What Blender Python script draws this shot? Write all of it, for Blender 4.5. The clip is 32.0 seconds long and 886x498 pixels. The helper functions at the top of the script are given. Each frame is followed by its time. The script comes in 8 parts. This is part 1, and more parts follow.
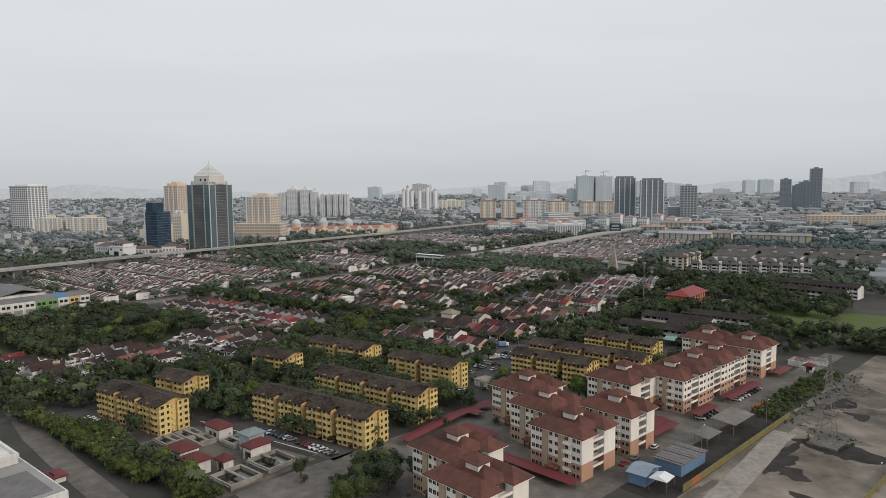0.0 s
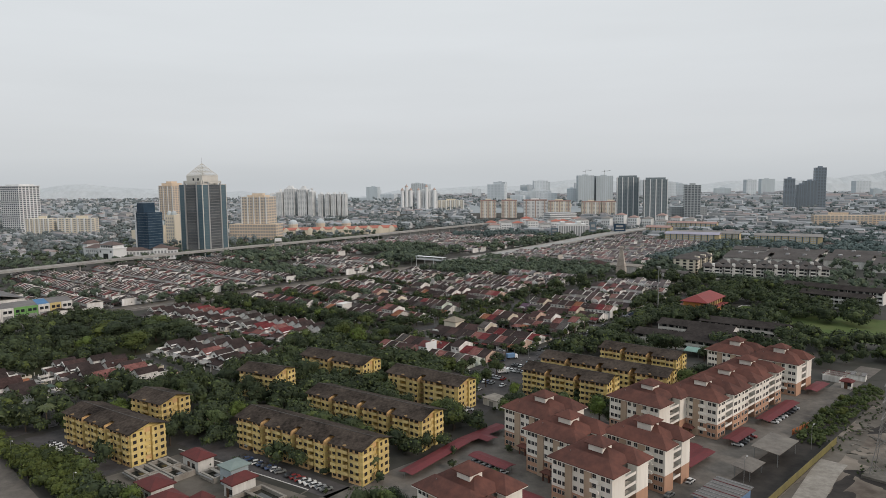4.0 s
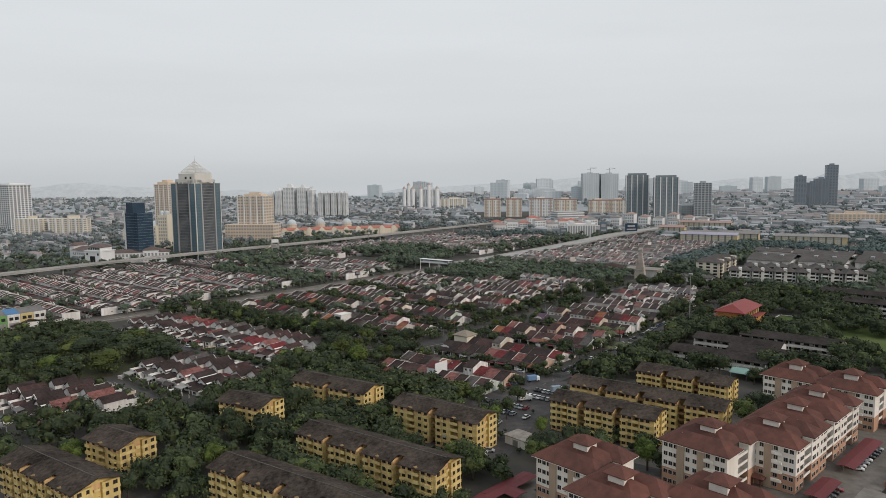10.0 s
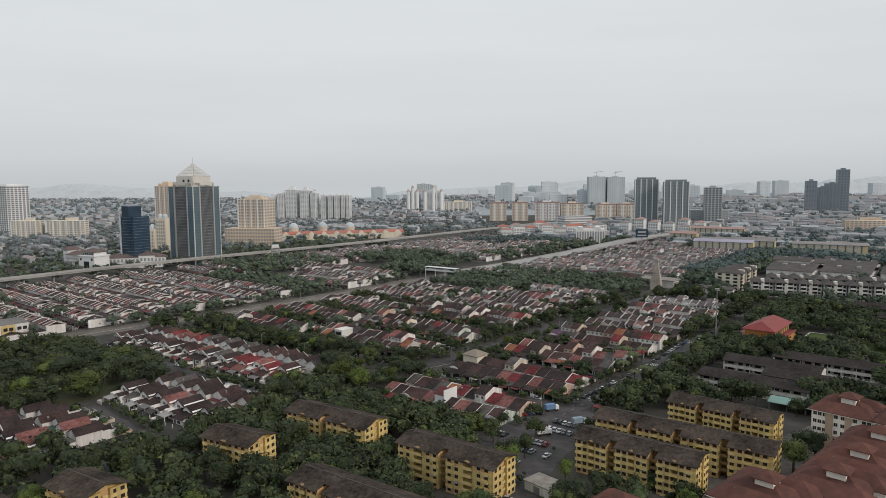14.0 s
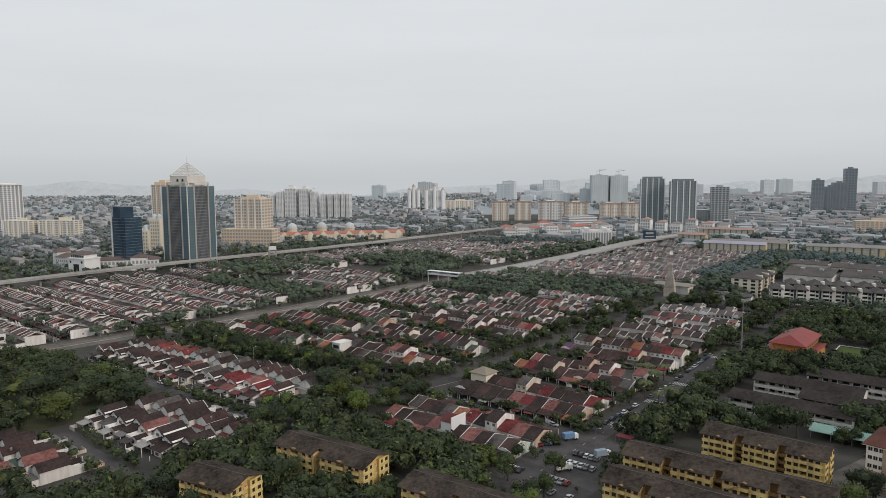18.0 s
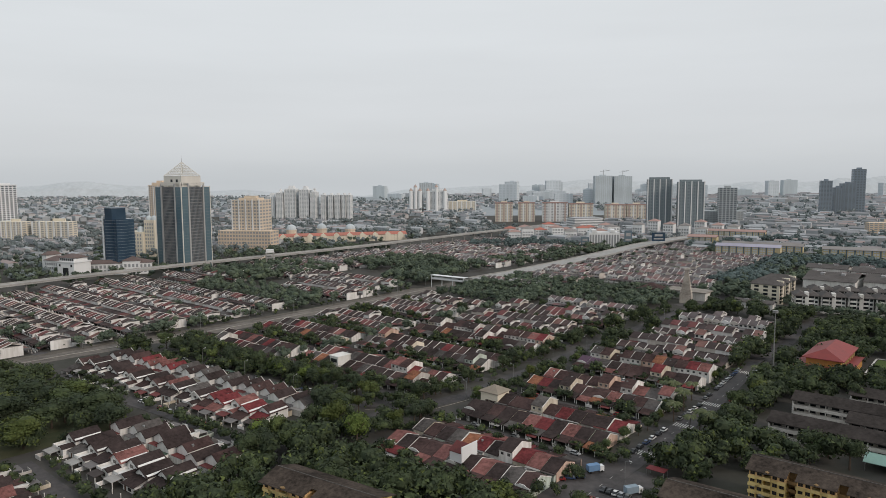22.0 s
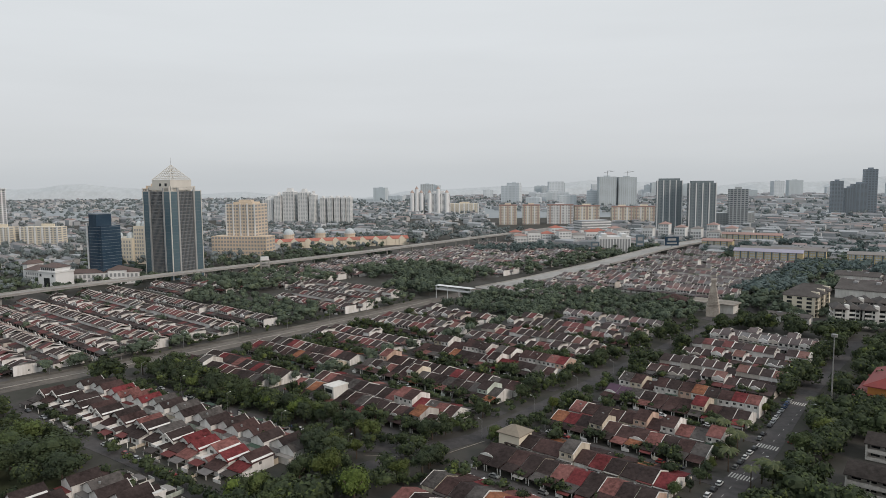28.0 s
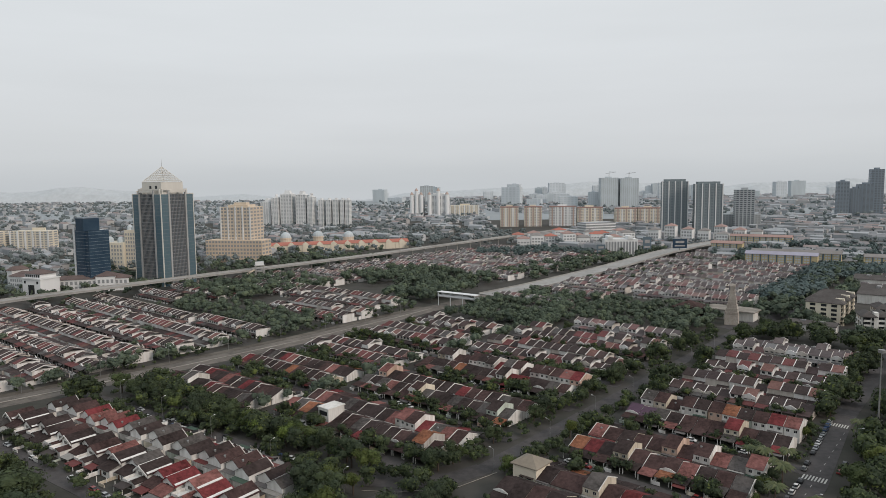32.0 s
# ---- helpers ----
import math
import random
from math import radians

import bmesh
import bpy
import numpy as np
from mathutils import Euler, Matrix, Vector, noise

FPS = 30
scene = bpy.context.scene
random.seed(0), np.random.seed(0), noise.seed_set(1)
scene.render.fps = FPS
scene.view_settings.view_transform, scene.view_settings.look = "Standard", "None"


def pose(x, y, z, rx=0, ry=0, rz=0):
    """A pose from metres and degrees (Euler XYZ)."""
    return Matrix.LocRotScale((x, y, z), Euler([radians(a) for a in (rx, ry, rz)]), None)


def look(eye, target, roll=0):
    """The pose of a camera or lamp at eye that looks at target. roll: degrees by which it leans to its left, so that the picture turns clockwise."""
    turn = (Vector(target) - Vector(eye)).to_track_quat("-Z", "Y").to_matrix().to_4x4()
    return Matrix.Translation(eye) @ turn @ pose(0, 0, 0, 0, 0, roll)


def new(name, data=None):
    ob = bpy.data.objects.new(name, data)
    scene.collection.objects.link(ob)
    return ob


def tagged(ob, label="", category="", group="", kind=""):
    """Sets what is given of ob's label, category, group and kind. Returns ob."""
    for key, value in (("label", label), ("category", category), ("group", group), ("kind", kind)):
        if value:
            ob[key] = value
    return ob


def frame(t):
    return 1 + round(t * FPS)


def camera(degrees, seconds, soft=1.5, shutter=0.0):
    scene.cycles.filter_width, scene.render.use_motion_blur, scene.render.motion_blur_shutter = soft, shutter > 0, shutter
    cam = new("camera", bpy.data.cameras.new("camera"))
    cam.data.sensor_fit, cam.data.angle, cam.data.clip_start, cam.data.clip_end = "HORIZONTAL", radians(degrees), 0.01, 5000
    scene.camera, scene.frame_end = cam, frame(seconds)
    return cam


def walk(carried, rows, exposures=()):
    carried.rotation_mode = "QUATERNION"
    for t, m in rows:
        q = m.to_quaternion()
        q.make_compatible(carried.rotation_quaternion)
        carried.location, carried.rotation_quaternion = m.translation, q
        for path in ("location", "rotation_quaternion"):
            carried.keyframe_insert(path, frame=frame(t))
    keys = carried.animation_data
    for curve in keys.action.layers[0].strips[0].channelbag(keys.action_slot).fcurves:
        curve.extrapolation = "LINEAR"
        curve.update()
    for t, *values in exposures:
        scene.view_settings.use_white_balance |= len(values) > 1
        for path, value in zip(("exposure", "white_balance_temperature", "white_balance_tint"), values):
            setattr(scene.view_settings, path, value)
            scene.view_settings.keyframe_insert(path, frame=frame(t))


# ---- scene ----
cam = camera(66.37, 32.0, soft=0.82)
PATH = [
    (0.0, 0.00, -0.00, 95.12, 5.534, -0.032, -0.547),
    (0.5, -0.41, 3.60, 95.16, 5.587, -0.057, -0.503),
    (1.0, -0.81, 7.19, 95.18, 5.625, -0.079, -0.477),
    (1.5, -1.21, 10.77, 95.19, 5.651, -0.103, -0.473),
    (2.0, -1.57, 14.33, 95.18, 5.643, -0.120, -0.481),
    (2.5, -1.91, 17.88, 95.16, 5.632, -0.135, -0.502),
    (3.0, -2.23, 21.44, 95.14, 5.613, -0.145, -0.530),
    (3.5, -2.54, 25.00, 95.13, 5.592, -0.152, -0.562),
    (4.5, -3.24, 32.00, 95.09, 5.546, -0.170, -0.607),
    (5.5, -3.98, 39.05, 95.09, 5.510, -0.192, -0.621),
    (6.0, -4.34, 42.66, 95.11, 5.506, -0.200, -0.620),
    (6.5, -4.70, 46.28, 95.12, 5.491, -0.217, -0.622),
    (7.0, -5.05, 49.96, 95.12, 5.497, -0.237, -0.625),
    (7.5, -5.41, 53.73, 95.11, 5.592, -0.247, -0.644),
    (8.0, -5.82, 57.62, 95.10, 5.719, -0.243, -0.674),
    (8.5, -6.26, 61.64, 95.11, 5.783, -0.215, -0.701),
    (9.0, -6.71, 65.72, 95.14, 5.752, -0.162, -0.707),
    (9.5, -7.15, 69.79, 95.18, 5.692, -0.104, -0.694),
    (10.0, -7.57, 73.79, 95.20, 5.719, -0.050, -0.671),
    (10.5, -7.97, 77.69, 95.24, 5.620, 0.001, -0.637),
    (11.0, -8.36, 81.47, 95.31, 5.558, 0.044, -0.591),
    (11.5, -8.74, 85.15, 95.45, 5.556, 0.092, -0.550),
    (12.0, -9.11, 88.74, 95.70, 5.581, 0.137, -0.515),
    (12.5, -9.48, 92.31, 96.12, 5.583, 0.175, -0.479),
    (13.0, -9.84, 95.87, 96.69, 5.562, 0.216, -0.454),
    (13.5, -10.17, 99.43, 97.39, 5.557, 0.246, -0.422),
    (14.0, -10.48, 102.98, 98.15, 5.557, 0.266, -0.382),
    (14.5, -10.78, 106.54, 98.95, 5.574, 0.286, -0.342),
    (15.5, -11.39, 113.57, 100.22, 5.661, 0.311, -0.317),
    (16.5, -12.11, 120.64, 100.80, 5.739, 0.315, -0.325),
    (17.0, -12.51, 124.24, 100.89, 5.743, 0.315, -0.318),
    (17.5, -12.91, 127.83, 100.96, 5.740, 0.314, -0.312),
    (18.0, -13.31, 131.42, 101.01, 5.750, 0.315, -0.306),
    (18.5, -13.70, 135.00, 101.04, 5.747, 0.319, -0.300),
    (19.0, -14.07, 138.58, 101.04, 5.738, 0.328, -0.296),
    (19.5, -14.44, 142.16, 101.03, 5.714, 0.338, -0.291),
    (20.0, -14.82, 145.76, 101.03, 5.696, 0.347, -0.289),
    (20.5, -15.19, 149.39, 101.03, 5.687, 0.363, -0.291),
    (21.0, -15.57, 153.04, 101.02, 5.677, 0.386, -0.292),
    (21.5, -15.93, 156.71, 101.02, 5.689, 0.401, -0.284),
    (22.0, -16.29, 160.40, 101.02, 5.703, 0.417, -0.278),
    (22.5, -16.63, 164.09, 101.03, 5.700, 0.433, -0.272),
    (23.0, -16.97, 167.77, 101.05, 5.708, 0.449, -0.266),
    (23.5, -17.32, 171.43, 101.08, 5.722, 0.463, -0.273),
    (24.0, -17.68, 175.06, 101.13, 5.717, 0.472, -0.289),
    (24.5, -18.06, 178.67, 101.20, 5.691, 0.473, -0.314),
    (25.0, -18.44, 182.25, 101.29, 5.662, 0.468, -0.344),
    (25.5, -18.84, 185.83, 101.38, 5.650, 0.466, -0.372),
    (26.5, -19.58, 193.15, 102.27, 5.594, 0.475, -0.412),
    (27.5, -20.30, 200.50, 103.16, 5.589, 0.476, -0.451),
    (28.0, -20.68, 204.11, 103.26, 5.616, 0.465, -0.478),
    (28.5, -21.05, 207.71, 103.34, 5.653, 0.454, -0.505),
    (29.0, -21.42, 211.30, 103.39, 5.648, 0.440, -0.537),
    (29.5, -21.79, 214.88, 103.40, 5.612, 0.431, -0.570),
    (30.0, -22.14, 218.46, 103.38, 5.558, 0.423, -0.597),
    (30.5, -22.48, 222.03, 103.32, 5.514, 0.422, -0.615),
    (31.0, -22.80, 225.59, 103.23, 5.525, 0.416, -0.625),
    (31.5, -23.11, 229.15, 103.11, 5.501, 0.408, -0.645),
    (32.0, -23.39, 232.71, 102.99, 5.467, 0.403, -0.667),
]
walk(cam, [(t, pose(x, y, z, 90 - down, -lean, turn)) for t, x, y, z, down, turn, lean in PATH])

# ---- daylight: a hazy overcast sky with a weak warm sun low to the right ----
SUN_AZ, SUN_EL = radians(-38), radians(27)      # compass angle from +x, height
world = bpy.data.worlds.new("hazy_sky")
scene.world = world
world.use_nodes = True
wn = world.node_tree
wn.nodes.clear()
w_out = wn.nodes.new("ShaderNodeOutputWorld")
w_bg = wn.nodes.new("ShaderNodeBackground")
w_sky = wn.nodes.new("ShaderNodeTexSky")
w_sky.sky_type, w_sky.sun_disc = "NISHITA", False
w_sky.sun_elevation, w_sky.sun_rotation = SUN_EL, radians(90) - SUN_AZ
w_sky.air_density, w_sky.dust_density = 1.5, 4.0
w_co = wn.nodes.new("ShaderNodeTexCoord")
w_sep = wn.nodes.new("ShaderNodeSeparateXYZ")
w_ramp = wn.nodes.new("ShaderNodeValToRGB")
r = w_ramp.color_ramp
r.elements[0].position, r.elements[0].color = 0.0, (0.575, 0.605, 0.63, 1)
r.elements[1].position, r.elements[1].color = 1.0, (0.84, 0.90, 0.95, 1)
for p, c in ((0.035, (0.635, 0.662, 0.685, 1)), (0.10, (0.69, 0.715, 0.745, 1)), (0.28, (0.755, 0.785, 0.81, 1))):
    e = r.elements.new(p)
    e.color = c
w_noise = wn.nodes.new("ShaderNodeTexNoise")
w_map = wn.nodes.new("ShaderNodeMapping")
w_map.inputs["Scale"].default_value = (1.2, 1.2, 9.0)
w_noise.inputs["Scale"].default_value, w_noise.inputs["Detail"].default_value = 1.6, 5
w_cl = wn.nodes.new("ShaderNodeMapRange")
w_cl.inputs["From Min"].default_value, w_cl.inputs["From Max"].default_value = 0.3, 0.7
w_cl.inputs["To Min"].default_value, w_cl.inputs["To Max"].default_value = 0.965, 1.03
w_mul = wn.nodes.new("ShaderNodeVectorMath")
w_mul.operation = "SCALE"
w_sc = wn.nodes.new("ShaderNodeVectorMath")
w_sc.operation = "SCALE"
w_sc.inputs["Scale"].default_value = 0.10
w_mix = wn.nodes.new("ShaderNodeMix")
w_mix.data_type, w_mix.inputs["Factor"].default_value = "RGBA", 0.94
for a, b in ((w_co.outputs["Generated"], w_sep.inputs[0]), (w_sep.outputs["Z"], w_ramp.inputs["Fac"]), (w_co.outputs["Generated"], w_map.inputs["Vector"]),
             (w_map.outputs[0], w_noise.inputs["Vector"]), (w_noise.outputs["Fac"], w_cl.inputs["Value"]), (w_ramp.outputs["Color"], w_mul.inputs[0]),
             (w_cl.outputs[0], w_mul.inputs["Scale"]), (w_sky.outputs[0], w_sc.inputs[0]), (w_sc.outputs[0], w_mix.inputs["A"]),
             (w_mul.outputs[0], w_mix.inputs["B"]), (w_mix.outputs["Result"], w_bg.inputs["Color"]), (w_bg.outputs[0], w_out.inputs[0])):
    wn.links.new(a, b)
w_bg.inputs["Strength"].default_value = 1.0
sun = new("sun", bpy.data.lights.new("sun", "SUN"))
sun.data.energy, sun.data.angle, sun.data.color = 1.5, radians(11), (1.0, 0.86, 0.76)
sun.matrix_world = look((0, 0, 300), (-math.cos(SUN_AZ) * math.cos(SUN_EL), -math.sin(SUN_AZ) * math.cos(SUN_EL), 300 - math.sin(SUN_EL)))
scene.view_settings.exposure = 0.0


# ---- materials ----
def mat(name, base, alt=None, scale=1.0, mix=0.6, rough=0.85, bump=0.0, metal=0.0, palette=None, by="object", streak=False, spec=0.3, coarse=0.12):
    """Surface with variation at two scales; palette: (share, colour) picked at random for each object or loose piece."""
    m = bpy.data.materials.new(name)
    m.use_nodes = True
    nt = m.node_tree
    b = nt.nodes["Principled BSDF"]
    b.inputs["Roughness"].default_value, b.inputs["Metallic"].default_value = rough, metal
    b.inputs["Specular IOR Level"].default_value = spec
    alt = alt or tuple(c * 0.6 for c in base)
    geo = nt.nodes.new("ShaderNodeNewGeometry")
    src = geo.outputs["Position"]
    if streak:
        mp = nt.nodes.new("ShaderNodeMapping")
        mp.inputs["Scale"].default_value = (1, 1, 0.12)
        nt.links.new(src, mp.inputs["Vector"])
        src = mp.outputs[0]
    outs = []
    for s, d in ((scale, 5), (scale * coarse, 3)):
        n = nt.nodes.new("ShaderNodeTexNoise")
        n.inputs["Scale"].default_value, n.inputs["Detail"].default_value, n.inputs["Roughness"].default_value = s, d, 0.65
        nt.links.new(src, n.inputs["Vector"])
        outs.append(n.outputs["Fac"])
    add = nt.nodes.new("ShaderNodeMath")
    add.operation = "ADD"
    nt.links.new(outs[0], add.inputs[0])
    nt.links.new(outs[1], add.inputs[1])
    rng = nt.nodes.new("ShaderNodeMapRange")
    rng.inputs["From Min"].default_value, rng.inputs["From Max"].default_value = 0.75, 1.25
    rng.inputs["To Max"].default_value = mix
    nt.links.new(add.outputs[0], rng.inputs["Value"])
    mx = nt.nodes.new("ShaderNodeMix")
    mx.data_type = "RGBA"
    mx.inputs["A"].default_value, mx.inputs["B"].default_value = (*base, 1), (*alt, 1)
    nt.links.new(rng.outputs[0], mx.inputs["Factor"])
    if palette:
        ramp = nt.nodes.new("ShaderNodeValToRGB")
        ramp.color_ramp.interpolation = "CONSTANT"
        at = 0.0
        el = ramp.color_ramp.elements
        for i, (share, col) in enumerate(palette):
            e = el[0] if i == 0 else el.new(min(at, 0.9999))
            e.color = (*col, 1)
            at += share
        el.remove(el[-1])
        if by == "object":
            nt.links.new(nt.nodes.new("ShaderNodeObjectInfo").outputs["Random"], ramp.inputs["Fac"])
        else:
            nt.links.new(geo.outputs["Random Per Island"], ramp.inputs["Fac"])
        dk = nt.nodes.new("ShaderNodeMix")
        dk.data_type, dk.blend_type = "RGBA", "MULTIPLY"
        dk.inputs["Factor"].default_value = 1.0
        nt.links.new(ramp.outputs[0], dk.inputs["A"])
        nt.links.new(mx.outputs["Result"], dk.inputs["B"])
        nt.links.new(dk.outputs["Result"], b.inputs["Base Color"])
    else:
        nt.links.new(mx.outputs["Result"], b.inputs["Base Color"])
    if bump:
        bp = nt.nodes.new("ShaderNodeBump")
        bp.inputs["Strength"].default_value, bp.inputs["Distance"].default_value = bump, 0.3
        nt.links.new(outs[0], bp.inputs["Height"])
        nt.links.new(bp.outputs[0], b.inputs["Normal"])
    return m


ONE, DIM = (1, 1, 1), (0.55, 0.53, 0.5)
BROWN, BROWN2, GREYR, REDR, ORNG, PINK = (0.045, 0.034, 0.033), (0.068, 0.043, 0.041), (0.090, 0.083, 0.080), (0.150, 0.036, 0.039), (0.25, 0.11, 0.065), (0.20, 0.092, 0.084)
ROOFS = [(0.46, BROWN), (0.28, BROWN2), (0.08, GREYR), (0.065, REDR), (0.025, ORNG), (0.09, PINK)]
M_ROOF = mat("weathered_concrete_tile", (1.25, 1.22, 1.2), (0.40, 0.39, 0.38), 0.8, 1.0, 0.9, 0.5, palette=ROOFS, spec=0.12)
M_PURP = mat("purple_metal_tile", (0.085, 0.045, 0.075), (0.055, 0.032, 0.05), 0.6, 0.9, 0.7, 0.3)
M_ROAD = mat("grey_main_road_asphalt", (0.078, 0.069, 0.061), (0.172, 0.153, 0.134), 0.24, 1.0, 0.92, 0.2)
# weathered tiles, their browns lifted towards mauve for haze
M_ROOFJ = mat("weathered_hazed_tile_rows", ONE, DIM, 0.9, 1.0, 0.9, 0.3, palette=[(0.40, (0.068, 0.054, 0.054)), (0.26, (0.090, 0.066, 0.065)), (0.12, (0.115, 0.110, 0.110)), (0.14, (0.17, 0.072, 0.072)), (0.08, (0.21, 0.12, 0.108))], by="island", spec=0.12)
# paler roof palette that carries distance haze in its colours
M_ROOFF = mat("hazed_distant_tile_rows", ONE, (0.62, 0.6, 0.58), 0.7, 1.0, 0.9, palette=[(0.40, (0.118, 0.103, 0.105)), (0.26, (0.145, 0.122, 0.123)), (0.14, (0.19, 0.188, 0.192)), (0.13, (0.20, 0.122, 0.120)), (0.07, (0.24, 0.17, 0.16))], by="island", spec=0.12)
M_AWN = mat("painted_awning_sheet", ONE, (0.7, 0.68, 0.66), 0.8, 0.9, 0.7, palette=[(0.32, (0.15, 0.14, 0.137)), (0.13, (0.14, 0.036, 0.034)), (0.05, (0.06, 0.10, 0.075)), (0.2, (0.30, 0.29, 0.275)), (0.30, (0.052, 0.041, 0.038))])
WALLS = [(0.64, (0.76, 0.75, 0.73)), (0.14, (0.62, 0.56, 0.46)), (0.10, (0.52, 0.50, 0.48)), (0.06, (0.60, 0.44, 0.36)), (0.06, (0.50, 0.56, 0.50))]
M_WALL = mat("house_plaster", (1.1, 1.1, 1.1), (0.45, 0.42, 0.38), 0.7, 0.9, 0.9, 0.1, palette=WALLS, streak=True)
M_EWALL = mat("stained_white_house_plaster", (0.74, 0.73, 0.71), (0.42, 0.40, 0.37), 0.6, 0.7, 0.9, 0.1, streak=True)
M_WALLJ = mat("house_plaster_rows", ONE, (0.66, 0.64, 0.6), 0.7, 0.9, 0.9, palette=[(0.7, (0.72, 0.71, 0.70)), (0.3, (0.54, 0.50, 0.46))], by="island", streak=True)
M_WHITE = mat("stained_white_plaster", (0.70, 0.69, 0.66), (0.40, 0.38, 0.35), 0.8, 0.8, 0.9, 0.1, streak=True)
M_WIN = mat("dark_window_glass", (0.018, 0.021, 0.024), (0.04, 0.042, 0.044), 0.5, 0.8, 0.18, spec=0.5)
M_FRAME = mat("painted_window_frame", (0.55, 0.53, 0.5), None, 3, 0.4, 0.6)
M_DOOR = mat("varnished_door", (0.10, 0.05, 0.03), None, 4, 0.6, 0.6)
M_METAL = mat("galvanised_steel", (0.32, 0.33, 0.33), (0.18, 0.17, 0.16), 3, 0.7, 0.5, metal=0.6)
M_RUST = mat("red_metal_roof", (0.15, 0.027, 0.032), (0.095, 0.022, 0.024), 0.8, 0.9, 0.65, 0.1)
M_ASPH = mat("worn_asphalt", (0.046, 0.043, 0.043), (0.088, 0.081, 0.080), 0.35, 1.0, 0.93, 0.2)
M_CONC = mat("weathered_concrete", (0.32, 0.295, 0.26), (0.17, 0.152, 0.13), 0.5, 1.0, 0.92, 0.2)
M_LINE = mat("road_paint", (0.55, 0.54, 0.5), (0.3, 0.3, 0.28), 2, 0.9, 0.8)
M_EARTH = mat("bare_earth", (0.066, 0.052, 0.042), (0.262, 0.226, 0.188), 0.07, 1.0, 0.95, 0.4, coarse=0.35)
M_SOIL = mat("dark_brown_soil", (0.068, 0.058, 0.047), (0.15, 0.134, 0.115), 0.12, 1.0, 0.95, 0.4, coarse=0.2)
M_LAWN = mat("rough_grass", (0.058, 0.096, 0.022), (0.088, 0.108, 0.034), 0.35, 1.0, 0.95, 0.4)
M_GROUND = mat("town_ground", (0.034, 0.035, 0.027), (0.070, 0.064, 0.059), 0.05, 1.0, 0.95, 0.3, coarse=0.2)
# grass colour darkened to hold the shade below the trees
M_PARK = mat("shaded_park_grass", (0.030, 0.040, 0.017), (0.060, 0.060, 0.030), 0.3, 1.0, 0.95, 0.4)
M_TRUNK = mat("bark", (0.085, 0.065, 0.05), None, 3, 0.7, 0.95, 0.4)
M_LEAF = mat("broad_leaves", (1.34, 1.44, 1.12), (0.44, 0.50, 0.45), 0.8, 1.0, 0.75, palette=[(0.3, (0.043, 0.054, 0.031)), (0.32, (0.034, 0.044, 0.029)), (0.2, (0.054, 0.068, 0.034)), (0.12, (0.074, 0.090, 0.036)), (0.06, (0.092, 0.118, 0.034))], spec=0.2)
M_LEAFJ = mat("woodland_leaves", (1.48, 1.52, 1.30), (0.46, 0.50, 0.49), 0.35, 1.0, 0.8, palette=[(0.4, (0.042, 0.054, 0.031)), (0.35, (0.033, 0.043, 0.027)), (0.18, (0.053, 0.067, 0.033)), (0.07, (0.086, 0.104, 0.037))], by="island", spec=0.15)
# far leaves: distance haze is mixed into the greens, most in the second
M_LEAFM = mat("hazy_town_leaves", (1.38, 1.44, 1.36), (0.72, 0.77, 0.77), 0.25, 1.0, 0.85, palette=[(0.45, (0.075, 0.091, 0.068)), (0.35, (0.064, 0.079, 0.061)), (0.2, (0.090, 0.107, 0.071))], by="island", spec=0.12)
M_LEAFF = mat("hazed_distant_woodland", ONE, (0.75, 0.77, 0.74), 0.02, 1.0, 0.9, palette=[(0.5, (0.150, 0.176, 0.180)), (0.5, (0.178, 0.202, 0.206))], by="island", spec=0.1)


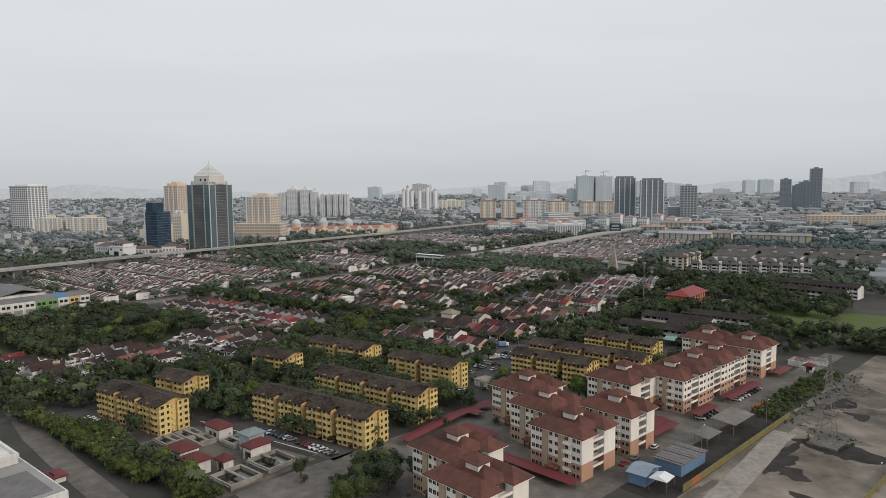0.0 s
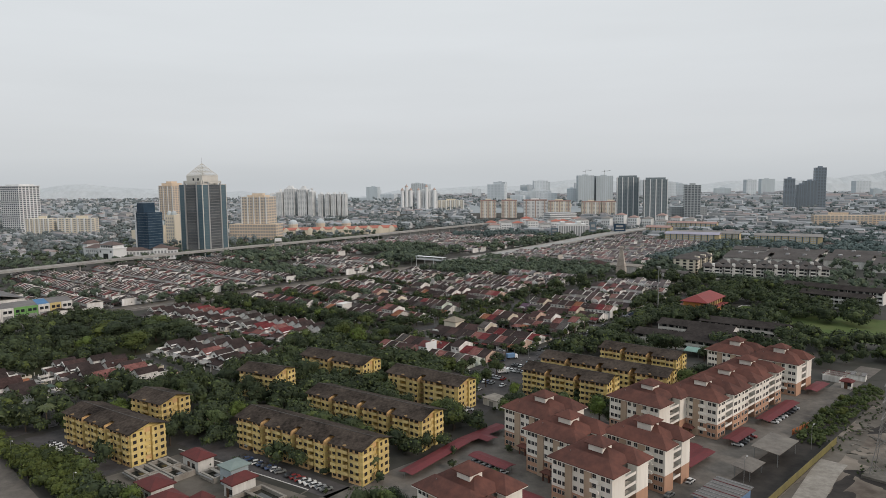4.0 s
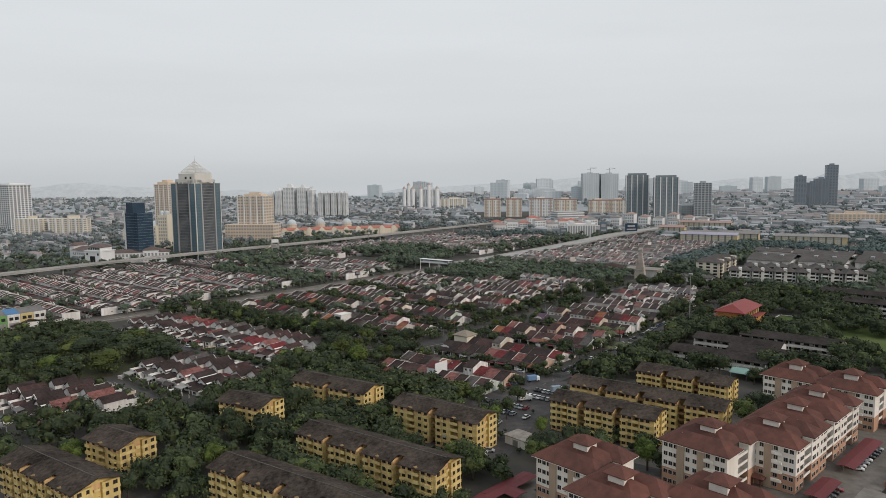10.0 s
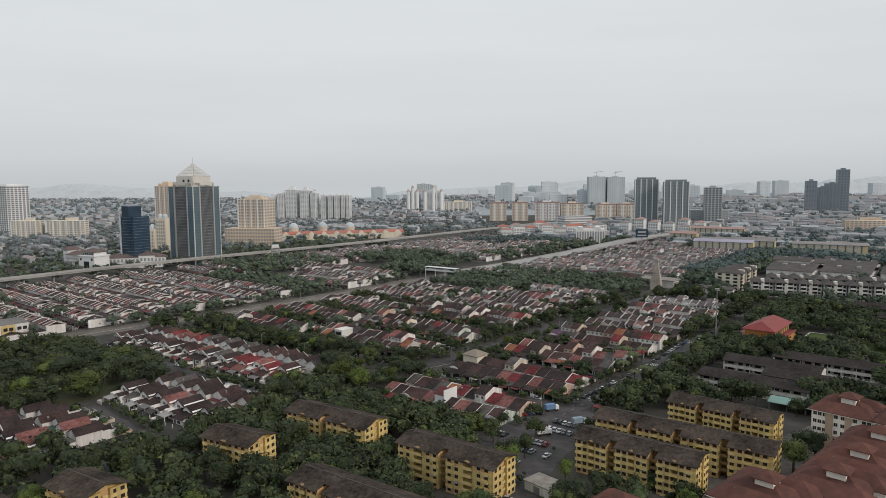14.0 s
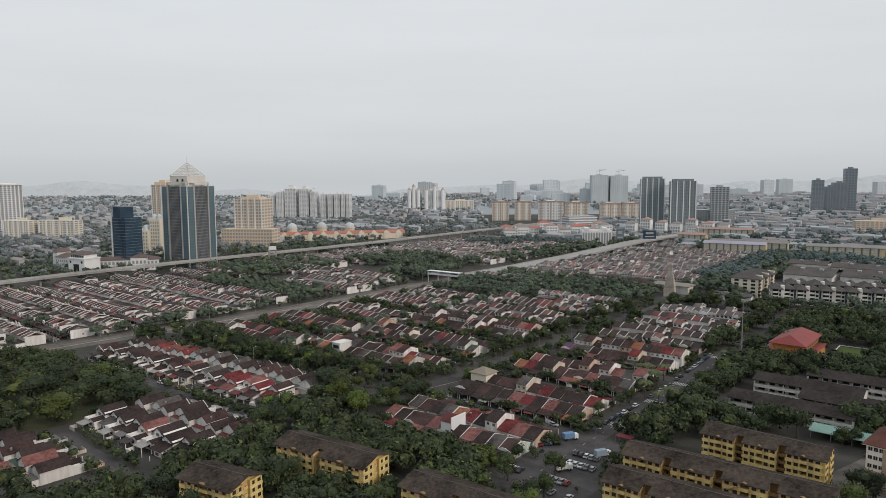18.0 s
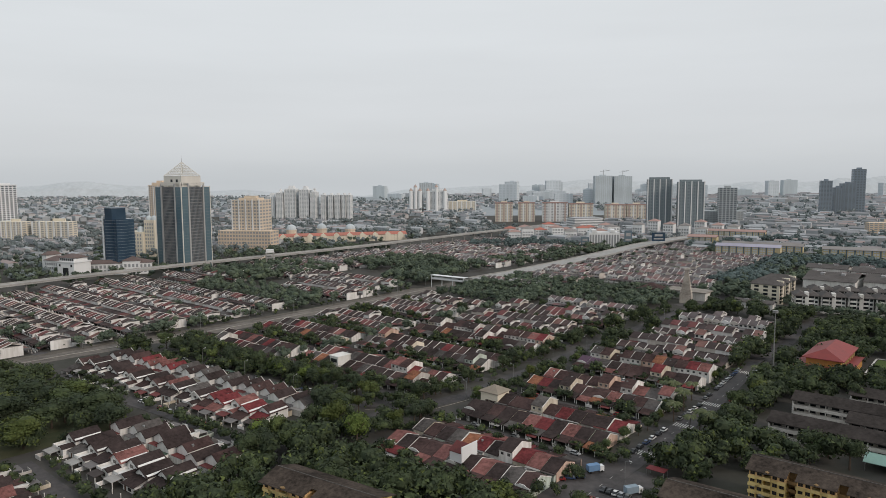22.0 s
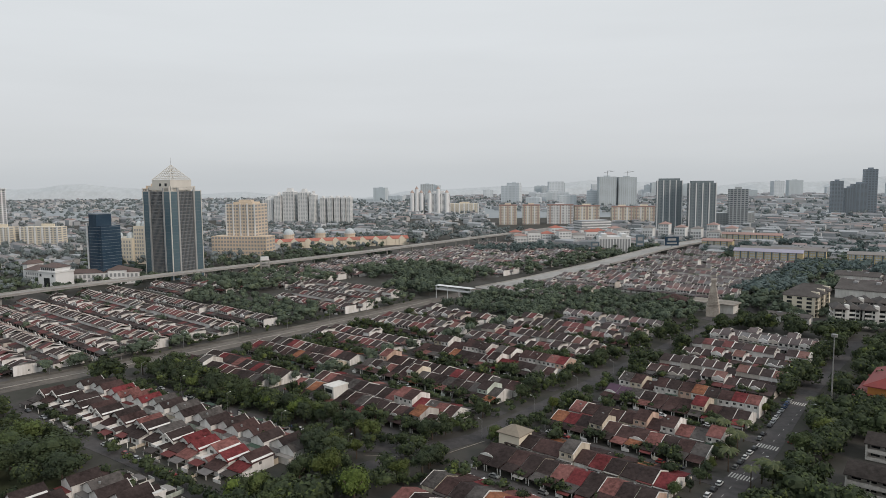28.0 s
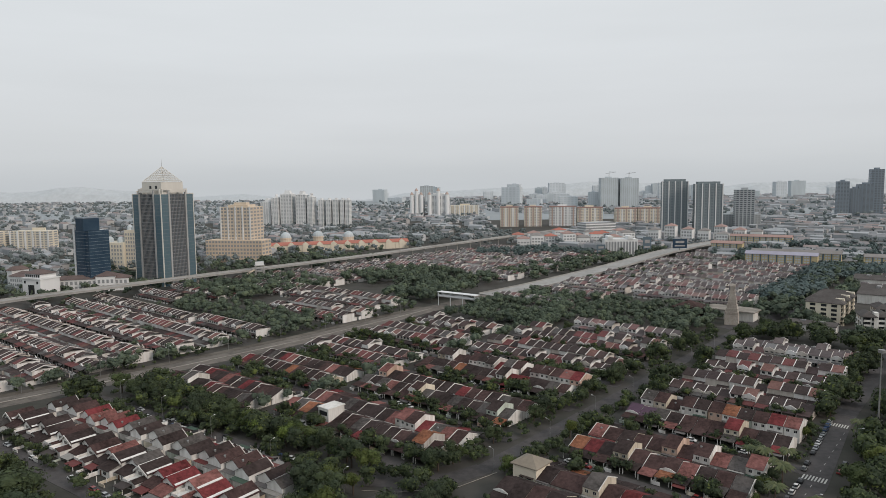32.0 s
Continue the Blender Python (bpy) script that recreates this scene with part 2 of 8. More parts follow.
# ---- mesh building ----
class Shape:
    """Gathers polygons with material slots into one mesh."""

    def __init__(self):
        self.v, self.f, self.m = [], [], []

    def poly(self, pts, k=0):
        n = len(self.v)
        self.v += [tuple(p) for p in pts]
        self.f.append(tuple(range(n, n + len(pts))))
        self.m.append(k)
        return self

    def solid(self, pts, faces, k=0):
        n = len(self.v)
        self.v += [tuple(p) for p in pts]
        for fc in faces:
            self.f.append(tuple(n + i for i in fc))
            self.m.append(k)
        return self

    def box(self, x0, y0, z0, x1, y1, z1, k=0):
        p = [(x0, y0, z0), (x1, y0, z0), (x1, y1, z0), (x0, y1, z0), (x0, y0, z1), (x1, y0, z1), (x1, y1, z1), (x0, y1, z1)]
        return self.solid(p, [(0, 3, 2, 1), (4, 5, 6, 7), (0, 1, 5, 4), (1, 2, 6, 5), (2, 3, 7, 6), (3, 0, 4, 7)], k)

    def cyl(self, x, y, z0, z1, r0, r1=None, n=8, k=0):
        r1 = r0 if r1 is None else r1
        p = [(x + r0 * math.cos(2 * math.pi * i / n), y + r0 * math.sin(2 * math.pi * i / n), z0) for i in range(n)]
        p += [(x + r1 * math.cos(2 * math.pi * i / n), y + r1 * math.sin(2 * math.pi * i / n), z1) for i in range(n)]
        return self.solid(p, [tuple(range(n - 1, -1, -1)), tuple(range(n, 2 * n))] + [(i, (i + 1) % n, n + (i + 1) % n, n + i) for i in range(n)], k)

    def beam(self, a, b, r, n=4, k=0):
        a, b = Vector(a), Vector(b)
        q = (b - a).to_track_quat("Z", "Y")
        p = [tuple(e + q @ Vector((r * math.cos(2 * math.pi * i / n), r * math.sin(2 * math.pi * i / n), 0))) for e in (a, b) for i in range(n)]
        return self.solid(p, [tuple(range(n - 1, -1, -1)), tuple(range(n, 2 * n))] + [(i, (i + 1) % n, n + (i + 1) % n, n + i) for i in range(n)], k)

    def gable(self, x0, x1, y0, y1, z0, z1, t=0.18, k=0, ends=None):
        """Roof slabs with the ridge along x; ends: slot for the gable triangles."""
        ym = (y0 + y1) / 2
        for ya, yb in ((y0, ym), (ym, y1)):
            za, zb = (z0, z1) if ya == y0 else (z1, z0)
            p = [(x0, ya, za - t), (x1, ya, za - t), (x1, yb, zb - t), (x0, yb, zb - t), (x0, ya, za), (x1, ya, za), (x1, yb, zb), (x0, yb, zb)]
            self.solid(p, [(0, 3, 2, 1), (4, 5, 6, 7), (0, 1, 5, 4), (1, 2, 6, 5), (2, 3, 7, 6), (3, 0, 4, 7)], k)
        return self

    def hip(self, x0, y0, x1, y1, z0, z1, inset=None, t=0.25, k=0):
        """Hipped roof; the ridge runs along the longer side."""
        w, d = x1 - x0, y1 - y0
        s = min(w, d) / 2 if inset is None else inset
        if w >= d:
            a, b = (x0 + s, (y0 + y1) / 2, z1), (x1 - s, (y0 + y1) / 2, z1)
            fs = [(0, 1, 5, 4), (1, 2, 5), (2, 3, 4, 5), (3, 0, 4)]
        else:
            a, b = ((x0 + x1) / 2, y0 + s, z1), ((x0 + x1) / 2, y1 - s, z1)
            fs = [(0, 1, 4), (1, 2, 5, 4), (2, 3, 5), (3, 0, 4, 5)]
        p = [(x0, y0, z0), (x1, y0, z0), (x1, y1, z0), (x0, y1, z0), a, b]
        self.solid(p, fs, k)
        return self.box(x0, y0, z0 - t, x1, y1, z0 - 0.002, k)

    def mesh(self, name, *mats):
        me = bpy.data.meshes.new(name)
        me.from_pydata(self.v, [], self.f)
        for m in mats:
            me.materials.append(m)
        if len(mats) > 1:
            me.polygons.foreach_set("material_index", self.m)
        me.update()
        return me


def thing(name, m, label, category, group="", kind=""):
    ob = new(name)
    ob.empty_display_size = 0.5
    ob.matrix_world = m
    return tagged(ob, label, category, group, kind)


def part(name, data, parent, m=None, label=""):
    ob = new(name, data)
    ob.parent = parent
    if m is not None:
        ob.matrix_basis = m
    return tagged(ob, label)


def single(name, data, m, label, category, group="", kind=""):
    ob = new(name, data)
    ob.matrix_world = m
    return tagged(ob, label, category, group, kind)


# ---- the town's street grid: u along the house rows, v along the streets that cross them, in plan steps of 1.47 m ----
K = 1.47


def axes(theta):
    a = radians(theta)
    return Vector((math.sin(a), -math.cos(a), 0)), Vector((math.cos(a), math.sin(a), 0))


GRID, ESTATE = axes(50), axes(43.5)


def at(u, v, z=0.0, f=GRID):
    return (f[0] * u + f[1] * v) * K + Vector((0, 0, z))


def put(u, v, z=0.0, turn=0.0, f=GRID):
    return Matrix.Translation(at(u, v, z, f)) @ Matrix.Rotation(math.atan2(f[0].y, f[0].x) + radians(turn), 4, "Z")


def grand(u, v, turn=0.0, f=GRID):
    """A pose for a thing whose own measures are in plan steps."""
    return put(u, v, 0, turn, f) @ Matrix.Scale(K, 4)


def strip(name, pts, width, z, m, label, category, kind="structure", f=GRID):
    """A flat ribbon with a little thickness along points of the plan."""
    p = [at(u, v, 0, f) for u, v in pts]
    s = Shape()
    L, R = [], []
    for i, q in enumerate(p):
        d = (p[min(i + 1, len(p) - 1)] - p[max(i - 1, 0)]).normalized()
        n = Vector((-d.y, d.x, 0)) * width / 2
        L.append(q + n)
        R.append(q - n)
    for i in range(len(p) - 1):
        a, b, c, d = R[i], R[i + 1], L[i + 1], L[i]
        s.solid([(*k.xy, h) for h in (z - 0.12, z) for k in (a, b, c, d)], [(4, 5, 6, 7), (0, 1, 5, 4), (1, 2, 6, 5), (2, 3, 7, 6), (3, 0, 4, 7)])
    ob = new(name, s.mesh(name, m))
    return tagged(ob, label, category, kind=kind)


def patch(name, corners, z, m, label, category, f=GRID, kind="structure"):
    s = Shape()
    p = [at(u, v, 0, f) for u, v in corners]
    n = len(p)
    s.solid([(*k.xy, h) for h in (z - 0.12, z) for k in p], [tuple(range(n, 2 * n))] + [(i, (i + 1) % n, n + (i + 1) % n, n + i) for i in range(n)])
    return tagged(new(name, s.mesh(name, m)), label, category, kind=kind)


# ---- ground ----
s = Shape()
s.poly([(-4800, -1500, 0), (4800, -1500, 0), (4800, 4950, 0), (-4800, 4950, 0)])
tagged(new("ground", s.mesh("ground", M_GROUND)), "dark town ground of grass, soil and paving", "ground", kind="structure")

# far ground sheets whose pale base colours stand in for haze
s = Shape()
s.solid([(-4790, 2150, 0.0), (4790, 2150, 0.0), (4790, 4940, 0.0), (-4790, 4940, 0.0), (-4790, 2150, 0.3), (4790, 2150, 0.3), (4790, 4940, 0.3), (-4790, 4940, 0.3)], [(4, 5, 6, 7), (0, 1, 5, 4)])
tagged(new("ground_far", s.mesh("ground_far", mat("hazed_built_up_land", (0.24, 0.265, 0.28), (0.31, 0.335, 0.345), 0.004, 1.0, 0.95, coarse=0.3))), "built-up plain beyond the town, paled for haze", "ground", kind="structure")
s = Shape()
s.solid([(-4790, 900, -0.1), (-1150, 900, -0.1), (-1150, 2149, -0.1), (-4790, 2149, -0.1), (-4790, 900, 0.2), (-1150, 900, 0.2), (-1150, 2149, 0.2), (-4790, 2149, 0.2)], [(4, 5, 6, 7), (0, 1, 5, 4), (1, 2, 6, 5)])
tagged(new("ground_far", s.mesh("ground_far", mat("hazed_paved_land", (0.14, 0.155, 0.145), (0.21, 0.22, 0.21), 0.01, 1.0, 0.95, coarse=0.3))), "built-up land past the highway, paled for haze", "ground", kind="structure")

# ---- roads, lots and lawns ----
road_lbl = "worn grey asphalt road between the houses"
strip("road", [(-368, 60), (-366.5, 182), (-363, 218), (-361.5, 250), (-360, 300), (-362, 358), (-365, 395), (-366, 450)], 18, 0.10, M_ROAD, "grey asphalt dual road with a grass verge", "road")
strip("road_cross", [(-211.5, 236), (-211.5, 330), (-212, 440)], 7, 0.10, M_ASPH, road_lbl, "road")
strip("road_bend", [(-362, 201.5), (-344, 203.7), (-309, 207.2), (-270, 210.3), (-242, 213), (-230, 216.5), (-220, 222.5), (-214, 231), (-211.5, 240)], 9, 0.104, M_ASPH, "asphalt road curving round a grassy corner", "road")
strip("road_side", [(-148, 165), (-147, 250), (-147, 280), (-150.5, 330), (-151, 440)], 8.6, 0.10, M_ASPH, road_lbl, "road")
strip("road_park", [(-212, 60), (-213, 130), (-217, 168.5), (-220, 188), (-221, 207), (-217, 219)], 8, 0.096, M_ASPH, road_lbl, "road")
strip("road_temple", [(-219, 440), (-209, 470), (-200, 560), (-196, 680)], 11, 0.10, M_ASPH, "asphalt road past the temple", "road")
for k, (u0, u1, vs) in enumerate(((-204, -150, (188.5, 221.5, 254.5, 287.5, 320.5, 353.5, 386.5)), (-284, -216, (228, 260, 292, 324, 356, 388)), (-352, -292, (251.5, 283.5, 315.5, 347)), (-262, -224, (131,)), (-552, -376, (175, 210, 245, 280, 315)))):
    for v in vs:
        strip("road_lane", [(u0, v), (u1, v)], 7.6, 0.088, M_ASPH, road_lbl, "road")
strip("road_lane", [(-346, 166), (-300, 170), (-266, 173), (-220, 174)], 7.6, 0.088, M_ASPH, road_lbl, "road")
strip("road_estate", [(-78, 60), (-78, 150), (-79, 275)], 9.2, 0.10, M_ROAD, "worn grey estate road", "road", f=ESTATE)
strip("road_west", [(-270, 73), (-225, 68), (-201, 64), (-191, 62.4), (-168, 60.4), (-100, 56)], 9, 0.09, M_ROAD, "asphalt road beside a hedge", "road")
patch("pavement_flats", [(-131, 62), (-80.6, 62), (-81, 240), (-118, 240), (-131, 165)], 0.05, M_ROAD, "stained grey yard round the apartment blocks", "pavement", ESTATE)
patch("pavement_parking", [(-206, 74), (-167, 75), (-167, 82), (-206, 82)], 0.045, M_ASPH, "dark asphalt parking yard before yellow flats", "pavement")
patch("pavement_parking", [(-172, 97), (-119, 101), (-119, 107.5), (-172, 104)], 0.05, M_ASPH, "dark asphalt parking yard before yellow flats", "pavement")
patch("pavement_parking", [(-158, 184), (-150, 176), (-130, 156), (-123, 160), (-131, 186), (-136, 224), (-158, 224)], 0.048, M_ASPH, "dark asphalt parking yard beside yellow flats", "pavement")
strip("road_flats", [(-163, 112), (-150, 150), (-146, 190)], 8, 0.06, M_ASPH, "narrow asphalt lane between yellow flats", "road")
strip("road_flats", [(-146, 172), (-90, 176)], 6, 0.064, M_ASPH, "narrow asphalt lane between yellow flats", "road")
patch("ground_lot", [(-64, -60), (170, -60), (170, 285), (-68, 285)], 0.055, M_EARTH, "cleared lot of pale dried mud and concrete", "vacant lot", ESTATE)
patch("ground_scrub", [(-112, 246), (-81.5, 246), (-72, 262), (-72, 300), (-112, 300)], 0.058, M_GROUND, "rough bare scrub behind the apartments", "scrub", ESTATE)
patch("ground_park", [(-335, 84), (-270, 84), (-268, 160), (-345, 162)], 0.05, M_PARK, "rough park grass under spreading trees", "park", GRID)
patch("ground_field", [(-88, 322), (-40, 322), (-40, 377), (-116.5, 377), (-116.5, 347), (-88, 347)], 0.06, M_LAWN, "green school playing field", "field", GRID)

# ---- terrace houses ----
HW = 5.8      # plot width


HD = 6.1      # half depth of a terrace house


def house_meshes(tag, eave, ridge, d=HD, w=HW):
    """Shared meshes of one kind of terrace house: ridge along x over y = 0, front towards -y."""
    h = w / 2
    out = {}
    s = Shape().box(-h, -d, 0, h, d, eave)
    s.solid([(-h, -d, eave), (-h, d, eave), (-h, 0, ridge - 0.12), (h, -d, eave), (h, d, eave), (h, 0, ridge - 0.12)], [(0, 2, 1), (3, 4, 5), (0, 3, 5, 2), (1, 2, 5, 4)])
    out["wall_body"] = s.mesh("house_walls_" + tag, M_WALL)
    s.box(-2.0, -d - 0.07, 1.1, 0.2, -d - 0.01, 2.4, 1).box(1.0, -d - 0.07, 0.02, 2.0, -d - 0.01, 2.1, 2)
    if eave > 5:
        for x in (-1.4, 1.4):
            s.box(x - 0.6, -d - 0.07, 3.95, x + 0.6, -d - 0.01, 5.05, 1)
    for x in (-h + 0.5, h - 0.5):
        s.box(x - 0.13, -d - 5.5, 0, x + 0.13, -d - 5.24, 2.52, 0)
    out["wall_back"] = s.mesh("house_walls_rear_" + tag, M_WALL, M_WIN, M_DOOR)
    out["kitchen"] = Shape().solid([(-h + 0.2, d, 0), (h - 0.2, d, 0), (h - 0.2, d + 1.3, 0), (-h + 0.2, d + 1.3, 0), (-h + 0.2, d, 3.0), (h - 0.2, d, 3.0), (h - 0.2, d + 1.3, 2.5), (-h + 0.2, d + 1.3, 2.5)],
                                   [(0, 1, 5, 4), (1, 2, 6, 5), (2, 3, 7, 6), (3, 0, 4, 7)], 0).box(-h + 0.15, d, 2.98, h - 0.15, d + 1.5, 3.08, 1).mesh("house_kitchen_" + tag, M_WALL, M_AWN)
    s = Shape().solid([(-h + 0.05, -d - 0.72, eave - 0.6), (h - 0.05, -d - 0.72, eave - 0.6), (h - 0.05, -d - 0.72, eave + 0.25), (0.8, -d - 0.72, eave + 1.15), (-0.8, -d - 0.72, eave + 1.15), (-h + 0.05, -d - 0.72, eave + 0.25)]
                      + [(-h + 0.05, -d - 0.5, eave - 0.6), (h - 0.05, -d - 0.5, eave - 0.6), (h - 0.05, -d - 0.5, eave + 0.25), (0.8, -d - 0.5, eave + 1.15), (-0.8, -d - 0.5, eave + 1.15), (-h + 0.05, -d - 0.5, eave + 0.25)],
                      [(0, 1, 2, 3, 4, 5), (11, 10, 9, 8, 7, 6)] + [(i, 6 + i, 6 + (i + 1) % 6, (i + 1) % 6) for i in range(6)])
    out["pediment"] = s.mesh("house_pediment_" + tag, M_WHITE)
    out["roof"] = Shape().gable(-h + 0.02, h - 0.02, -d - 0.7, d + 0.5, eave - 0.05, ridge + 0.1, 0.16).mesh("house_roof_" + tag, M_ROOF)
    s = Shape()
    for a, b in ((-d - 0.75, 0), (0, d + 0.55)):
        za, zb = (eave - 0.2, ridge + 0.16) if a < 0 else (ridge + 0.16, eave - 0.2)
        p = [(x, y, z + o) for o in (-0.2, 0.16) for x, y, z in ((-h - 0.1, a, za), (-h + 0.1, a, za), (-h + 0.1, b, zb), (-h - 0.1, b, zb))]
        s.solid(p, [(0, 3, 2, 1), (4, 5, 6, 7), (0, 1, 5, 4), (1, 2, 6, 5), (2, 3, 7, 6), (3, 0, 4, 7)])
    out["party_wall"] = s.mesh("house_party_wall_" + tag, M_WHITE)
    s = Shape()
    s.solid([(-h + 0.15, -d - 5.7, 2.45), (h - 0.15, -d - 5.7, 2.45), (h - 0.15, -d, 3.25), (-h + 0.15, -d, 3.25)] + [(-h + 0.15, -d - 5.7, 2.6), (h - 0.15, -d - 5.7, 2.6), (h - 0.15, -d, 3.4), (-h + 0.15, -d, 3.4)],
            [(0, 3, 2, 1), (4, 5, 6, 7), (0, 1, 5, 4), (1, 2, 6, 5), (2, 3, 7, 6), (3, 0, 4, 7)])
    out["porch_roof"] = s.mesh("house_porch_roof_" + tag, M_ROOF)
    out["post"] = Shape().box(-0.13, -d - 5.5, 0, 0.13, -d - 5.24, 2.52).mesh("house_porch_post_" + tag, M_WHITE)
    s = Shape().solid([(x, y, z) for z in (0, 1.25) for x, y in ((-h - 0.07, -d), (-h - 0.07, -d - 6.5), (h - 3.2, -d - 6.5), (h - 3.2, -d - 6.35), (-h + 0.07, -d - 6.35), (-h + 0.07, -d))],
                      [(6, 7, 10, 11), (7, 8, 9, 10)] + [(i, (i + 1) % 6, 6 + (i + 1) % 6, 6 + i) for i in range(6)])
    out["yard_wall"] = s.mesh("house_yard_wall_" + tag, M_WALL)
    return out


def window_mesh(name, w, h, frame=M_FRAME):
    s = Shape().box(-w / 2, -0.05, -h / 2, w / 2, 0.05, h / 2, 0)
    n = 3 if w > 1.5 else 2
    g = 0.07
    for i in range(n):
        a = -w / 2 + g + i * (w - g) / n
        s.box(a, -0.064, -h / 2 + g, a + (w - g) / n - g, -0.05, h / 2 - g, 1)
    return s.mesh(name, frame, M_WIN)


H_ONE, H_TWO = house_meshes("low", 3.3, 5.6), house_meshes("tall", 5.9, 8.3)
W_HOUSE, W_SMALL = window_mesh("window_wide", 2.2, 1.3), window_mesh("window_small", 1.2, 1.1)
DOOR_ME = Shape().box(-0.5, -0.06, 0, 0.5, 0.02, 2.1).mesh("house_door", M_DOOR)
TANK_ME = Shape().cyl(0, 0, 0, 0.35, 0.12).cyl(0, 0, 0.35, 1.25, 0.45, 0.45, 10).cyl(0, 0, 1.25, 1.4, 0.45, 0.12, 10).mesh("water_tank", M_METAL)
AWNING = Shape().solid([(-2.2, 0, 2.55), (2.2, 0, 2.55), (2.2, -1.9, 2.15), (-2.2, -1.9, 2.15), (-2.2, 0, 2.62), (2.2, 0, 2.62), (2.2, -1.9, 2.22), (-2.2, -1.9, 2.22)], [(0, 3, 2, 1), (4, 5, 6, 7), (0, 1, 5, 4), (1, 2, 6, 5), (2, 3, 7, 6), (3, 0, 4, 7)]).mesh("house_awning", M_AWN)
houses = random.Random(11)


def terrace_house(m, two, end=False, rear=False, paint=None):
    me, d = (H_TWO, HD) if two else (H_ONE, HD)
    h = thing("terrace_house", m, ("two-storey" if two else "single-storey") + " terrace house with pale walls and a weathered tiled roof", "house", "terrace houses")
    part("wall_body", me["wall_back" if rear else "wall_body"], h)
    if paint:
        data = me["roof"].copy()
        data.materials[0] = paint
        part("roof", data, h, None, "recently replaced coloured roof")
    else:
        part("roof", me["roof"], h)
    part("porch_roof", me["porch_roof"], h)
    if houses.random() < 0.42:
        part("party_wall", me["party_wall"], h)
    if houses.random() < 0.42:
        part("yard_wall", me["yard_wall"], h)
    if rear:
        if houses.random() < 0.7:
            part("kitchen", me["kitchen"], h, Matrix.Translation((0, houses.uniform(-0.3, 0.4), 0)), "lean-to kitchen behind the house")
    else:
        for x in (-HW / 2 + 0.5, HW / 2 - 0.5):
            part("porch_post", me["post"], h, Matrix.Translation((x, 0, 0)))
        part("window", W_HOUSE, h, Matrix.Translation((-0.9, -d - 0.03, 1.75)))
        part("door", DOOR_ME, h, Matrix.Translation((1.5, -d - 0.03, 0.02)))
        if houses.random() < 0.22:
            part("pediment", me["pediment"], h, None, "white plastered front pediment")
    if two:
        for x in (-1.4, 1.4):
            if rear:
                part("window", W_SMALL, h, Matrix.Translation((x, d + 0.03, 4.5)) @ Matrix.Rotation(math.pi, 4, "Z"))
            else:
                part("window", W_SMALL, h, Matrix.Translation((x, -d - 0.03, 4.5)))
    if houses.random() < 0.3:
        part("awning", AWNING, h, Matrix.Translation((houses.uniform(-0.5, 0.5), -d - 5.1, -0.3)), "painted sheet awning over the porch")
    if houses.random() < 0.18:
        part("water_tank", TANK_ME, h, Matrix.Translation((houses.uniform(-1.5, 1.5), 2.2, 4.0 if not two else 6.5)), "steel rooftop water tank")
    if end:
        part("party_wall", me["party_wall"], h, Matrix.Translation((HW, 0, 0)), "white plastered gable coping")
    return h


def terrace_row(u0, u1, v, face, two_share, paints=None):
    """Houses side by side from u0 to u1 with their ridge at v; face -1: fronts towards lower v."""
    n = max(1, round((u1 - u0) * K / HW))
    two = houses.random() < two_share
    for i in range(n):
        u = u0 + (i + 0.5) * (u1 - u0) / n
        flip = two if houses.random() > 0.12 else not two
        terrace_house(put(u, v + houses.uniform(-0.2, 0.2), houses.uniform(-0.2, 0.25), 0 if face < 0 else 180), flip, i == (n - 1 if face < 0 else 0), face > 0, (paints or {}).get(i))


def terrace_block(u0, u1, v0, v1, shares=(0.5, 0.5), paints=None, first=None):
    """A pair of rows, back to back, between the streets at v0 and v1."""
    terrace_row(u0, u1, v0 + 11.2, -1, shares[0], first)
    terrace_row(u0, u1, v1 - 11.2, 1, shares[1], paints)


for v0, sh in ((188.5, (0, 0)), (221.5, (0, 0.5)), (254.5, (0, 0)), (287.5, (0.5, 1))):
    terrace_block(-200, -155.5, v0, v0 + 33, sh, None, {0: M_PURP, 1: M_PURP} if v0 == 287.5 else None)
for v0, sh in ((228, (0, 0)), (260, (0, 0)), (292, (0, 1))):
    terrace_block(-286, -223, v0, v0 + 32, sh)
for v0, sh in ((220, (0, 0)), (251.5, (0, 0))):
    terrace_block(-345, -294, v0, v0 + 32, sh)


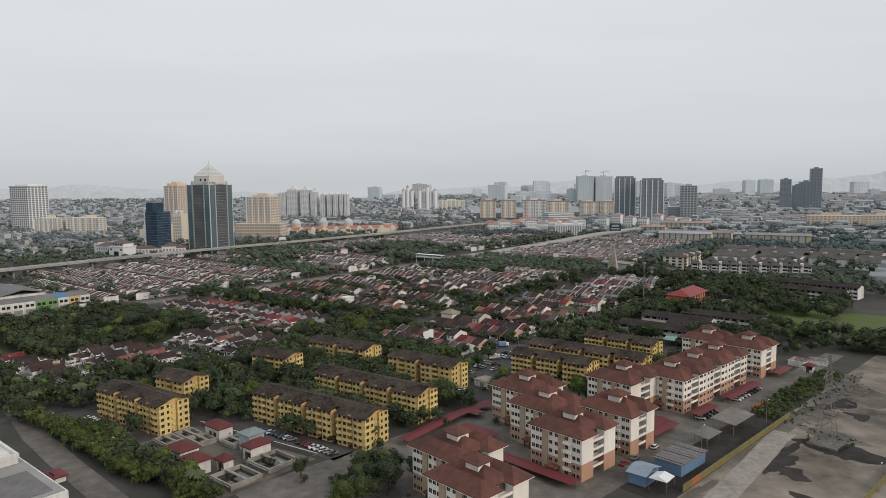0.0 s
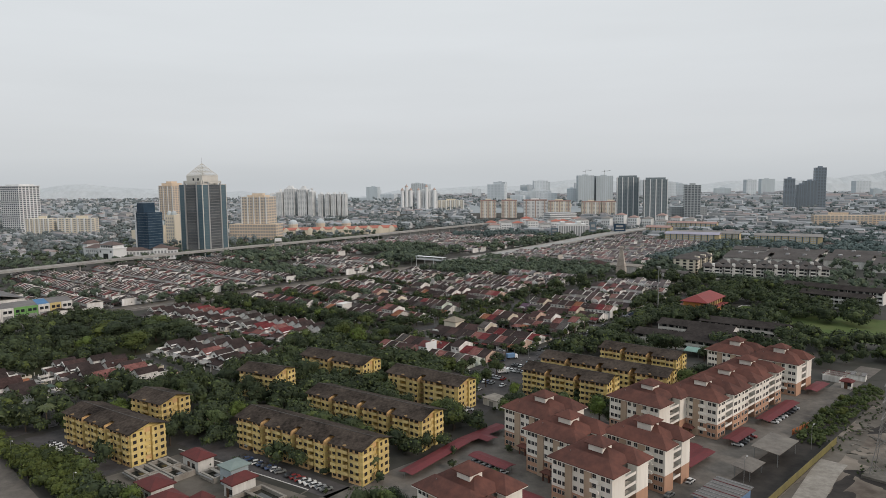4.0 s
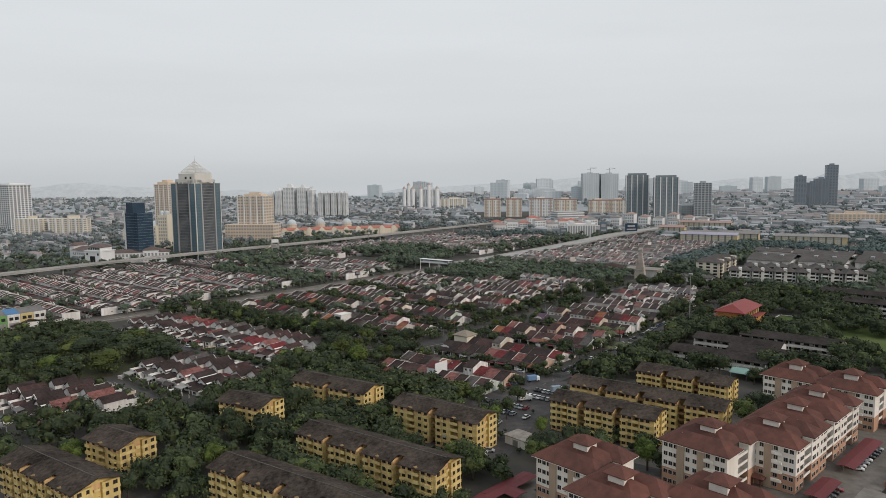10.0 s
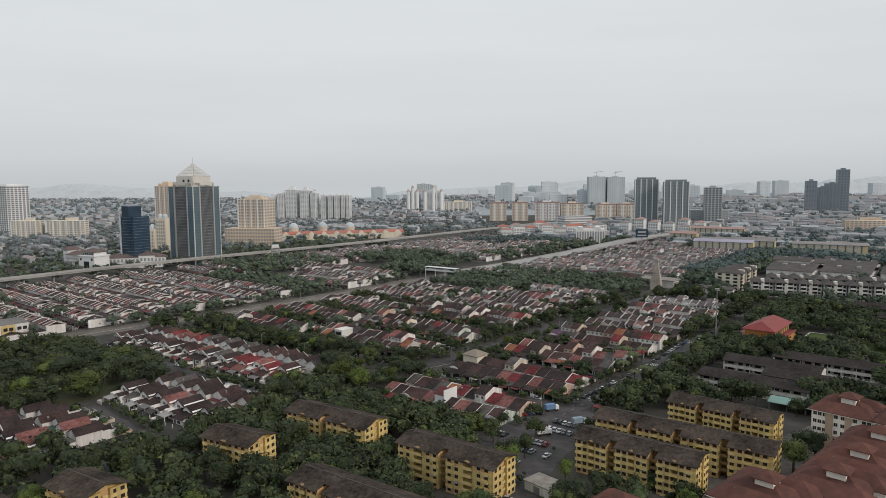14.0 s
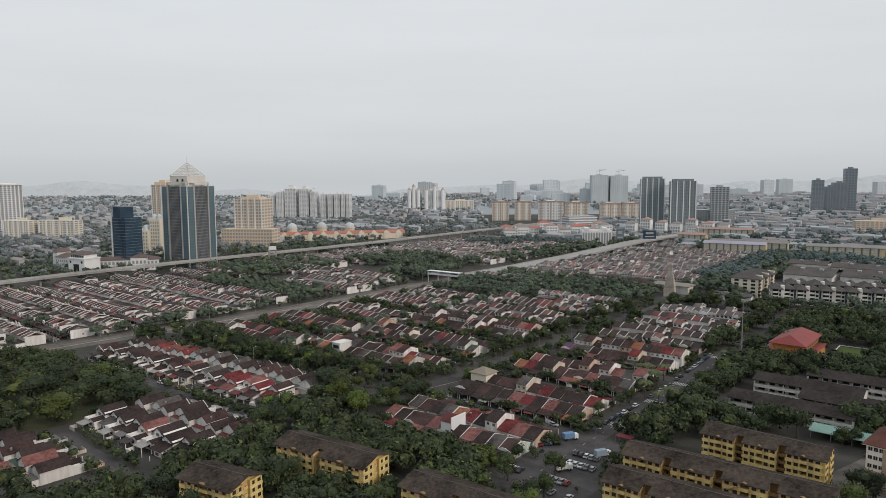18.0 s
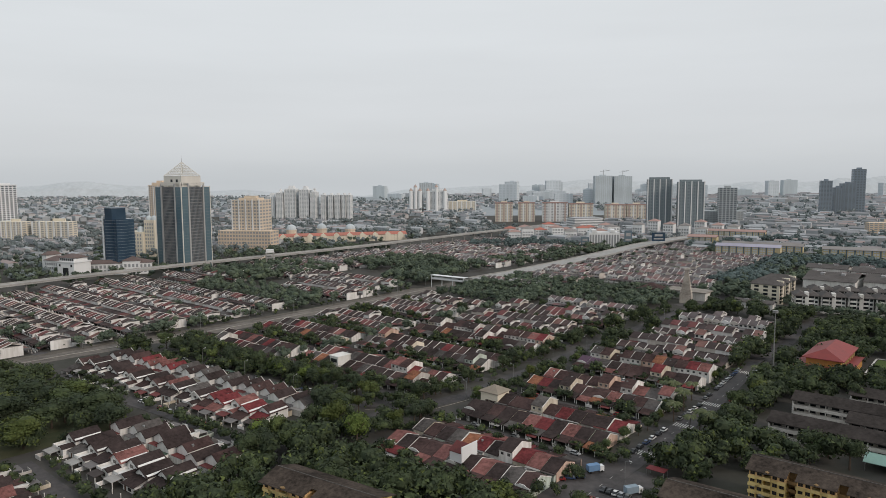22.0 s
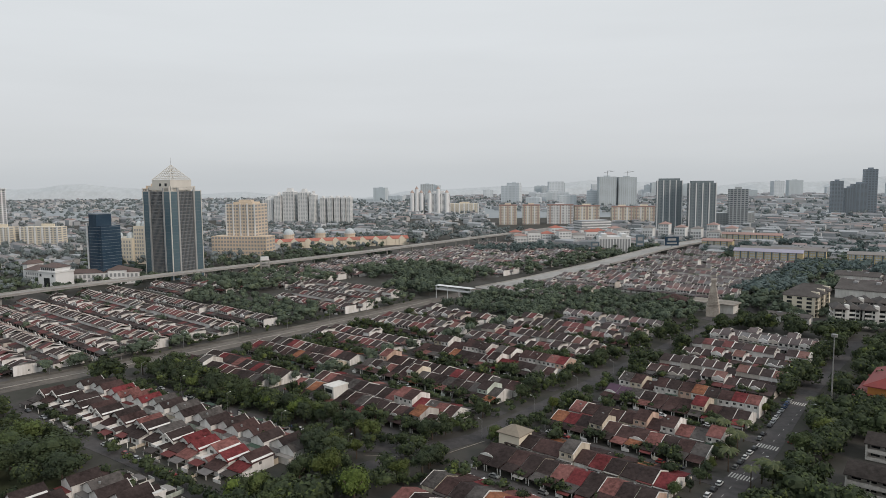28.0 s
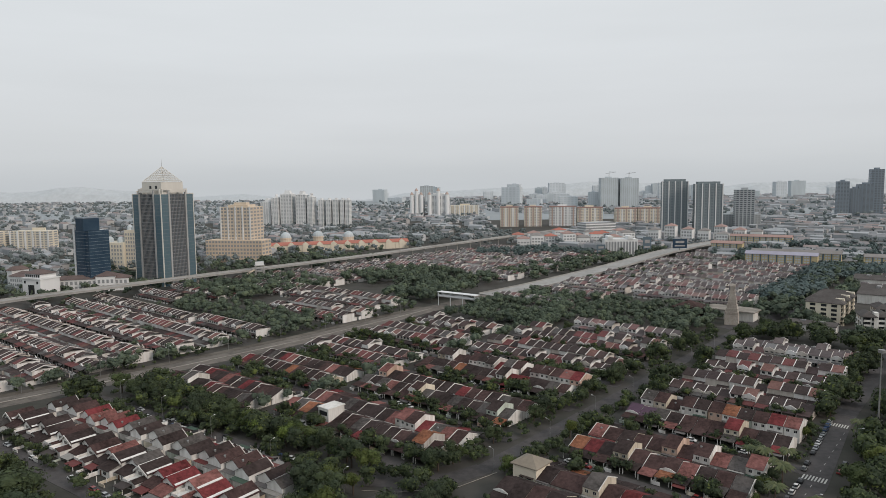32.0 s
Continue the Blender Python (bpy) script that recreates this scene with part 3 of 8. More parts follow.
# ---- stepped houses whose gables face the lane ----
def stepped_meshes():
    """A two-storey rear part under a lopsided gable, with a lower front part, terrace and car porch."""
    w, d, m = 3.7, 7.2, -2.6
    s = Shape().box(-w, m, 0, w, d, 4.9).box(-w, -d, 0, w, m - 0.01, 2.75)
    s.solid([(-w, m, 4.9), (w, m, 4.9), (-0.6, m, 7.0), (-w, d, 4.9), (w, d, 4.9), (-0.6, d, 7.0)], [(0, 1, 2), (3, 5, 4), (0, 2, 5, 3), (1, 4, 5, 2)])
    walls = s.mesh("stepped_walls", M_EWALL)
    slab = [(0, 3, 2, 1), (4, 5, 6, 7), (0, 1, 5, 4), (1, 2, 6, 5), (2, 3, 7, 6), (3, 0, 4, 7)]
    s, coping = Shape(), Shape()
    for (xa, za), (xb, zb) in (((-w - 0.3, 4.75), (-0.6, 7.15)), ((-0.6, 7.15), (w + 0.5, 4.6))):
        s.solid([(x, y, z + o) for o in (-0.16, 0) for x, y, z in ((xa, m - 0.6, za), (xb, m - 0.6, zb), (xb, d + 0.5, zb), (xa, d + 0.5, za))], slab)
        coping.solid([(x, y, z + o) for o in (-0.5, 0.14) for x, y, z in ((xa, m - 0.85, za), (xb, m - 0.85, zb), (xb, m - 0.6, zb), (xa, m - 0.6, za))], slab)
    roof = s.mesh("stepped_roof", M_ROOF)
    coping = coping.mesh("stepped_coping", M_WHITE)
    s = Shape()
    for (xa, za), (xb, zb) in (((-0.3, 3.0), (1.8, 4.1)), ((1.8, 4.1), (w + 0.3, 3.0))):
        s.solid([(x, y, z + o) for o in (-0.14, 0) for x, y, z in ((xa, -d - 0.5, za), (xb, -d - 0.5, zb), (xb, m, zb), (xa, m, za))], slab)
    s.solid([(-0.1, -d, 2.75), (w, -d, 2.75), (1.8, -d, 3.95)], [(0, 1, 2)], 1)
    front = s.mesh("stepped_front_roof", M_ROOF, M_WHITE)
    wide = Shape().solid([(x, y, z + o) for o in (-0.14, 0) for x, y, z in ((-w - 0.2, -d - 0.7, 2.95), (w + 0.2, -d - 0.7, 2.95), (w + 0.2, m, 4.3), (-w - 0.2, m, 4.3))], slab).mesh("stepped_wide_roof", M_ROOF)
    s = Shape().box(-w, -d - 0.4, 2.76, -0.35, -d - 0.28, 3.6).box(-w, -d - 0.28, 2.76, -w + 0.12, m, 3.6).box(-w, -d - 0.4, 2.6, -0.35, -d, 2.755)
    balcony = s.mesh("stepped_balcony", M_EWALL)
    porch = Shape().solid([(x, y, z + o) for o in (0, 0.13) for x, y, z in ((-w + 0.3, -d - 4.2, 2.2), (w - 1.2, -d - 4.2, 2.2), (w - 1.2, -d - 0.45, 2.58), (-w + 0.3, -d - 0.45, 2.58))], slab).mesh("stepped_porch", M_AWN)
    rear = Shape().box(-w + 0.3, d, 0, w - 0.2, d + 2.4, 2.7, 0).box(-w + 0.1, d, 2.72, w, d + 2.6, 2.84, 1).mesh("stepped_kitchen", M_WALL, M_AWN)
    yard = Shape().solid([(x, y, z) for z in (0, 1.5) for x, y in ((-w - 0.08, -d), (-w - 0.08, -d - 6.6), (w - 3.4, -d - 6.6), (w - 3.4, -d - 6.45), (-w + 0.08, -d - 6.45), (-w + 0.08, -d))],
                         [(6, 7, 10, 11), (7, 8, 9, 10)] + [(i, (i + 1) % 6, 6 + (i + 1) % 6, 6 + i) for i in range(6)]).mesh("stepped_yard_wall", M_WALL)
    return dict(wall_body=walls, roof=roof, front_roof=front, balcony=balcony, porch_roof=porch, yard_wall=yard, gable_coping=coping, kitchen=rear), wide


H_STEP, STEP_WIDE = stepped_meshes()
STEP_POST = Shape().box(-0.12, -11.2, 0, 0.12, -10.96, 2.2).mesh("stepped_post", M_WHITE)


def stepped_house(m):
    h = thing("stepped_house", m, "white two-storey house with a gabled front and a dark tiled roof", "house", "stepped gabled houses")
    broad = houses.random() < 0.5
    for n, me in H_STEP.items():
        if n == "balcony" and broad or n in ("porch_roof", "yard_wall") and houses.random() < 0.3 or n == "gable_coping" and houses.random() < 0.75:
            continue
        part(n, STEP_WIDE if broad and n == "front_roof" else me, h)
    for x in (-3.2, 2.2):
        part("porch_post", STEP_POST, h, Matrix.Translation((x, 0, 0)))
    part("window", W_HOUSE, h, Matrix.Translation((-0.8, -2.63, 4.1)))
    part("window", W_HOUSE, h, Matrix.Translation((0.6, -7.23, 1.5)))
    part("door", DOOR_ME, h, Matrix.Translation((-2.2, -7.23, 0.02)))
    part("window", W_SMALL, h, Matrix.Translation((3.73, 1.0, 3.6)) @ Matrix.Rotation(math.pi / 2, 4, "Z"))
    if houses.random() < 0.4:
        part("water_tank", TANK_ME, h, Matrix.Translation((-2.3, 4.4, 5.2)), "steel rooftop water tank")
    return h


def stepped_row(u0, u1, v, face, lean=0.0):
    n = round((u1 - u0) * K / 8.4)
    for i in range(n):
        u = u0 + (i + 0.5) * (u1 - u0) / n
        stepped_house(put(u, v + lean * (u - (u0 + u1) / 2) + (0.8 if i % 2 else -0.8) + houses.uniform(-0.5, 0.5), houses.uniform(-0.7, 0.3), math.degrees(math.atan(lean)) + (0 if face < 0 else 180)))


stepped_row(-341, -238, 182.6, -1, 0.1)
stepped_row(-343, -236, 198.6, 1, 0.1)
stepped_row(-264, -218, 161.0, 1, 0.06)
stepped_row(-264, -218, 146.0, -1, 0.06)
stepped_row(-266, -230, 120.5, 1)
stepped_row(-270, -230, 106.5, -1)
stepped_row(-278, -236, 86.5, 1, 0.03)


# ---- far terrace rows, joined row by row ----
far = random.Random(5)


def far_row(u0, u1, v, face, f=GRID, two=None, rear=2.6):
    s = Shape()
    w = (u1 - u0) * K
    n = max(1, round(w / HW))
    m = put((u0 + u1) / 2, v, 0, 0 if face < 0 else 180, f)
    two = far.random() < 0.55 if two is None else two
    h, d = w / n / 2, 5.9
    base_two = two
    for i in range(n):
        x = -w / 2 + (2 * i + 1) * h
        two = base_two if far.random() > 0.15 else not base_two
        dz = far.uniform(-0.3, 0.3)
        e, r = (5.8 + dz, 8.0 + dz) if two else (3.3 + dz, 5.4 + dz)
        s.box(x - h + 0.02, -d, 0, x + h - 0.02, d, e, 0)
        s.gable(x - h + 0.02, x + h - 0.02, -d - 0.6, d + 0.6, e, r, 0.15, 1)
        for a, b in ((-d - 0.65, 0), (0, d + 0.65)):
            za, zb = (e, r) if a < 0 else (r, e)
            p = [(x - h - 0.16, a, za - 0.3), (x - h + 0.16, a, za - 0.3), (x - h + 0.16, b, zb - 0.3), (x - h - 0.16, b, zb - 0.3)]
            p += [(q[0], q[1], q[2] + 0.5) for q in p]
            s.solid(p, [(4, 5, 6, 7), (0, 1, 5, 4), (2, 3, 7, 6), (3, 0, 4, 7), (1, 2, 6, 5)], 0)
        q = [(x - h + 0.2, -d - 4.7, 2.5), (x + h - 0.2, -d - 4.7, 2.5), (x + h - 0.2, -d, 3.2), (x - h + 0.2, -d, 3.2)]
        s.solid(q + [(k[0], k[1], k[2] + 0.18) for k in q], [(0, 3, 2, 1), (4, 5, 6, 7), (0, 1, 5, 4), (1, 2, 6, 5), (3, 0, 4, 7)], 1)
        s.box(x - h + 0.2, -d - 4.6, 0, x - h + 0.5, -d - 4.3, 2.5, 0)
        s.box(x - h, -d - 6.4, 0, x + h * 0.3, -d - 6.25, 1.2, 0)
        if two:
            for wx in (-1.5, 1.5):
                s.box(x + wx - 0.75, -d - 0.06, 4.0, x + wx + 0.75, -d, 5.2, 2)
        s.box(x - 2.0, -d - 0.06, 1.0, x + 0.3, -d, 2.3, 2)
        s.box(x + 0.9, -d - 0.06, 0, x + 1.9, -d, 2.1, 2)
        if far.random() < 0.35:
            s.solid([(x - h + 0.1, -d - 0.85, e - 1.0), (x + h - 0.1, -d - 0.85, e - 1.0), (x + h - 0.1, -d - 0.85, e + 0.2), (x, -d - 0.85, e + 1.5), (x - h + 0.1, -d - 0.85, e + 0.2), (x - h + 0.1, -d - 0.3, e + 0.2), (x, -d - 0.3, e + 1.5), (x + h - 0.1, -d - 0.3, e + 0.2)], [(0, 1, 2, 3, 4), (3, 6, 5, 4), (2, 7, 6, 3)], 0)
        if far.random() < 0.85:
            q = rear * far.uniform(0.75, 1.0)
            s.box(x - h + 0.2, d + 0.05, 0, x + h - 0.2, d + q, 2.5, 0)
            s.solid([(x - h + 0.1, d + 0.02, 3.2), (x + h - 0.1, d + 0.02, 3.2), (x + h - 0.1, d + q + 0.3, 2.55), (x - h + 0.1, d + q + 0.3, 2.55), (x - h + 0.1, d + 0.02, 3.34), (x + h - 0.1, d + 0.02, 3.34), (x + h - 0.1, d + q + 0.3, 2.69), (x - h + 0.1, d + q + 0.3, 2.69)], [(0, 1, 2, 3), (7, 6, 5, 4), (1, 5, 6, 2), (2, 6, 7, 3), (3, 7, 4, 0)], 1)
        if far.random() < 0.4:
            s.box(x - 2.2, -d - 6.4, 2.2, x + 2.2, -d - 4.7, 2.3, 1)
    # rows past v 395 take the haze-paled roof palette
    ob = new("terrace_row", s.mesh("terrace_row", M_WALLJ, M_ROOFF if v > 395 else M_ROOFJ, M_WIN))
    ob.matrix_world = m
    return tagged(ob, "long row of pale terrace houses with dark tiled roofs", "house row", "terrace rows", "stuff")


def far_block(u0, u1, v0, v1, f=GRID, off=10.5):
    rear = (v1 - v0 - 2 * off) * K / 2 - 5.9 - 0.9
    far_row(u0, u1, v0 + off, -1, f, rear=rear)
    far_row(u0, u1, v1 - off, 1, f, rear=rear)


for v0 in (140, 175, 210, 245):
    far_block(-546 + (60 if v0 < 175 else 0), -380, v0, v0 + 35, off=9)
far_row(-546, -433, 289, -1, two=True)
far_row(-432, -380, 293, -1, two=True)
far_row(-546, -500, 318, -1)
far_block(-438, -374, 330, 364)
far_block(-548, -490, 330, 364)
far_block(-345, -294, 283.5, 315.5)
far_block(-345, -294, 315.5, 347.5)
far_block(-345, -300, 347.5, 379.5)
far_block(-470, -388, 366, 400)
far_block(-200, -157, 320.5, 353.5)
far_block(-286, -223, 324, 356)
far_block(-200, -157, 353.5, 386.5)
far_block(-200, -157, 386.5, 419.5)
far_block(-286, -223, 356, 388)
far_row(-274, -223, 399, -1, two=True)
for v in range(366, 700, 34):
    far_block(-552 + (v - 374) * 0.02, -476, v, v + 34)
    if v > 500:
        far_block(-470, -392, v, v + 34)
far_row(-350, -303, 442, -1, two=True)
for v in range(464, 740, 34):
    far_block(-348, -300, v, v + 34)
    far_block(-292, -226, v + 30, v + 64)
for v in range(520, 660, 34):
    far_block(-188, -130, v + 60, v + 94)

# ---- yellow walk-up flats ----
M_YEL = mat("lemon_wall_paint", (0.70, 0.55, 0.21), (0.42, 0.30, 0.12), 0.5, 0.95, 0.85, 0.1, streak=True)
M_YTAN = mat("tan_wall_paint", (0.72, 0.48, 0.23), (0.42, 0.265, 0.13), 0.5, 0.95, 0.85, 0.1, streak=True)
M_YELB = mat("pale_yellow_band", (0.72, 0.57, 0.25), (0.46, 0.34, 0.15), 0.6, 0.95, 0.85, streak=True)
M_YROOF = mat("sooty_brown_roof_sheet", (0.018, 0.015, 0.013), (0.084, 0.067, 0.056), 0.8, 1.0, 0.95, 0.4, spec=0.05)
M_SHEETD = mat("sooty_ridge_metal", (0.10, 0.092, 0.085), (0.05, 0.045, 0.04), 0.5, 1.0, 0.85)
# wall tone darkened to paint in the shade of the recesses
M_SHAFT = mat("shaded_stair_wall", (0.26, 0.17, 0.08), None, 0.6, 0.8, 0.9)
M_BRWIN = mat("brown_window_frame", (0.10, 0.06, 0.04), None, 2, 0.5, 0.6)
W_FLAT = window_mesh("flat_window", 1.3, 1.15, M_BRWIN)
W_FLATS = window_mesh("flat_window_small", 0.9, 1.1, M_BRWIN)
FLOOR, YD, LEVELS = 2.4, 13.2, 5
flats = random.Random(3)
BLOCKS = ((-77.3, 267.0, -34.3, 58.0, 4), (-57.1, 293.8, -35.5, 56.0, 4), (-143.4, 273.5, -34.0, 40.9, 3), (-126.8, 291.0, -31.5, 17.4, 1), (-95.0, 328.6, -27.4, 19.9, 1), (-72.1, 355.1, -32.5, 37.2, 2), (-27.1, 322.6, -36.4, 36.5, 2), (33.1, 325.5, -37.0, 38.6, 3), (44.1, 345.5, -36.5, 58.8, 4), (76.9, 363.6, -40.0, 37.3, 3))


def yellow_bay(w):
    """A bay with a recessed loggia in the middle of its front; rear windows lie in the same mesh."""
    T, a, b = LEVELS * FLOOR, w * 0.4, w * 0.6
    # loggia back in slot 1, the tone that holds the recess shade
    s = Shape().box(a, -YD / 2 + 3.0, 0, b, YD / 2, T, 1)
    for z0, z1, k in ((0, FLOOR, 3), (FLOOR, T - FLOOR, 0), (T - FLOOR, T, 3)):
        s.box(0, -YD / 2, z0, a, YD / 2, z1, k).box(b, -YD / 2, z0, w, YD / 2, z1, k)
    n = max(2, round(w / 2.9))
    for k in range(LEVELS):
        z = k * FLOOR + 1.35
        for j in range(n):
            xc = (j + 0.5) * w / n
            s.box(xc - 0.65, YD / 2 + 0.01, z - 0.65, xc + 0.65, YD / 2 + 0.07, z + 0.65, 2)
    s.solid([(w * 0.42, -YD / 2 - 0.2, T - 0.6), (w * 0.58, -YD / 2 - 0.2, T - 0.6), (w * 0.58, -YD / 2 - 0.2, T + 0.1), (w * 0.5, -YD / 2 - 1.15, T + 0.35), (w * 0.42, -YD / 2 - 0.2, T + 0.1), (w * 0.5, -YD / 2 + 0.2, T + 0.4)], [(0, 1, 2, 3, 4), (2, 5, 3), (3, 5, 4)], 1)
    return s.mesh("yellow_bay", M_YEL, M_SHAFT, M_WIN, M_YTAN)


def yellow_block(x, y, angle, length, bays):
    """Five-storey block; x, y: its near left corner, the long front facing -y."""
    m = Matrix.Translation((x, y, 0)) @ Matrix.Rotation(radians(angle), 4, "Z") @ Matrix.Translation((0, YD / 2, 0))
    b = thing("yellow_flats", m, "five-storey yellow block of flats with a dark brown roof", "apartment building", "yellow flats")
    gap = 3.0
    w = (length - gap * (bays - 1)) / bays
    bay = yellow_bay(w)
    band = Shape().box(-0.10, -YD / 2 - 0.10, -0.42, w + 0.10, YD / 2 + 0.10, 0.42)
    for q in (0.1, 0.9):
        band.box(w * q - 1.15, -YD / 2 - 0.85, -0.3, w * q + 1.15, -YD / 2 - 0.1, -0.12).box(w * q - 1.15, -YD / 2 - 0.85, -0.12, w * q + 1.15, -YD / 2 - 0.72, 0.75)
    band = band.mesh("yellow_band", M_YELB)
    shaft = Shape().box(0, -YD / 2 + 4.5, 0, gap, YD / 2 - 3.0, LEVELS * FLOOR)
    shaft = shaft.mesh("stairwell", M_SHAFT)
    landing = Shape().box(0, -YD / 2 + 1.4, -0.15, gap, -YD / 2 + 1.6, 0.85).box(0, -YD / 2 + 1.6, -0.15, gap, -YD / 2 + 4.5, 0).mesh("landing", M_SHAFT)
    aw = Shape().solid([(-0.9, 0, 0), (0.9, 0, 0), (0.9, -0.75, -0.4), (-0.9, -0.75, -0.4), (-0.9, 0, 0.06), (0.9, 0, 0.06), (0.9, -0.75, -0.34), (-0.9, -0.75, -0.34)], [(0, 3, 2, 1), (4, 5, 6, 7), (0, 1, 5, 4), (1, 2, 6, 5), (2, 3, 7, 6), (3, 0, 4, 7)]).mesh("awning", M_METAL)
    log = Shape().box(w * 0.39, -YD / 2 - 0.75, -0.1, w * 0.61, -YD / 2 + 3.0, 0.02).box(w * 0.39, -YD / 2 - 0.75, 0.02, w * 0.61, -YD / 2 - 0.6, 0.95).mesh("loggia_parapet", M_YELB)
    rack = Shape().box(-0.8, -0.7, 0, 0.8, -0.62, 0.7).box(-0.8, -0.7, 0, -0.72, 0, 0.7).box(0.72, -0.7, 0, 0.8, 0, 0.7).box(-0.8, -0.7, -0.06, 0.8, 0, 0).mesh("balcony", M_YELB)
    for i in range(bays):
        x0 = i * (w + gap)
        part("bay_wall", bay, b, Matrix.Translation((x0, 0, 0)))
        for k in range(1, LEVELS):
            part("floor_band", band, b, Matrix.Translation((x0, 0, k * FLOOR)), "paler yellow band between the floors")
        if i < bays - 1:
            part("stairwell", shaft, b, Matrix.Translation((x0 + w, 0, 0)), "recessed open stairwell")
            for k in range(1, LEVELS):
                part("landing", landing, b, Matrix.Translation((x0 + w, 0, k * FLOOR)), "stair landing with a solid parapet")
        n = max(2, round(w / 2.9))
        for k in range(LEVELS):
            zc = k * FLOOR + 1.35
            for j in range(n):
                xc = x0 + w * ((0.1, 0.29, 0.71, 0.9)[j] if n == 4 else (j + 0.5) / n)
                if not 0.36 < (xc - x0) / w < 0.64:
                    part("window", W_FLAT, b, Matrix.Translation((xc, -YD / 2 - 0.04, zc)))
            if k:
                part("loggia", log, b, Matrix.Translation((x0, 0, k * FLOOR)), "pale yellow loggia parapet")
            if flats.random() < 0.3:
                part("awning", aw, b, Matrix.Translation((x0 + (flats.randrange(n) + 0.5) * w / n, -YD / 2 - 0.1, zc + 0.85)), "faded sheet-metal awning")
            if flats.random() < 0.55:
                part("balcony", rack, b, Matrix.Translation((x0 + w * flats.choice((0.2, 0.5, 0.8)), -YD / 2 - 0.1, zc - 1.1)))
    wing = Shape().box(0, -2.55, 0, 1.1, 2.55, LEVELS * FLOOR)
    for k in range(1, LEVELS):
        wing.box(0, -2.65, k * FLOOR - 0.42, 1.2, 2.65, k * FLOOR + 0.42, 1)
    wing = wing.mesh("end_wing", M_YEL, M_YELB)
    for y in (-3.95, 3.95):
        part("end_wing", wing, b, Matrix.Translation((length, y, 0)), "projecting yellow end bay")
        for k in range(LEVELS):
            zc = k * FLOOR + 1.35
            for dy in (-1.2, 1.2):
                part("window", W_FLATS if dy * y < 0 else W_FLAT, b, Matrix.Translation((length + 1.14, y + dy, zc)) @ Matrix.Rotation(math.pi / 2, 4, "Z"))
    for k in range(LEVELS):
        zc = k * FLOOR + 1.35
        part("balcony", rack, b, Matrix.Translation((length + 0.1, 0, zc - 1.05)) @ Matrix.Rotation(math.pi / 2, 4, "Z"))
        part("window", W_FLAT, b, Matrix.Translation((-0.04, 0.5, zc)) @ Matrix.Rotation(-math.pi / 2, 4, "Z"))
    e = LEVELS * FLOOR
    run = YD / 2 + 1.1
    cut = run - 3.6

    def sheet(xa, xb, lines):     # roof sheet through lines along the ridge
        n = len(lines)
        p = [(x, y, e + 2.2 - 2.3 * abs(y) / run - t) for t in (0, 0.16) for x in (xa, xb) for y in lines]
        fs = []
        for i in range(n - 1):
            fs += [(i, n + i, n + i + 1, i + 1), (2 * n + i, 2 * n + i + 1, 3 * n + i + 1, 3 * n + i), (i, i + 1, 2 * n + i + 1, 2 * n + i), (n + i, 3 * n + i, 3 * n + i + 1, n + i + 1)]
        fs += [(0, 2 * n, 3 * n, n), (n - 1, 2 * n - 1, 4 * n - 1, 3 * n - 1)]
        return Shape().solid(p, fs)

    for i in range(bays):         # the eaves reach out over each bay and stop short at the stairs
        xa, xb = i * (w + gap) - 0.35, i * (w + gap) + w + 0.35
        part("eave", sheet(-1.0 if i == 0 else xa, length + 2.0 if i == bays - 1 else xb, (-run, -cut)).mesh("yellow_eave", M_YROOF), b, None, "dark overhanging roof eave")
    part("roof", sheet(-1.0, length + 2.0, (-cut, 0.0, run)).mesh("yellow_roof", M_YROOF), b, None, "dark weathered gable roof")
    for xe in (0.0, length):
        g = Shape().solid([(xe - 0.1, -YD / 2, e), (xe + 0.1, -YD / 2, e), (xe + 0.1, YD / 2, e), (xe - 0.1, YD / 2, e), (xe - 0.1, 0, e + 1.9), (xe + 0.1, 0, e + 1.9)], [(0, 1, 5, 4), (2, 3, 4, 5), (1, 2, 5), (0, 4, 3)])
        part("gable", g.mesh("yellow_gable", M_YEL), b)
    rd = Shape().box(-0.6, -0.14, e + 2.15, length + 0.6, 0.14, e + 2.3)
    part("ridge_cap", rd.mesh("ridge_cap", M_SHEETD), b, None, "grey ridge capping")
    return b


for x, y, a, l, n in BLOCKS:
    yellow_block(x, y, a, l, n)

# ---- white apartment blocks with red-brown hipped roofs ----
M_APT = mat("cream_white_paint", (0.79, 0.75, 0.68), (0.52, 0.48, 0.42), 0.4, 0.6, 0.85, streak=True)
M_TAN = mat("terracotta_paint", (0.46, 0.27, 0.18), (0.34, 0.21, 0.145), 0.4, 0.7, 0.85, streak=True)
M_TANP = mat("beige_pilaster_paint", (0.42, 0.32, 0.235), None, 0.4, 0.5, 0.85, streak=True)
M_AROOF = mat("red_brown_roof_tile", (0.150, 0.066, 0.052), (0.080, 0.042, 0.036), 0.4, 1.0, 0.9, 0.35, spec=0.1)
# dark tone that stands in for shade inside the open stair hall
M_HALLD = mat("shade_dark_stair_paint", (0.10, 0.088, 0.08), (0.06, 0.054, 0.05), 0.6, 0.9, 0.9)
W_APT = window_mesh("apartment_window", 1.3, 1.35)
W_APTS = window_mesh("apartment_window_small", 0.7, 0.7)
AF = 2.85


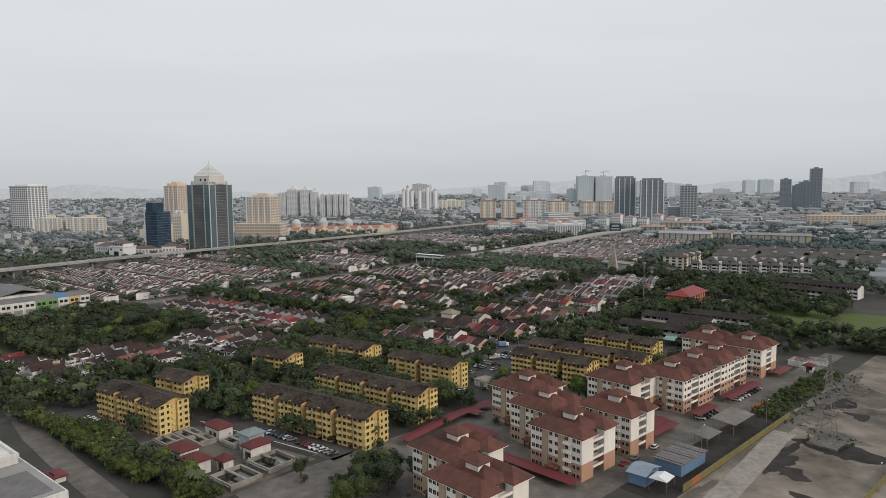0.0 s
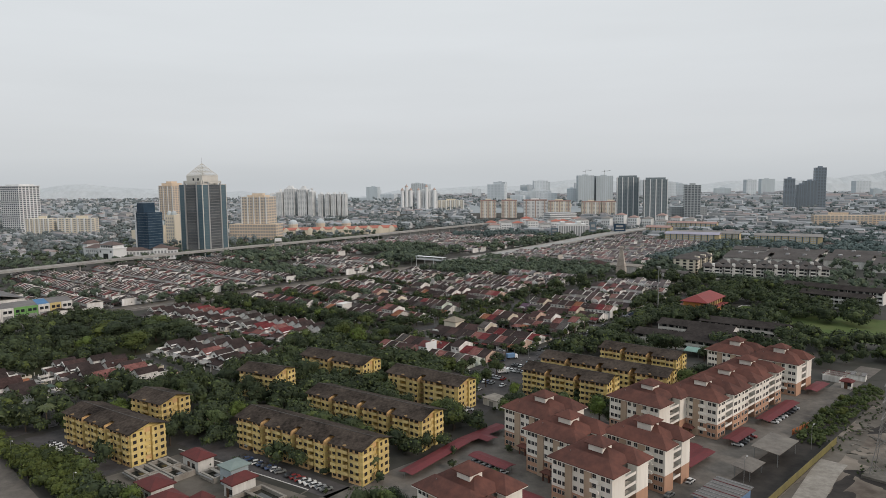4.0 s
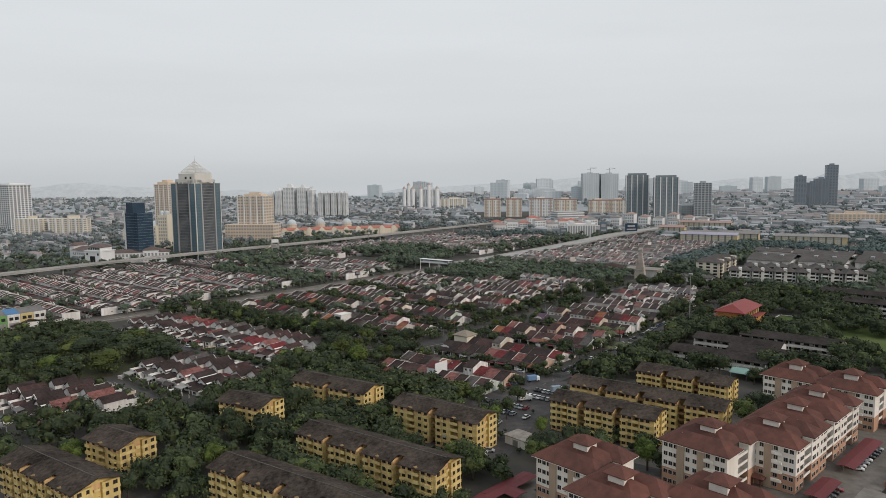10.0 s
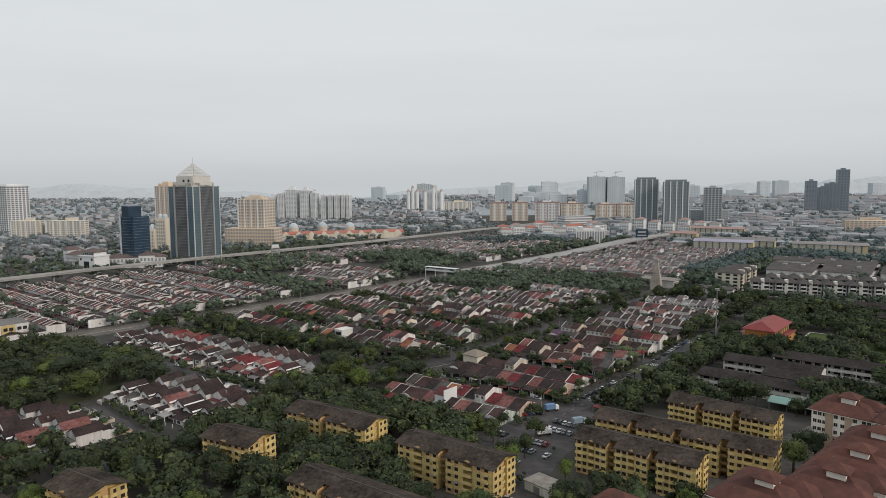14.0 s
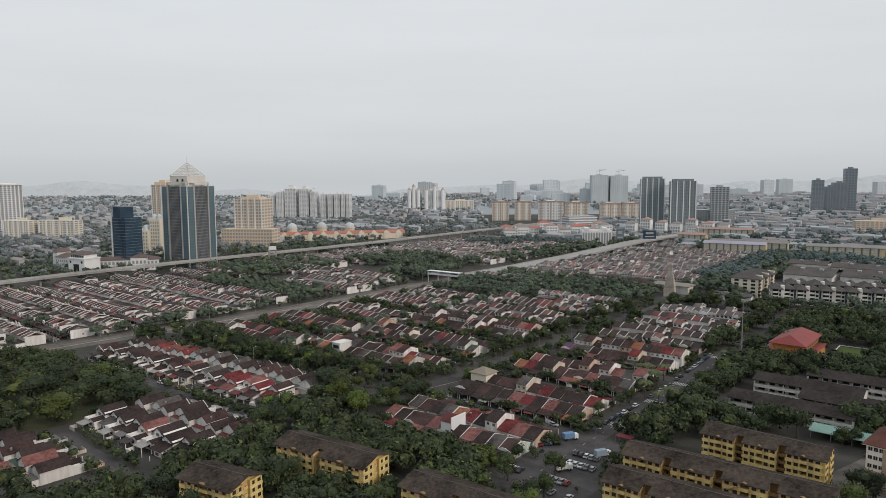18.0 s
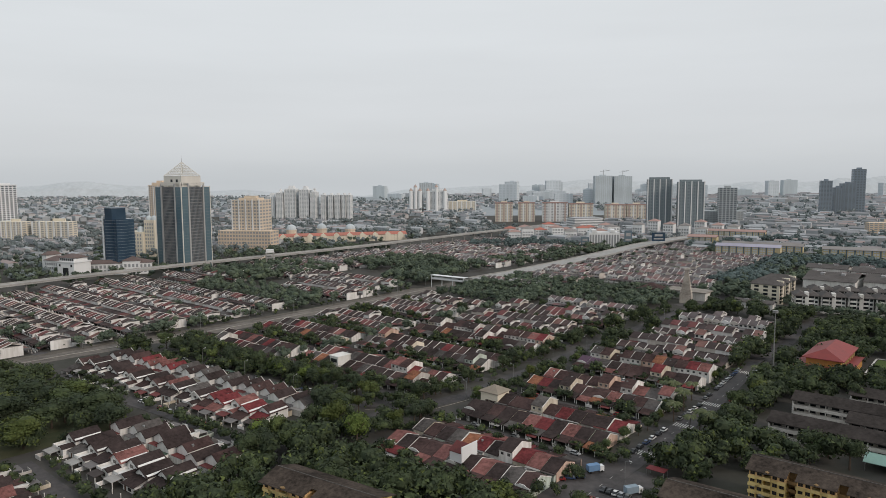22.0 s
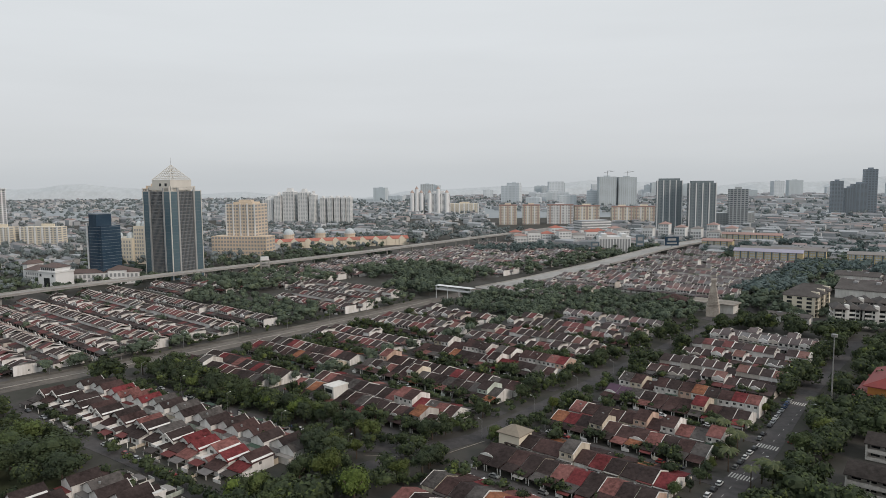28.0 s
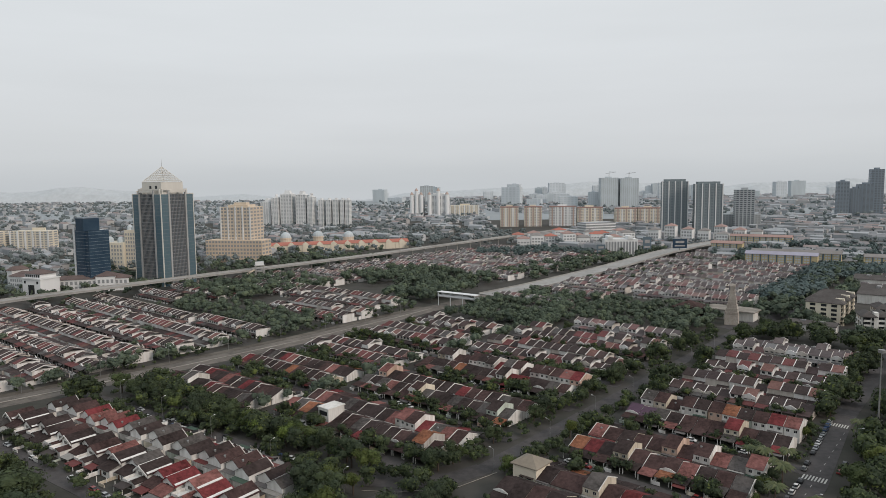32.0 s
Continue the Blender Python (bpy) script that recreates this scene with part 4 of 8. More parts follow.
def apartment(u, v, w, d, turn=0, z=0.0, floors=5, turret=(0.5, 0.5), recess=True, plain_end=True, windows=True):
    """Block whose windowed front faces -v and whose plain end faces +u; u, v: its near left corner."""
    m = put(u, v, z, 0, ESTATE)
    w, d = w * K, d * K
    b = thing("apartment_block", m, "five-storey cream apartment block with terracotta base and red-brown hipped roof", "apartment building", "white apartment blocks")
    H, base = floors * AF, 2 * AF
    for n, z0, z1, mt, lb in (("wall_upper", base, H, M_APT, "cream upper walls"), ("wall_base", 0, base, M_TAN, "terracotta lower walls")):
        s = Shape()
        for k in range(floors):
            for y in (0.2, 0.5, 0.8):
                if z0 <= k * AF + 1.6 < z1:
                    s.box(-0.06, d * y - 0.65, k * AF + 0.95, -0.005, d * y + 0.65, k * AF + 2.3, 1)
        s.box(0, 0, z0, w, d * 0.34, z1).box(0, d * 0.34, z0, w - 3.0, d * 0.66, z1).box(0, d * 0.66, z0, w, d, z1)
        part(n, s.mesh(n, mt, M_WIN), b, None, lb)
    for x in (w * 0.3, w * 0.62):
        part("pilaster", Shape().box(x - 1.2, -0.4, 0, x + 1.2, 0.0, H).mesh("pilaster", M_TANP), b, None, "beige projecting pilaster")
    # added panel that darkens the back of the recess
    part("stair_shade", Shape().box(w - 2.99, d * 0.34 + 0.05, 0, w - 2.9, d * 0.66 - 0.05, H - 0.2).mesh("stair_shade", M_HALLD), b, None, "dark panel for the shade of the open stair hall")
    front = Shape().box(w * 0.62 + 1.2, -1.1, -0.1, w * 0.82, -0.0, 0).box(w * 0.62 + 1.2, -1.1, 0, w * 0.82, -0.8, 0.9).mesh("balcony", M_APT)
    back = Shape().box(w - 3.0, d * 0.34, -0.1, w - 0.2, d * 0.66, 0).box(w - 0.3, d * 0.34, 0, w - 0.2, d * 0.66, 0.8).mesh("balcony", M_APT)
    for k in range(1, floors):
        part("balcony", front, b, Matrix.Translation((0, 0, k * AF)))
        part("balcony", back, b, Matrix.Translation((0, 0, k * AF)))
    for k in range(floors):
        zc = k * AF + 1.6
        for x in (0.06, 0.14, 0.22, 0.41, 0.52, 0.72, 0.86, 0.94):
            part("window", W_APT, b, Matrix.Translation((w * x, -0.04, zc)))
        if plain_end:
            part("window", W_APTS, b, Matrix.Translation((w - 2.86, d * 0.5, zc + 0.2)) @ Matrix.Rotation(math.pi / 2, 4, "Z"))
        else:
            for y in (0.08, 0.2, 0.27, 0.73, 0.8, 0.92):
                part("window", W_APT, b, Matrix.Translation((w + 0.04, d * y, zc)) @ Matrix.Rotation(math.pi / 2, 4, "Z"))
    o = 1.1
    s = Shape().hip(-o, -o, w + o, d * 0.34 + o, H + 0.25, H + 3.3).hip(-o, d * 0.66 - o, w + o, d + o, H + 0.254, H + 3.304).hip(-o * 0.9, d * 0.2, w - 2.4, d * 0.8, H + 0.262, H + 4.0)
    part("roof", s.mesh("apartment_roof", M_AROOF), b, None, "red-brown tiled hipped roof")
    e = Shape().box(-o - 0.04, -o - 0.04, H - 0.16, w + o + 0.04, d * 0.34 + o, H - 0.004).box(-o - 0.04, d * 0.66 - o, H - 0.16, w + o + 0.04, d + o + 0.04, H - 0.006)
    part("eaves_board", e.mesh("eaves_board", M_APT), b, None, "white eaves boards")
    tx, ty = w * turret[0], d * turret[1]
    t = part("turret", Shape().box(tx - 2.4, ty - 2.4, H + 1.6, tx + 2.4, ty + 2.4, H + 4.7).mesh("turret", M_APT), b, None, "cream rooftop lantern tower")
    part("turret_roof", Shape().hip(tx - 3.5, ty - 3.5, tx + 3.5, ty + 3.5, H + 4.8, H + 6.7).mesh("turret_roof", M_AROOF), t)
    for px, py in ((0.25, 0.12), (0.7, 0.9)):
        part("vent_pipe", Shape().cyl(w * px, d * py, H + 1.2, H + 2.9, 0.09).mesh("vent_pipe", M_METAL), b)
    part("porch", Shape().box(w * 0.42, -2.6, 2.6, w * 0.58, -0.0, 2.75).hip(w * 0.39, -3.0, w * 0.61, 0.0, 2.95, 4.0).box(w * 0.43, -2.5, 0, w * 0.45, -2.2, 2.6).box(w * 0.55, -2.5, 0, w * 0.57, -2.2, 2.6).mesh("porch", M_AROOF), b)
    return b


for u, v, w, d, pe in ((-105.2, 90.3, 13.6, 13.5, True), (-92.2, 82.8, 14, 13, True), (-95.9, 118.2, 14, 13.1, True), (-109.3, 126.6, 13.4, 13.2, True), (-122.6, 134.4, 13.9, 13.4, True),
                      (-95.6, 137.4, 14, 10.8, True), (-109.2, 160.1, 13.9, 15.6, True), (-101.5, 174, 14.3, 13.9, False), (-101.5, 188.05, 14.3, 13.9, False), (-101.5, 202.1, 14.3, 13.9, False),
                      (-113.2, 224, 13.5, 12.6, True), (-99.6, 224, 13.8, 12.6, True)):
    apartment(u, v, w, d, plain_end=pe)


def carport(u0, v0, u1, v1, width=5.6):
    a, b = at(u0, v0, 0, ESTATE), at(u1, v1, 0, ESTATE)
    L = (b - a).length
    ang = math.atan2(b.y - a.y, b.x - a.x)
    c = thing("carport", Matrix.Translation(a) @ Matrix.Rotation(ang, 4, "Z"), "long carport with a dull red metal roof", "carport", "red carports")
    h = width / 2
    s = Shape()
    for ya, yb, za, zb in ((-h, 0, 2.3, 2.75), (0, h, 2.75, 2.3)):
        p = [(0, ya, za), (L, ya, za), (L, yb, zb), (0, yb, zb)]
        p += [(x, y, z + 0.07) for x, y, z in p]
        s.solid(p, [(0, 3, 2, 1), (4, 5, 6, 7), (0, 1, 5, 4), (1, 2, 6, 5), (2, 3, 7, 6), (3, 0, 4, 7)])
    part("roof", s.mesh("carport_roof", M_RUST), c)
    post = Shape().cyl(0, 0, 0, 2.6, 0.07, 0.07, 6).mesh("carport_post", M_METAL)
    for i in range(max(2, int(L / 5) + 1)):
        part("post", post, c, Matrix.Translation((0.4 + i * (L - 0.8) / max(1, int(L / 5)), 0.6, 0)))
    return c


for q in ((-124.8, 104, -129.2, 127), (-129.2, 127, -129.5, 141), (-122, 122.6, -110.6, 122.6), (-104, 114.3, -80.6, 114.7), (-128, 132, -124.4, 132), (-84.3, 150.5, -84.3, 163), (-87.9, 150.5, -87.9, 164),
          (-83.2, 172, -83.2, 183.5), (-83.2, 192, -83.2, 214), (-83.2, 228, -83.2, 239.5)):
    carport(*q)

# ---- trees ----
M_PALM = mat("palm_fronds", (0.05, 0.068, 0.026), (0.085, 0.095, 0.04), 1.0, 1.0, 0.6)


def palm_meshes():
    rg = random.Random(77)
    trunk = Shape()
    for i in range(6):
        trunk.cyl(0.03 * i * i * 0.1, 0, i * 1.15, i * 1.15 + 1.16, 0.24 - i * 0.015, 0.21 - i * 0.015, 8)
    fronds = Shape()
    for i in range(18):
        a, lift = 6.283 * i / 18 + rg.uniform(-0.15, 0.15), rg.uniform(0.1, 1.1)
        L = rg.uniform(2.6, 3.4)
        d, n = Vector((math.cos(a), math.sin(a), 0)), Vector((-math.sin(a), math.cos(a), 0))
        spine = [Vector((0.09, 0, 6.9)) + d * L * q + Vector((0, 0, lift * 2.2 * q - (1.4 + lift * 1.3) * q * q)) for q in (0, 0.25, 0.5, 0.75, 1.0)]
        for j in range(4):
            wa, wb = (0.12, 0.5, 0.6, 0.42, 0.06)[j:j + 2]
            p, q = spine[j], spine[j + 1]
            for sg in (-1, 1):
                fronds.poly([p, q, q + n * wb * sg - Vector((0, 0, wb * 0.7)), p + n * wa * sg - Vector((0, 0, wa * 0.7))])
    return trunk.mesh("palm_trunk", M_TRUNK), fronds.mesh("palm_fronds", M_PALM)


PALM = palm_meshes()
for u, v, k in ((-142.3, 260, 1.2), (-139.5, 258.6, 1.3), (-143.6, 256, 1.05), (-135, 300.6, 1.2), (-144.4, 318.8, 1.1), (-211.8, 69, 1.3), (-211.2, 76, 1.2), (-209, 80.5, 1.35), (-127, 70.4, 1.2), (-151.8, 273, 1.3), (-155, 277, 1.1), (-158, 281, 1.25), (-162, 283, 1.0), (-153.5, 284, 1.2), (-121, 117, 1.2), (-118.5, 113.5, 1.05), (-126, 119, 0.9), (-203, 88, 1.1), (-150.5, 262, 1.2)):
    t = thing("palm_tree", put(u, v, 0, u * 37) @ Matrix.Diagonal((k, k, k, 1)), "tall palm with arching feathery fronds", "palm tree", "palms")
    part("trunk", PALM[0], t)
    part("fronds", PALM[1], t)

grow = random.Random(21)


def crown_shape(seed, blobs, leaves, size, low=False):
    """Leaf clumps scattered over several lobes round a rough core."""
    rg = random.Random(seed)
    s = Shape()
    lobes = []
    for i in range(blobs):
        a, q = rg.uniform(0, 6.283), rg.uniform(0.0, 0.62)
        lobes.append((Vector((math.cos(a) * q, math.sin(a) * q, rg.uniform(-0.25, 0.36))), rg.uniform(0.34, 0.55)))
    for c, r in lobes:
        n = 6 if leaves > 20 else 5
        ring = []
        for j in range(1, 4):
            t = math.pi * j / 4
            ring.append([c + Vector((math.sin(t) * math.cos(6.283 * i / n), math.sin(t) * math.sin(6.283 * i / n), math.cos(t) * 0.8)) * r * 0.74 * rg.uniform(0.8, 1.1) for i in range(n)])
        top, bot = c + Vector((0, 0, r * 0.6)), c - Vector((0, 0, r * 0.55))
        p = [top] + ring[0] + ring[1] + ring[2] + [bot]
        fs = [(0, 1 + i, 1 + (i + 1) % n) for i in range(n)]
        for k in (0, 1):
            fs += [(1 + k * n + i, 1 + (k + 1) * n + i, 1 + (k + 1) * n + (i + 1) % n, 1 + k * n + (i + 1) % n) for i in range(n)]
        fs += [(1 + 3 * n, 1 + 2 * n + (i + 1) % n, 1 + 2 * n + i) for i in range(n)]
        s.solid(p, fs)
    for i in range(leaves):
        c, r = lobes[rg.randrange(blobs)]
        d = Vector((rg.gauss(0, 1), rg.gauss(0, 1), rg.gauss(0.25, 0.9))).normalized()
        q = c + Vector((d.x, d.y, d.z * 0.82)) * r * rg.uniform(0.78, 1.12)
        tilt = Vector((rg.uniform(-1, 1), rg.uniform(-1, 1), rg.uniform(-0.5, 1))).normalized()
        nrm = (d + tilt * 0.8).normalized()
        t = nrm.cross(Vector((rg.uniform(-1, 1), rg.uniform(-1, 1), 0.3))).normalized()
        b = nrm.cross(t)
        k = size * rg.uniform(0.6, 1.3)
        s.poly([q - t * k - b * k * 0.5, q + t * k - b * k * 0.4, q + b * k * 0.85 + nrm * k * 0.3])
    return s


LIGHT = mat("bright_hedge_leaves", ONE, (0.55, 0.57, 0.45), 0.8, 1.0, 0.75, palette=[(0.5, (0.075, 0.095, 0.028)), (0.3, (0.095, 0.115, 0.032)), (0.2, (0.055, 0.077, 0.026))], spec=0.2)
LIGHT_J = mat("mixed_hedge_leaves", (1.3, 1.3, 1.1), (0.5, 0.55, 0.45), 0.5, 1.0, 0.8, palette=[(0.45, (0.066, 0.082, 0.029)), (0.3, (0.086, 0.104, 0.033)), (0.25, (0.046, 0.059, 0.027))], by="island", spec=0.15)
CROWNS = [crown_shape(40 + i, 8 + i % 4, 1150, 0.062).mesh("crown_leaves", M_LEAF) for i in range(8)]


CROWNS_L = [crown_shape(60 + i, 8, 1100, 0.062).mesh("crown_bright_leaves", LIGHT) for i in range(3)]


def trunk_shape(seed):
    rg = random.Random(seed)
    s = Shape().cyl(0, 0, 0, 0.45, 0.035, 0.026, 7)
    for i in range(5):
        a = rg.uniform(0, 6.283)
        s.beam((0, 0, rg.uniform(0.3, 0.45)), (math.cos(a) * 0.3, math.sin(a) * 0.3, rg.uniform(0.58, 0.8)), 0.012, 5)
    return s


TRUNKS = [trunk_shape(i).mesh("trunk", M_TRUNK) for i in range(4)]


def tree(u, v, h=9.0, spread=None, f=GRID, label="broad-leaved street tree with a dense green crown", light=False):
    k = grow.randrange(8)
    h *= 1.3
    w = spread or h * grow.uniform(0.42, 0.55)
    t = thing("tree", put(u, v, 0, grow.uniform(0, 360), f), label, "tree", "trees")
    part("trunk", TRUNKS[k % 4], t, Matrix.Diagonal((h, h, h, 1)))
    part("crown", CROWNS_L[k % 3] if light else CROWNS[k], t, Matrix.Translation((0, 0, h * 0.62)) @ Matrix.Diagonal((w, w, h * 0.5, 1)))
    return t


def belt(u0, u1, v0, v1, n, h0, h1, f=GRID, label="broad-leaved street tree with a dense green crown", wide=None):
    for _ in range(n):
        h = grow.uniform(h0, h1)
        tree(grow.uniform(u0, u1), grow.uniform(v0, v1), h, wide and h * wide * 1.3, f, label, "hedge" in label or "scrubby" in label or grow.random() < 0.15)


def clear(x, y, gap=3.5):
    """Whether a tree may stand at x, y: off the flats' walls."""
    for bx, by, ba, bl, _ in BLOCKS:
        c, d = math.cos(radians(ba)), math.sin(radians(ba))
        p, q = (x - bx) * c + (y - by) * d, -(x - bx) * d + (y - by) * c
        if -gap < p < bl + gap and -gap < q < YD + gap:
            return False
    return True


def grove(u0, u1, v0, v1, n, h0, h1, label="dark green tree between yellow flats"):
    """Trees in the gaps between the yellow flats."""
    for _ in range(n):
        u, v = grow.uniform(u0, u1), grow.uniform(v0, v1)
        p = at(u, v)
        if clear(p.x, p.y) and not (-131 < u < -119 and 154 < v < 178) and not (-150 < u < -131 and 172 < v < 190):
            tree(u, v, grow.uniform(h0, h1), label=label)


for k in range(22):
    tree(-344 + k * 5.4 + grow.uniform(-2, 2), 210.5 + k * 0.45 + grow.uniform(-1.2, 2.5), grow.uniform(6.5, 9.5))
belt(-300, -226, 218, 224, 9, 5, 8)
belt(-221, -218.5, 228, 330, 11, 4.5, 7.5)
belt(-205.5, -203.5, 236, 330, 8, 4, 6.5)
belt(-318, -266, 122, 158, 18, 8, 12, wide=0.75, label="spreading rain tree with a wide flat crown")
belt(-236, -224, 200, 211, 7, 6, 9)
belt(-210, -203, 205, 221, 6, 5, 8)
belt(-226, -205, 165, 203, 10, 8, 12)
belt(-155.5, -153, 228, 335, 15, 3.5, 5.5, label="leafy street tree beside parked cars")
belt(-139, -132, 232, 300, 8, 6, 9)
belt(-212, -140, 65.4, 68.8, 20, 3.6, 5.6, label="dense leafy hedge tree beside the road")
belt(-186, -165, 69.5, 74, 6, 4.5, 7, label="dark tree before the treatment works")
belt(-160, -122, 68.5, 73, 8, 4.5, 7, label="dark tree beside the treatment works")
grove(-206, -160, 92, 160, 24, 7, 11)
grove(-162, -118, 114, 182, 28, 6, 10)
grove(-132, -90, 150, 182, 18, 6, 9)
grove(-200, -158, 150, 182, 15, 7, 11)
grove(-118, -78, 208, 264, 20, 6, 10)
belt(-120, -96, 84, 106, 12, 6, 10, label="dark tree beside the apartment yard")
belt(-75, -69, 192, 246, 10, 2.2, 3.6, ESTATE, label="scrubby bush on the edge of the lot")


def woods(name, spots, h0, h1, seed, m=M_LEAFJ, leaves=40, label="mixed dark green trees between the houses"):
    """Many tree crowns joined into one sheet of woodland."""
    rg = random.Random(seed)
    kinds = [crown_shape(900 + i, 5 if leaves > 20 else 3, leaves, 0.16 if leaves < 100 else 0.095) for i in range(5)]
    V, F, n = [], [], 0
    for x, y in spots:
        k = rg.choice(kinds)
        h = rg.uniform(h0, h1) * 1.3
        w = h * rg.uniform(0.5, 0.75)
        a = rg.uniform(0, 6.283)
        p = np.array([tuple(q) for q in k.v])
        c, d = math.cos(a) * w, math.sin(a) * w
        V.append(np.column_stack((p[:, 0] * c - p[:, 1] * d + x, p[:, 0] * d + p[:, 1] * c + y, p[:, 2] * h * 0.62 + h * 0.5)))
        F += [tuple(i + n for i in fc) for fc in k.f]
        n += len(p)
    me = bpy.data.meshes.new(name)
    me.from_pydata(np.concatenate(V).tolist(), [], F)
    me.materials.append(m)
    me.update()
    return tagged(new(name, me), label, "trees", kind="stuff")


def scatter(n, u0, u1, v0, v1, seed, f=GRID):
    rg = random.Random(seed)
    return [tuple(at(rg.uniform(u0, u1), rg.uniform(v0, v1), 0, f).xy) for _ in range(n)]


def yards(n, u0, u1, lanes, seed):
    rg = random.Random(seed)
    return [tuple(at(rg.uniform(u0, u1), rg.choice(lanes) + rg.choice((-1, 1)) * rg.uniform(3.0, 5.5)).xy) for _ in range(n)]


woods("woods", scatter(8, -353, -346, 196, 204, 61) + scatter(20, -345, -270, 216, 221, 62)
      + scatter(60, -360, -318, 96, 160, 65) + scatter(60, -318, -270, 90, 125, 66) + scatter(60, -143, -130, 300, 440, 67) + scatter(70, -132, -80, 396, 440, 68) + scatter(24, -134, -119.5, 364, 396, 64)
      + scatter(26, -138, -112, 306, 336, 69) + scatter(34, -112, -91, 317, 342, 59) + scatter(40, -104, -60, 349, 375, 62) + scatter(40, -120, -62, 379, 396, 63) + scatter(60, -62, 20, 290, 335, 70, ESTATE) + scatter(26, -128, -100, 256, 276, 71, ESTATE) + scatter(36, -116, -62, 284, 303, 72, ESTATE)
      + scatter(40, -205, -150, 424, 446, 73) + scatter(30, -230, -205, 60, 110, 74) + scatter(40, -310, -225, 58, 80, 75), 6, 10.5, 9, M_LEAFJ, 260, "dense dark green street and park trees")
def between(n, u0, u1, v0, v1, seed, gap=5.0):
    """Spots among the yellow flats: off their walls, the works, the parking yards and the apartment estate."""
    rg = random.Random(seed)
    out = []
    for _ in range(n):
        u, v = rg.uniform(u0, u1), rg.uniform(v0, v1)
        p = at(u, v)
        e = p.dot(ESTATE[0]) / K
        if clear(p.x, p.y, gap) and e < -138 and not (u > -172 and v < 116) and not (u > -160 and 186 < v < 226) and not (-150 < u < -118 and 148 < v < 190) and not v < 89 and not (u < -140 and v > 186):
            out.append((p.x, p.y))
    return out


woods("woods", between(420, -212, -118, 90, 186, 91) + between(120, -150, -84, 180, 262, 92) + scatter(10, -222, -216.5, 330, 425, 93) + scatter(9, -206.5, -203, 330, 425, 94)
      + scatter(16, -226, -208, 178, 204, 97) + scatter(16, -138.5, -131, 232, 300, 98) + scatter(26, -156.5, -152.5, 330, 440, 56), 6, 10.5, 12, M_LEAFJ, 300, "dense leafy trees between the flats and along the roads")
woods("woods", scatter(26, -346, -236, 208, 216, 171) + scatter(22, -302, -222, 216, 225, 172) + scatter(14, -240, -206, 196, 214, 173) + scatter(10, -218, -205, 214, 228, 174) + scatter(26, -352, -300, 196, 201, 175) + scatter(30, -350, -300, 222, 228, 176)
      + yards(60, -345, -298, (251.5, 283.5, 315.5, 347), 177) + yards(50, -282, -220, (260, 292, 324, 356, 388), 178) + yards(18, -202, -155, (221.5, 254.5, 287.5, 320.5, 353.5, 386.5), 179) + yards(30, -282, -220, (228,), 180) + scatter(17, -222, -216.5, 228, 330, 92) + scatter(15, -206.5, -203, 240, 330, 91), 4, 7, 27, M_LEAFJ, 240, "leafy garden and roadside trees among the terraces")
woods("woods", scatter(70, -205, -140, 65.2, 69.0, 191) + scatter(26, -186, -164, 69.5, 73.5, 192) + scatter(34, -160, -122, 67.5, 72.5, 193) + scatter(10, -206, -190, 82.5, 92, 194), 3.6, 6.2, 29, LIGHT_J, 220, "leafy hedge trees beside the west road and the works")
spots = [tuple(at(u, v).xy) for u, v in ((-164, 72), (-158.5, 70), (-153, 69.2), (-149, 70.4), (-145, 69), (-140, 70), (-135.2, 70.6), (-171, 79.6), (-178.5, 82), (-168.9, 99.5), (-165, 103.5), (-161.9, 101), (-159.4, 105), (-163, 108), (-166.5, 106.5),
         (-134.7, 106.2), (-146.8, 128.2), (-138.9, 130), (-119.2, 132.4), (-121.1, 114), (-125.8, 128), (-116.2, 134.8), (-140.8, 105.5), (-122, 118), (-118, 127), (-131.4, 257.1), (-141, 243), (-135.9, 248), (-132, 266), (-138, 238), (-119.3, 323), (-122, 326), (-115.5, 177.2), (-112.5, 178.5), (-109.3, 180), (-107.1, 186), (-99.4, 183.3), (-126.3, 153), (-120.1, 154), (-123.4, 146.8), (-117.5, 149.5), (-121.5, 151))]
spots += [tuple(at(u, v, 0, ESTATE).xy) for u, v in ((-95.4, 259), (-92, 262), (-88.5, 264), (-90.6, 269), (-96, 266), (-100, 263), (-86, 273), (-83.4, 280), (-88, 282), (-95, 275), (-101, 271), (-79, 286), (-120.6, 316), (-117, 313), (-112, 308), (-106, 304), (-99, 300), (-93, 296), (-124, 318))]
woods("woods", spots, 4.6, 7.4, 33, M_LEAFJ, 340, "large dark shade trees round the flats, works and school")
woods("woods", [tuple(at(u, v).xy) for u, v in ((-158.7, 181), (-159.5, 184), (-157.5, 186.5), (-159.2, 189), (-162, 187), (-163, 183), (-156, 182.5))], 5.5, 7.5, 35, LIGHT_J, 340, "bright green feathery trees beside the terrace yard")
woods("woods", [tuple(at(u, v).xy) for u, v in ((-152.8, 201), (-154.5, 197), (-161, 199), (-148.8, 227), (-151, 223), (-144, 229), (-153.5, 211), (-135, 216), (-134.5, 208), (-156.5, 226))], 3.6, 5.6, 36, M_LEAFJ, 300, "dark trees round the parking yard")
woods("woods", [tuple(at(u, 455 + (u + 166) * 0.37 + q).xy) for u, q in [(-170 + 2.6 * i, (i * 7 % 5) - 3) for i in range(30)]] + scatter(14, -198, -178, 466, 474, 195) + scatter(12, -176, -168, 476, 510, 196), 5, 7.5, 37, M_LEAFM, 160, "trees before the low-rise flats")
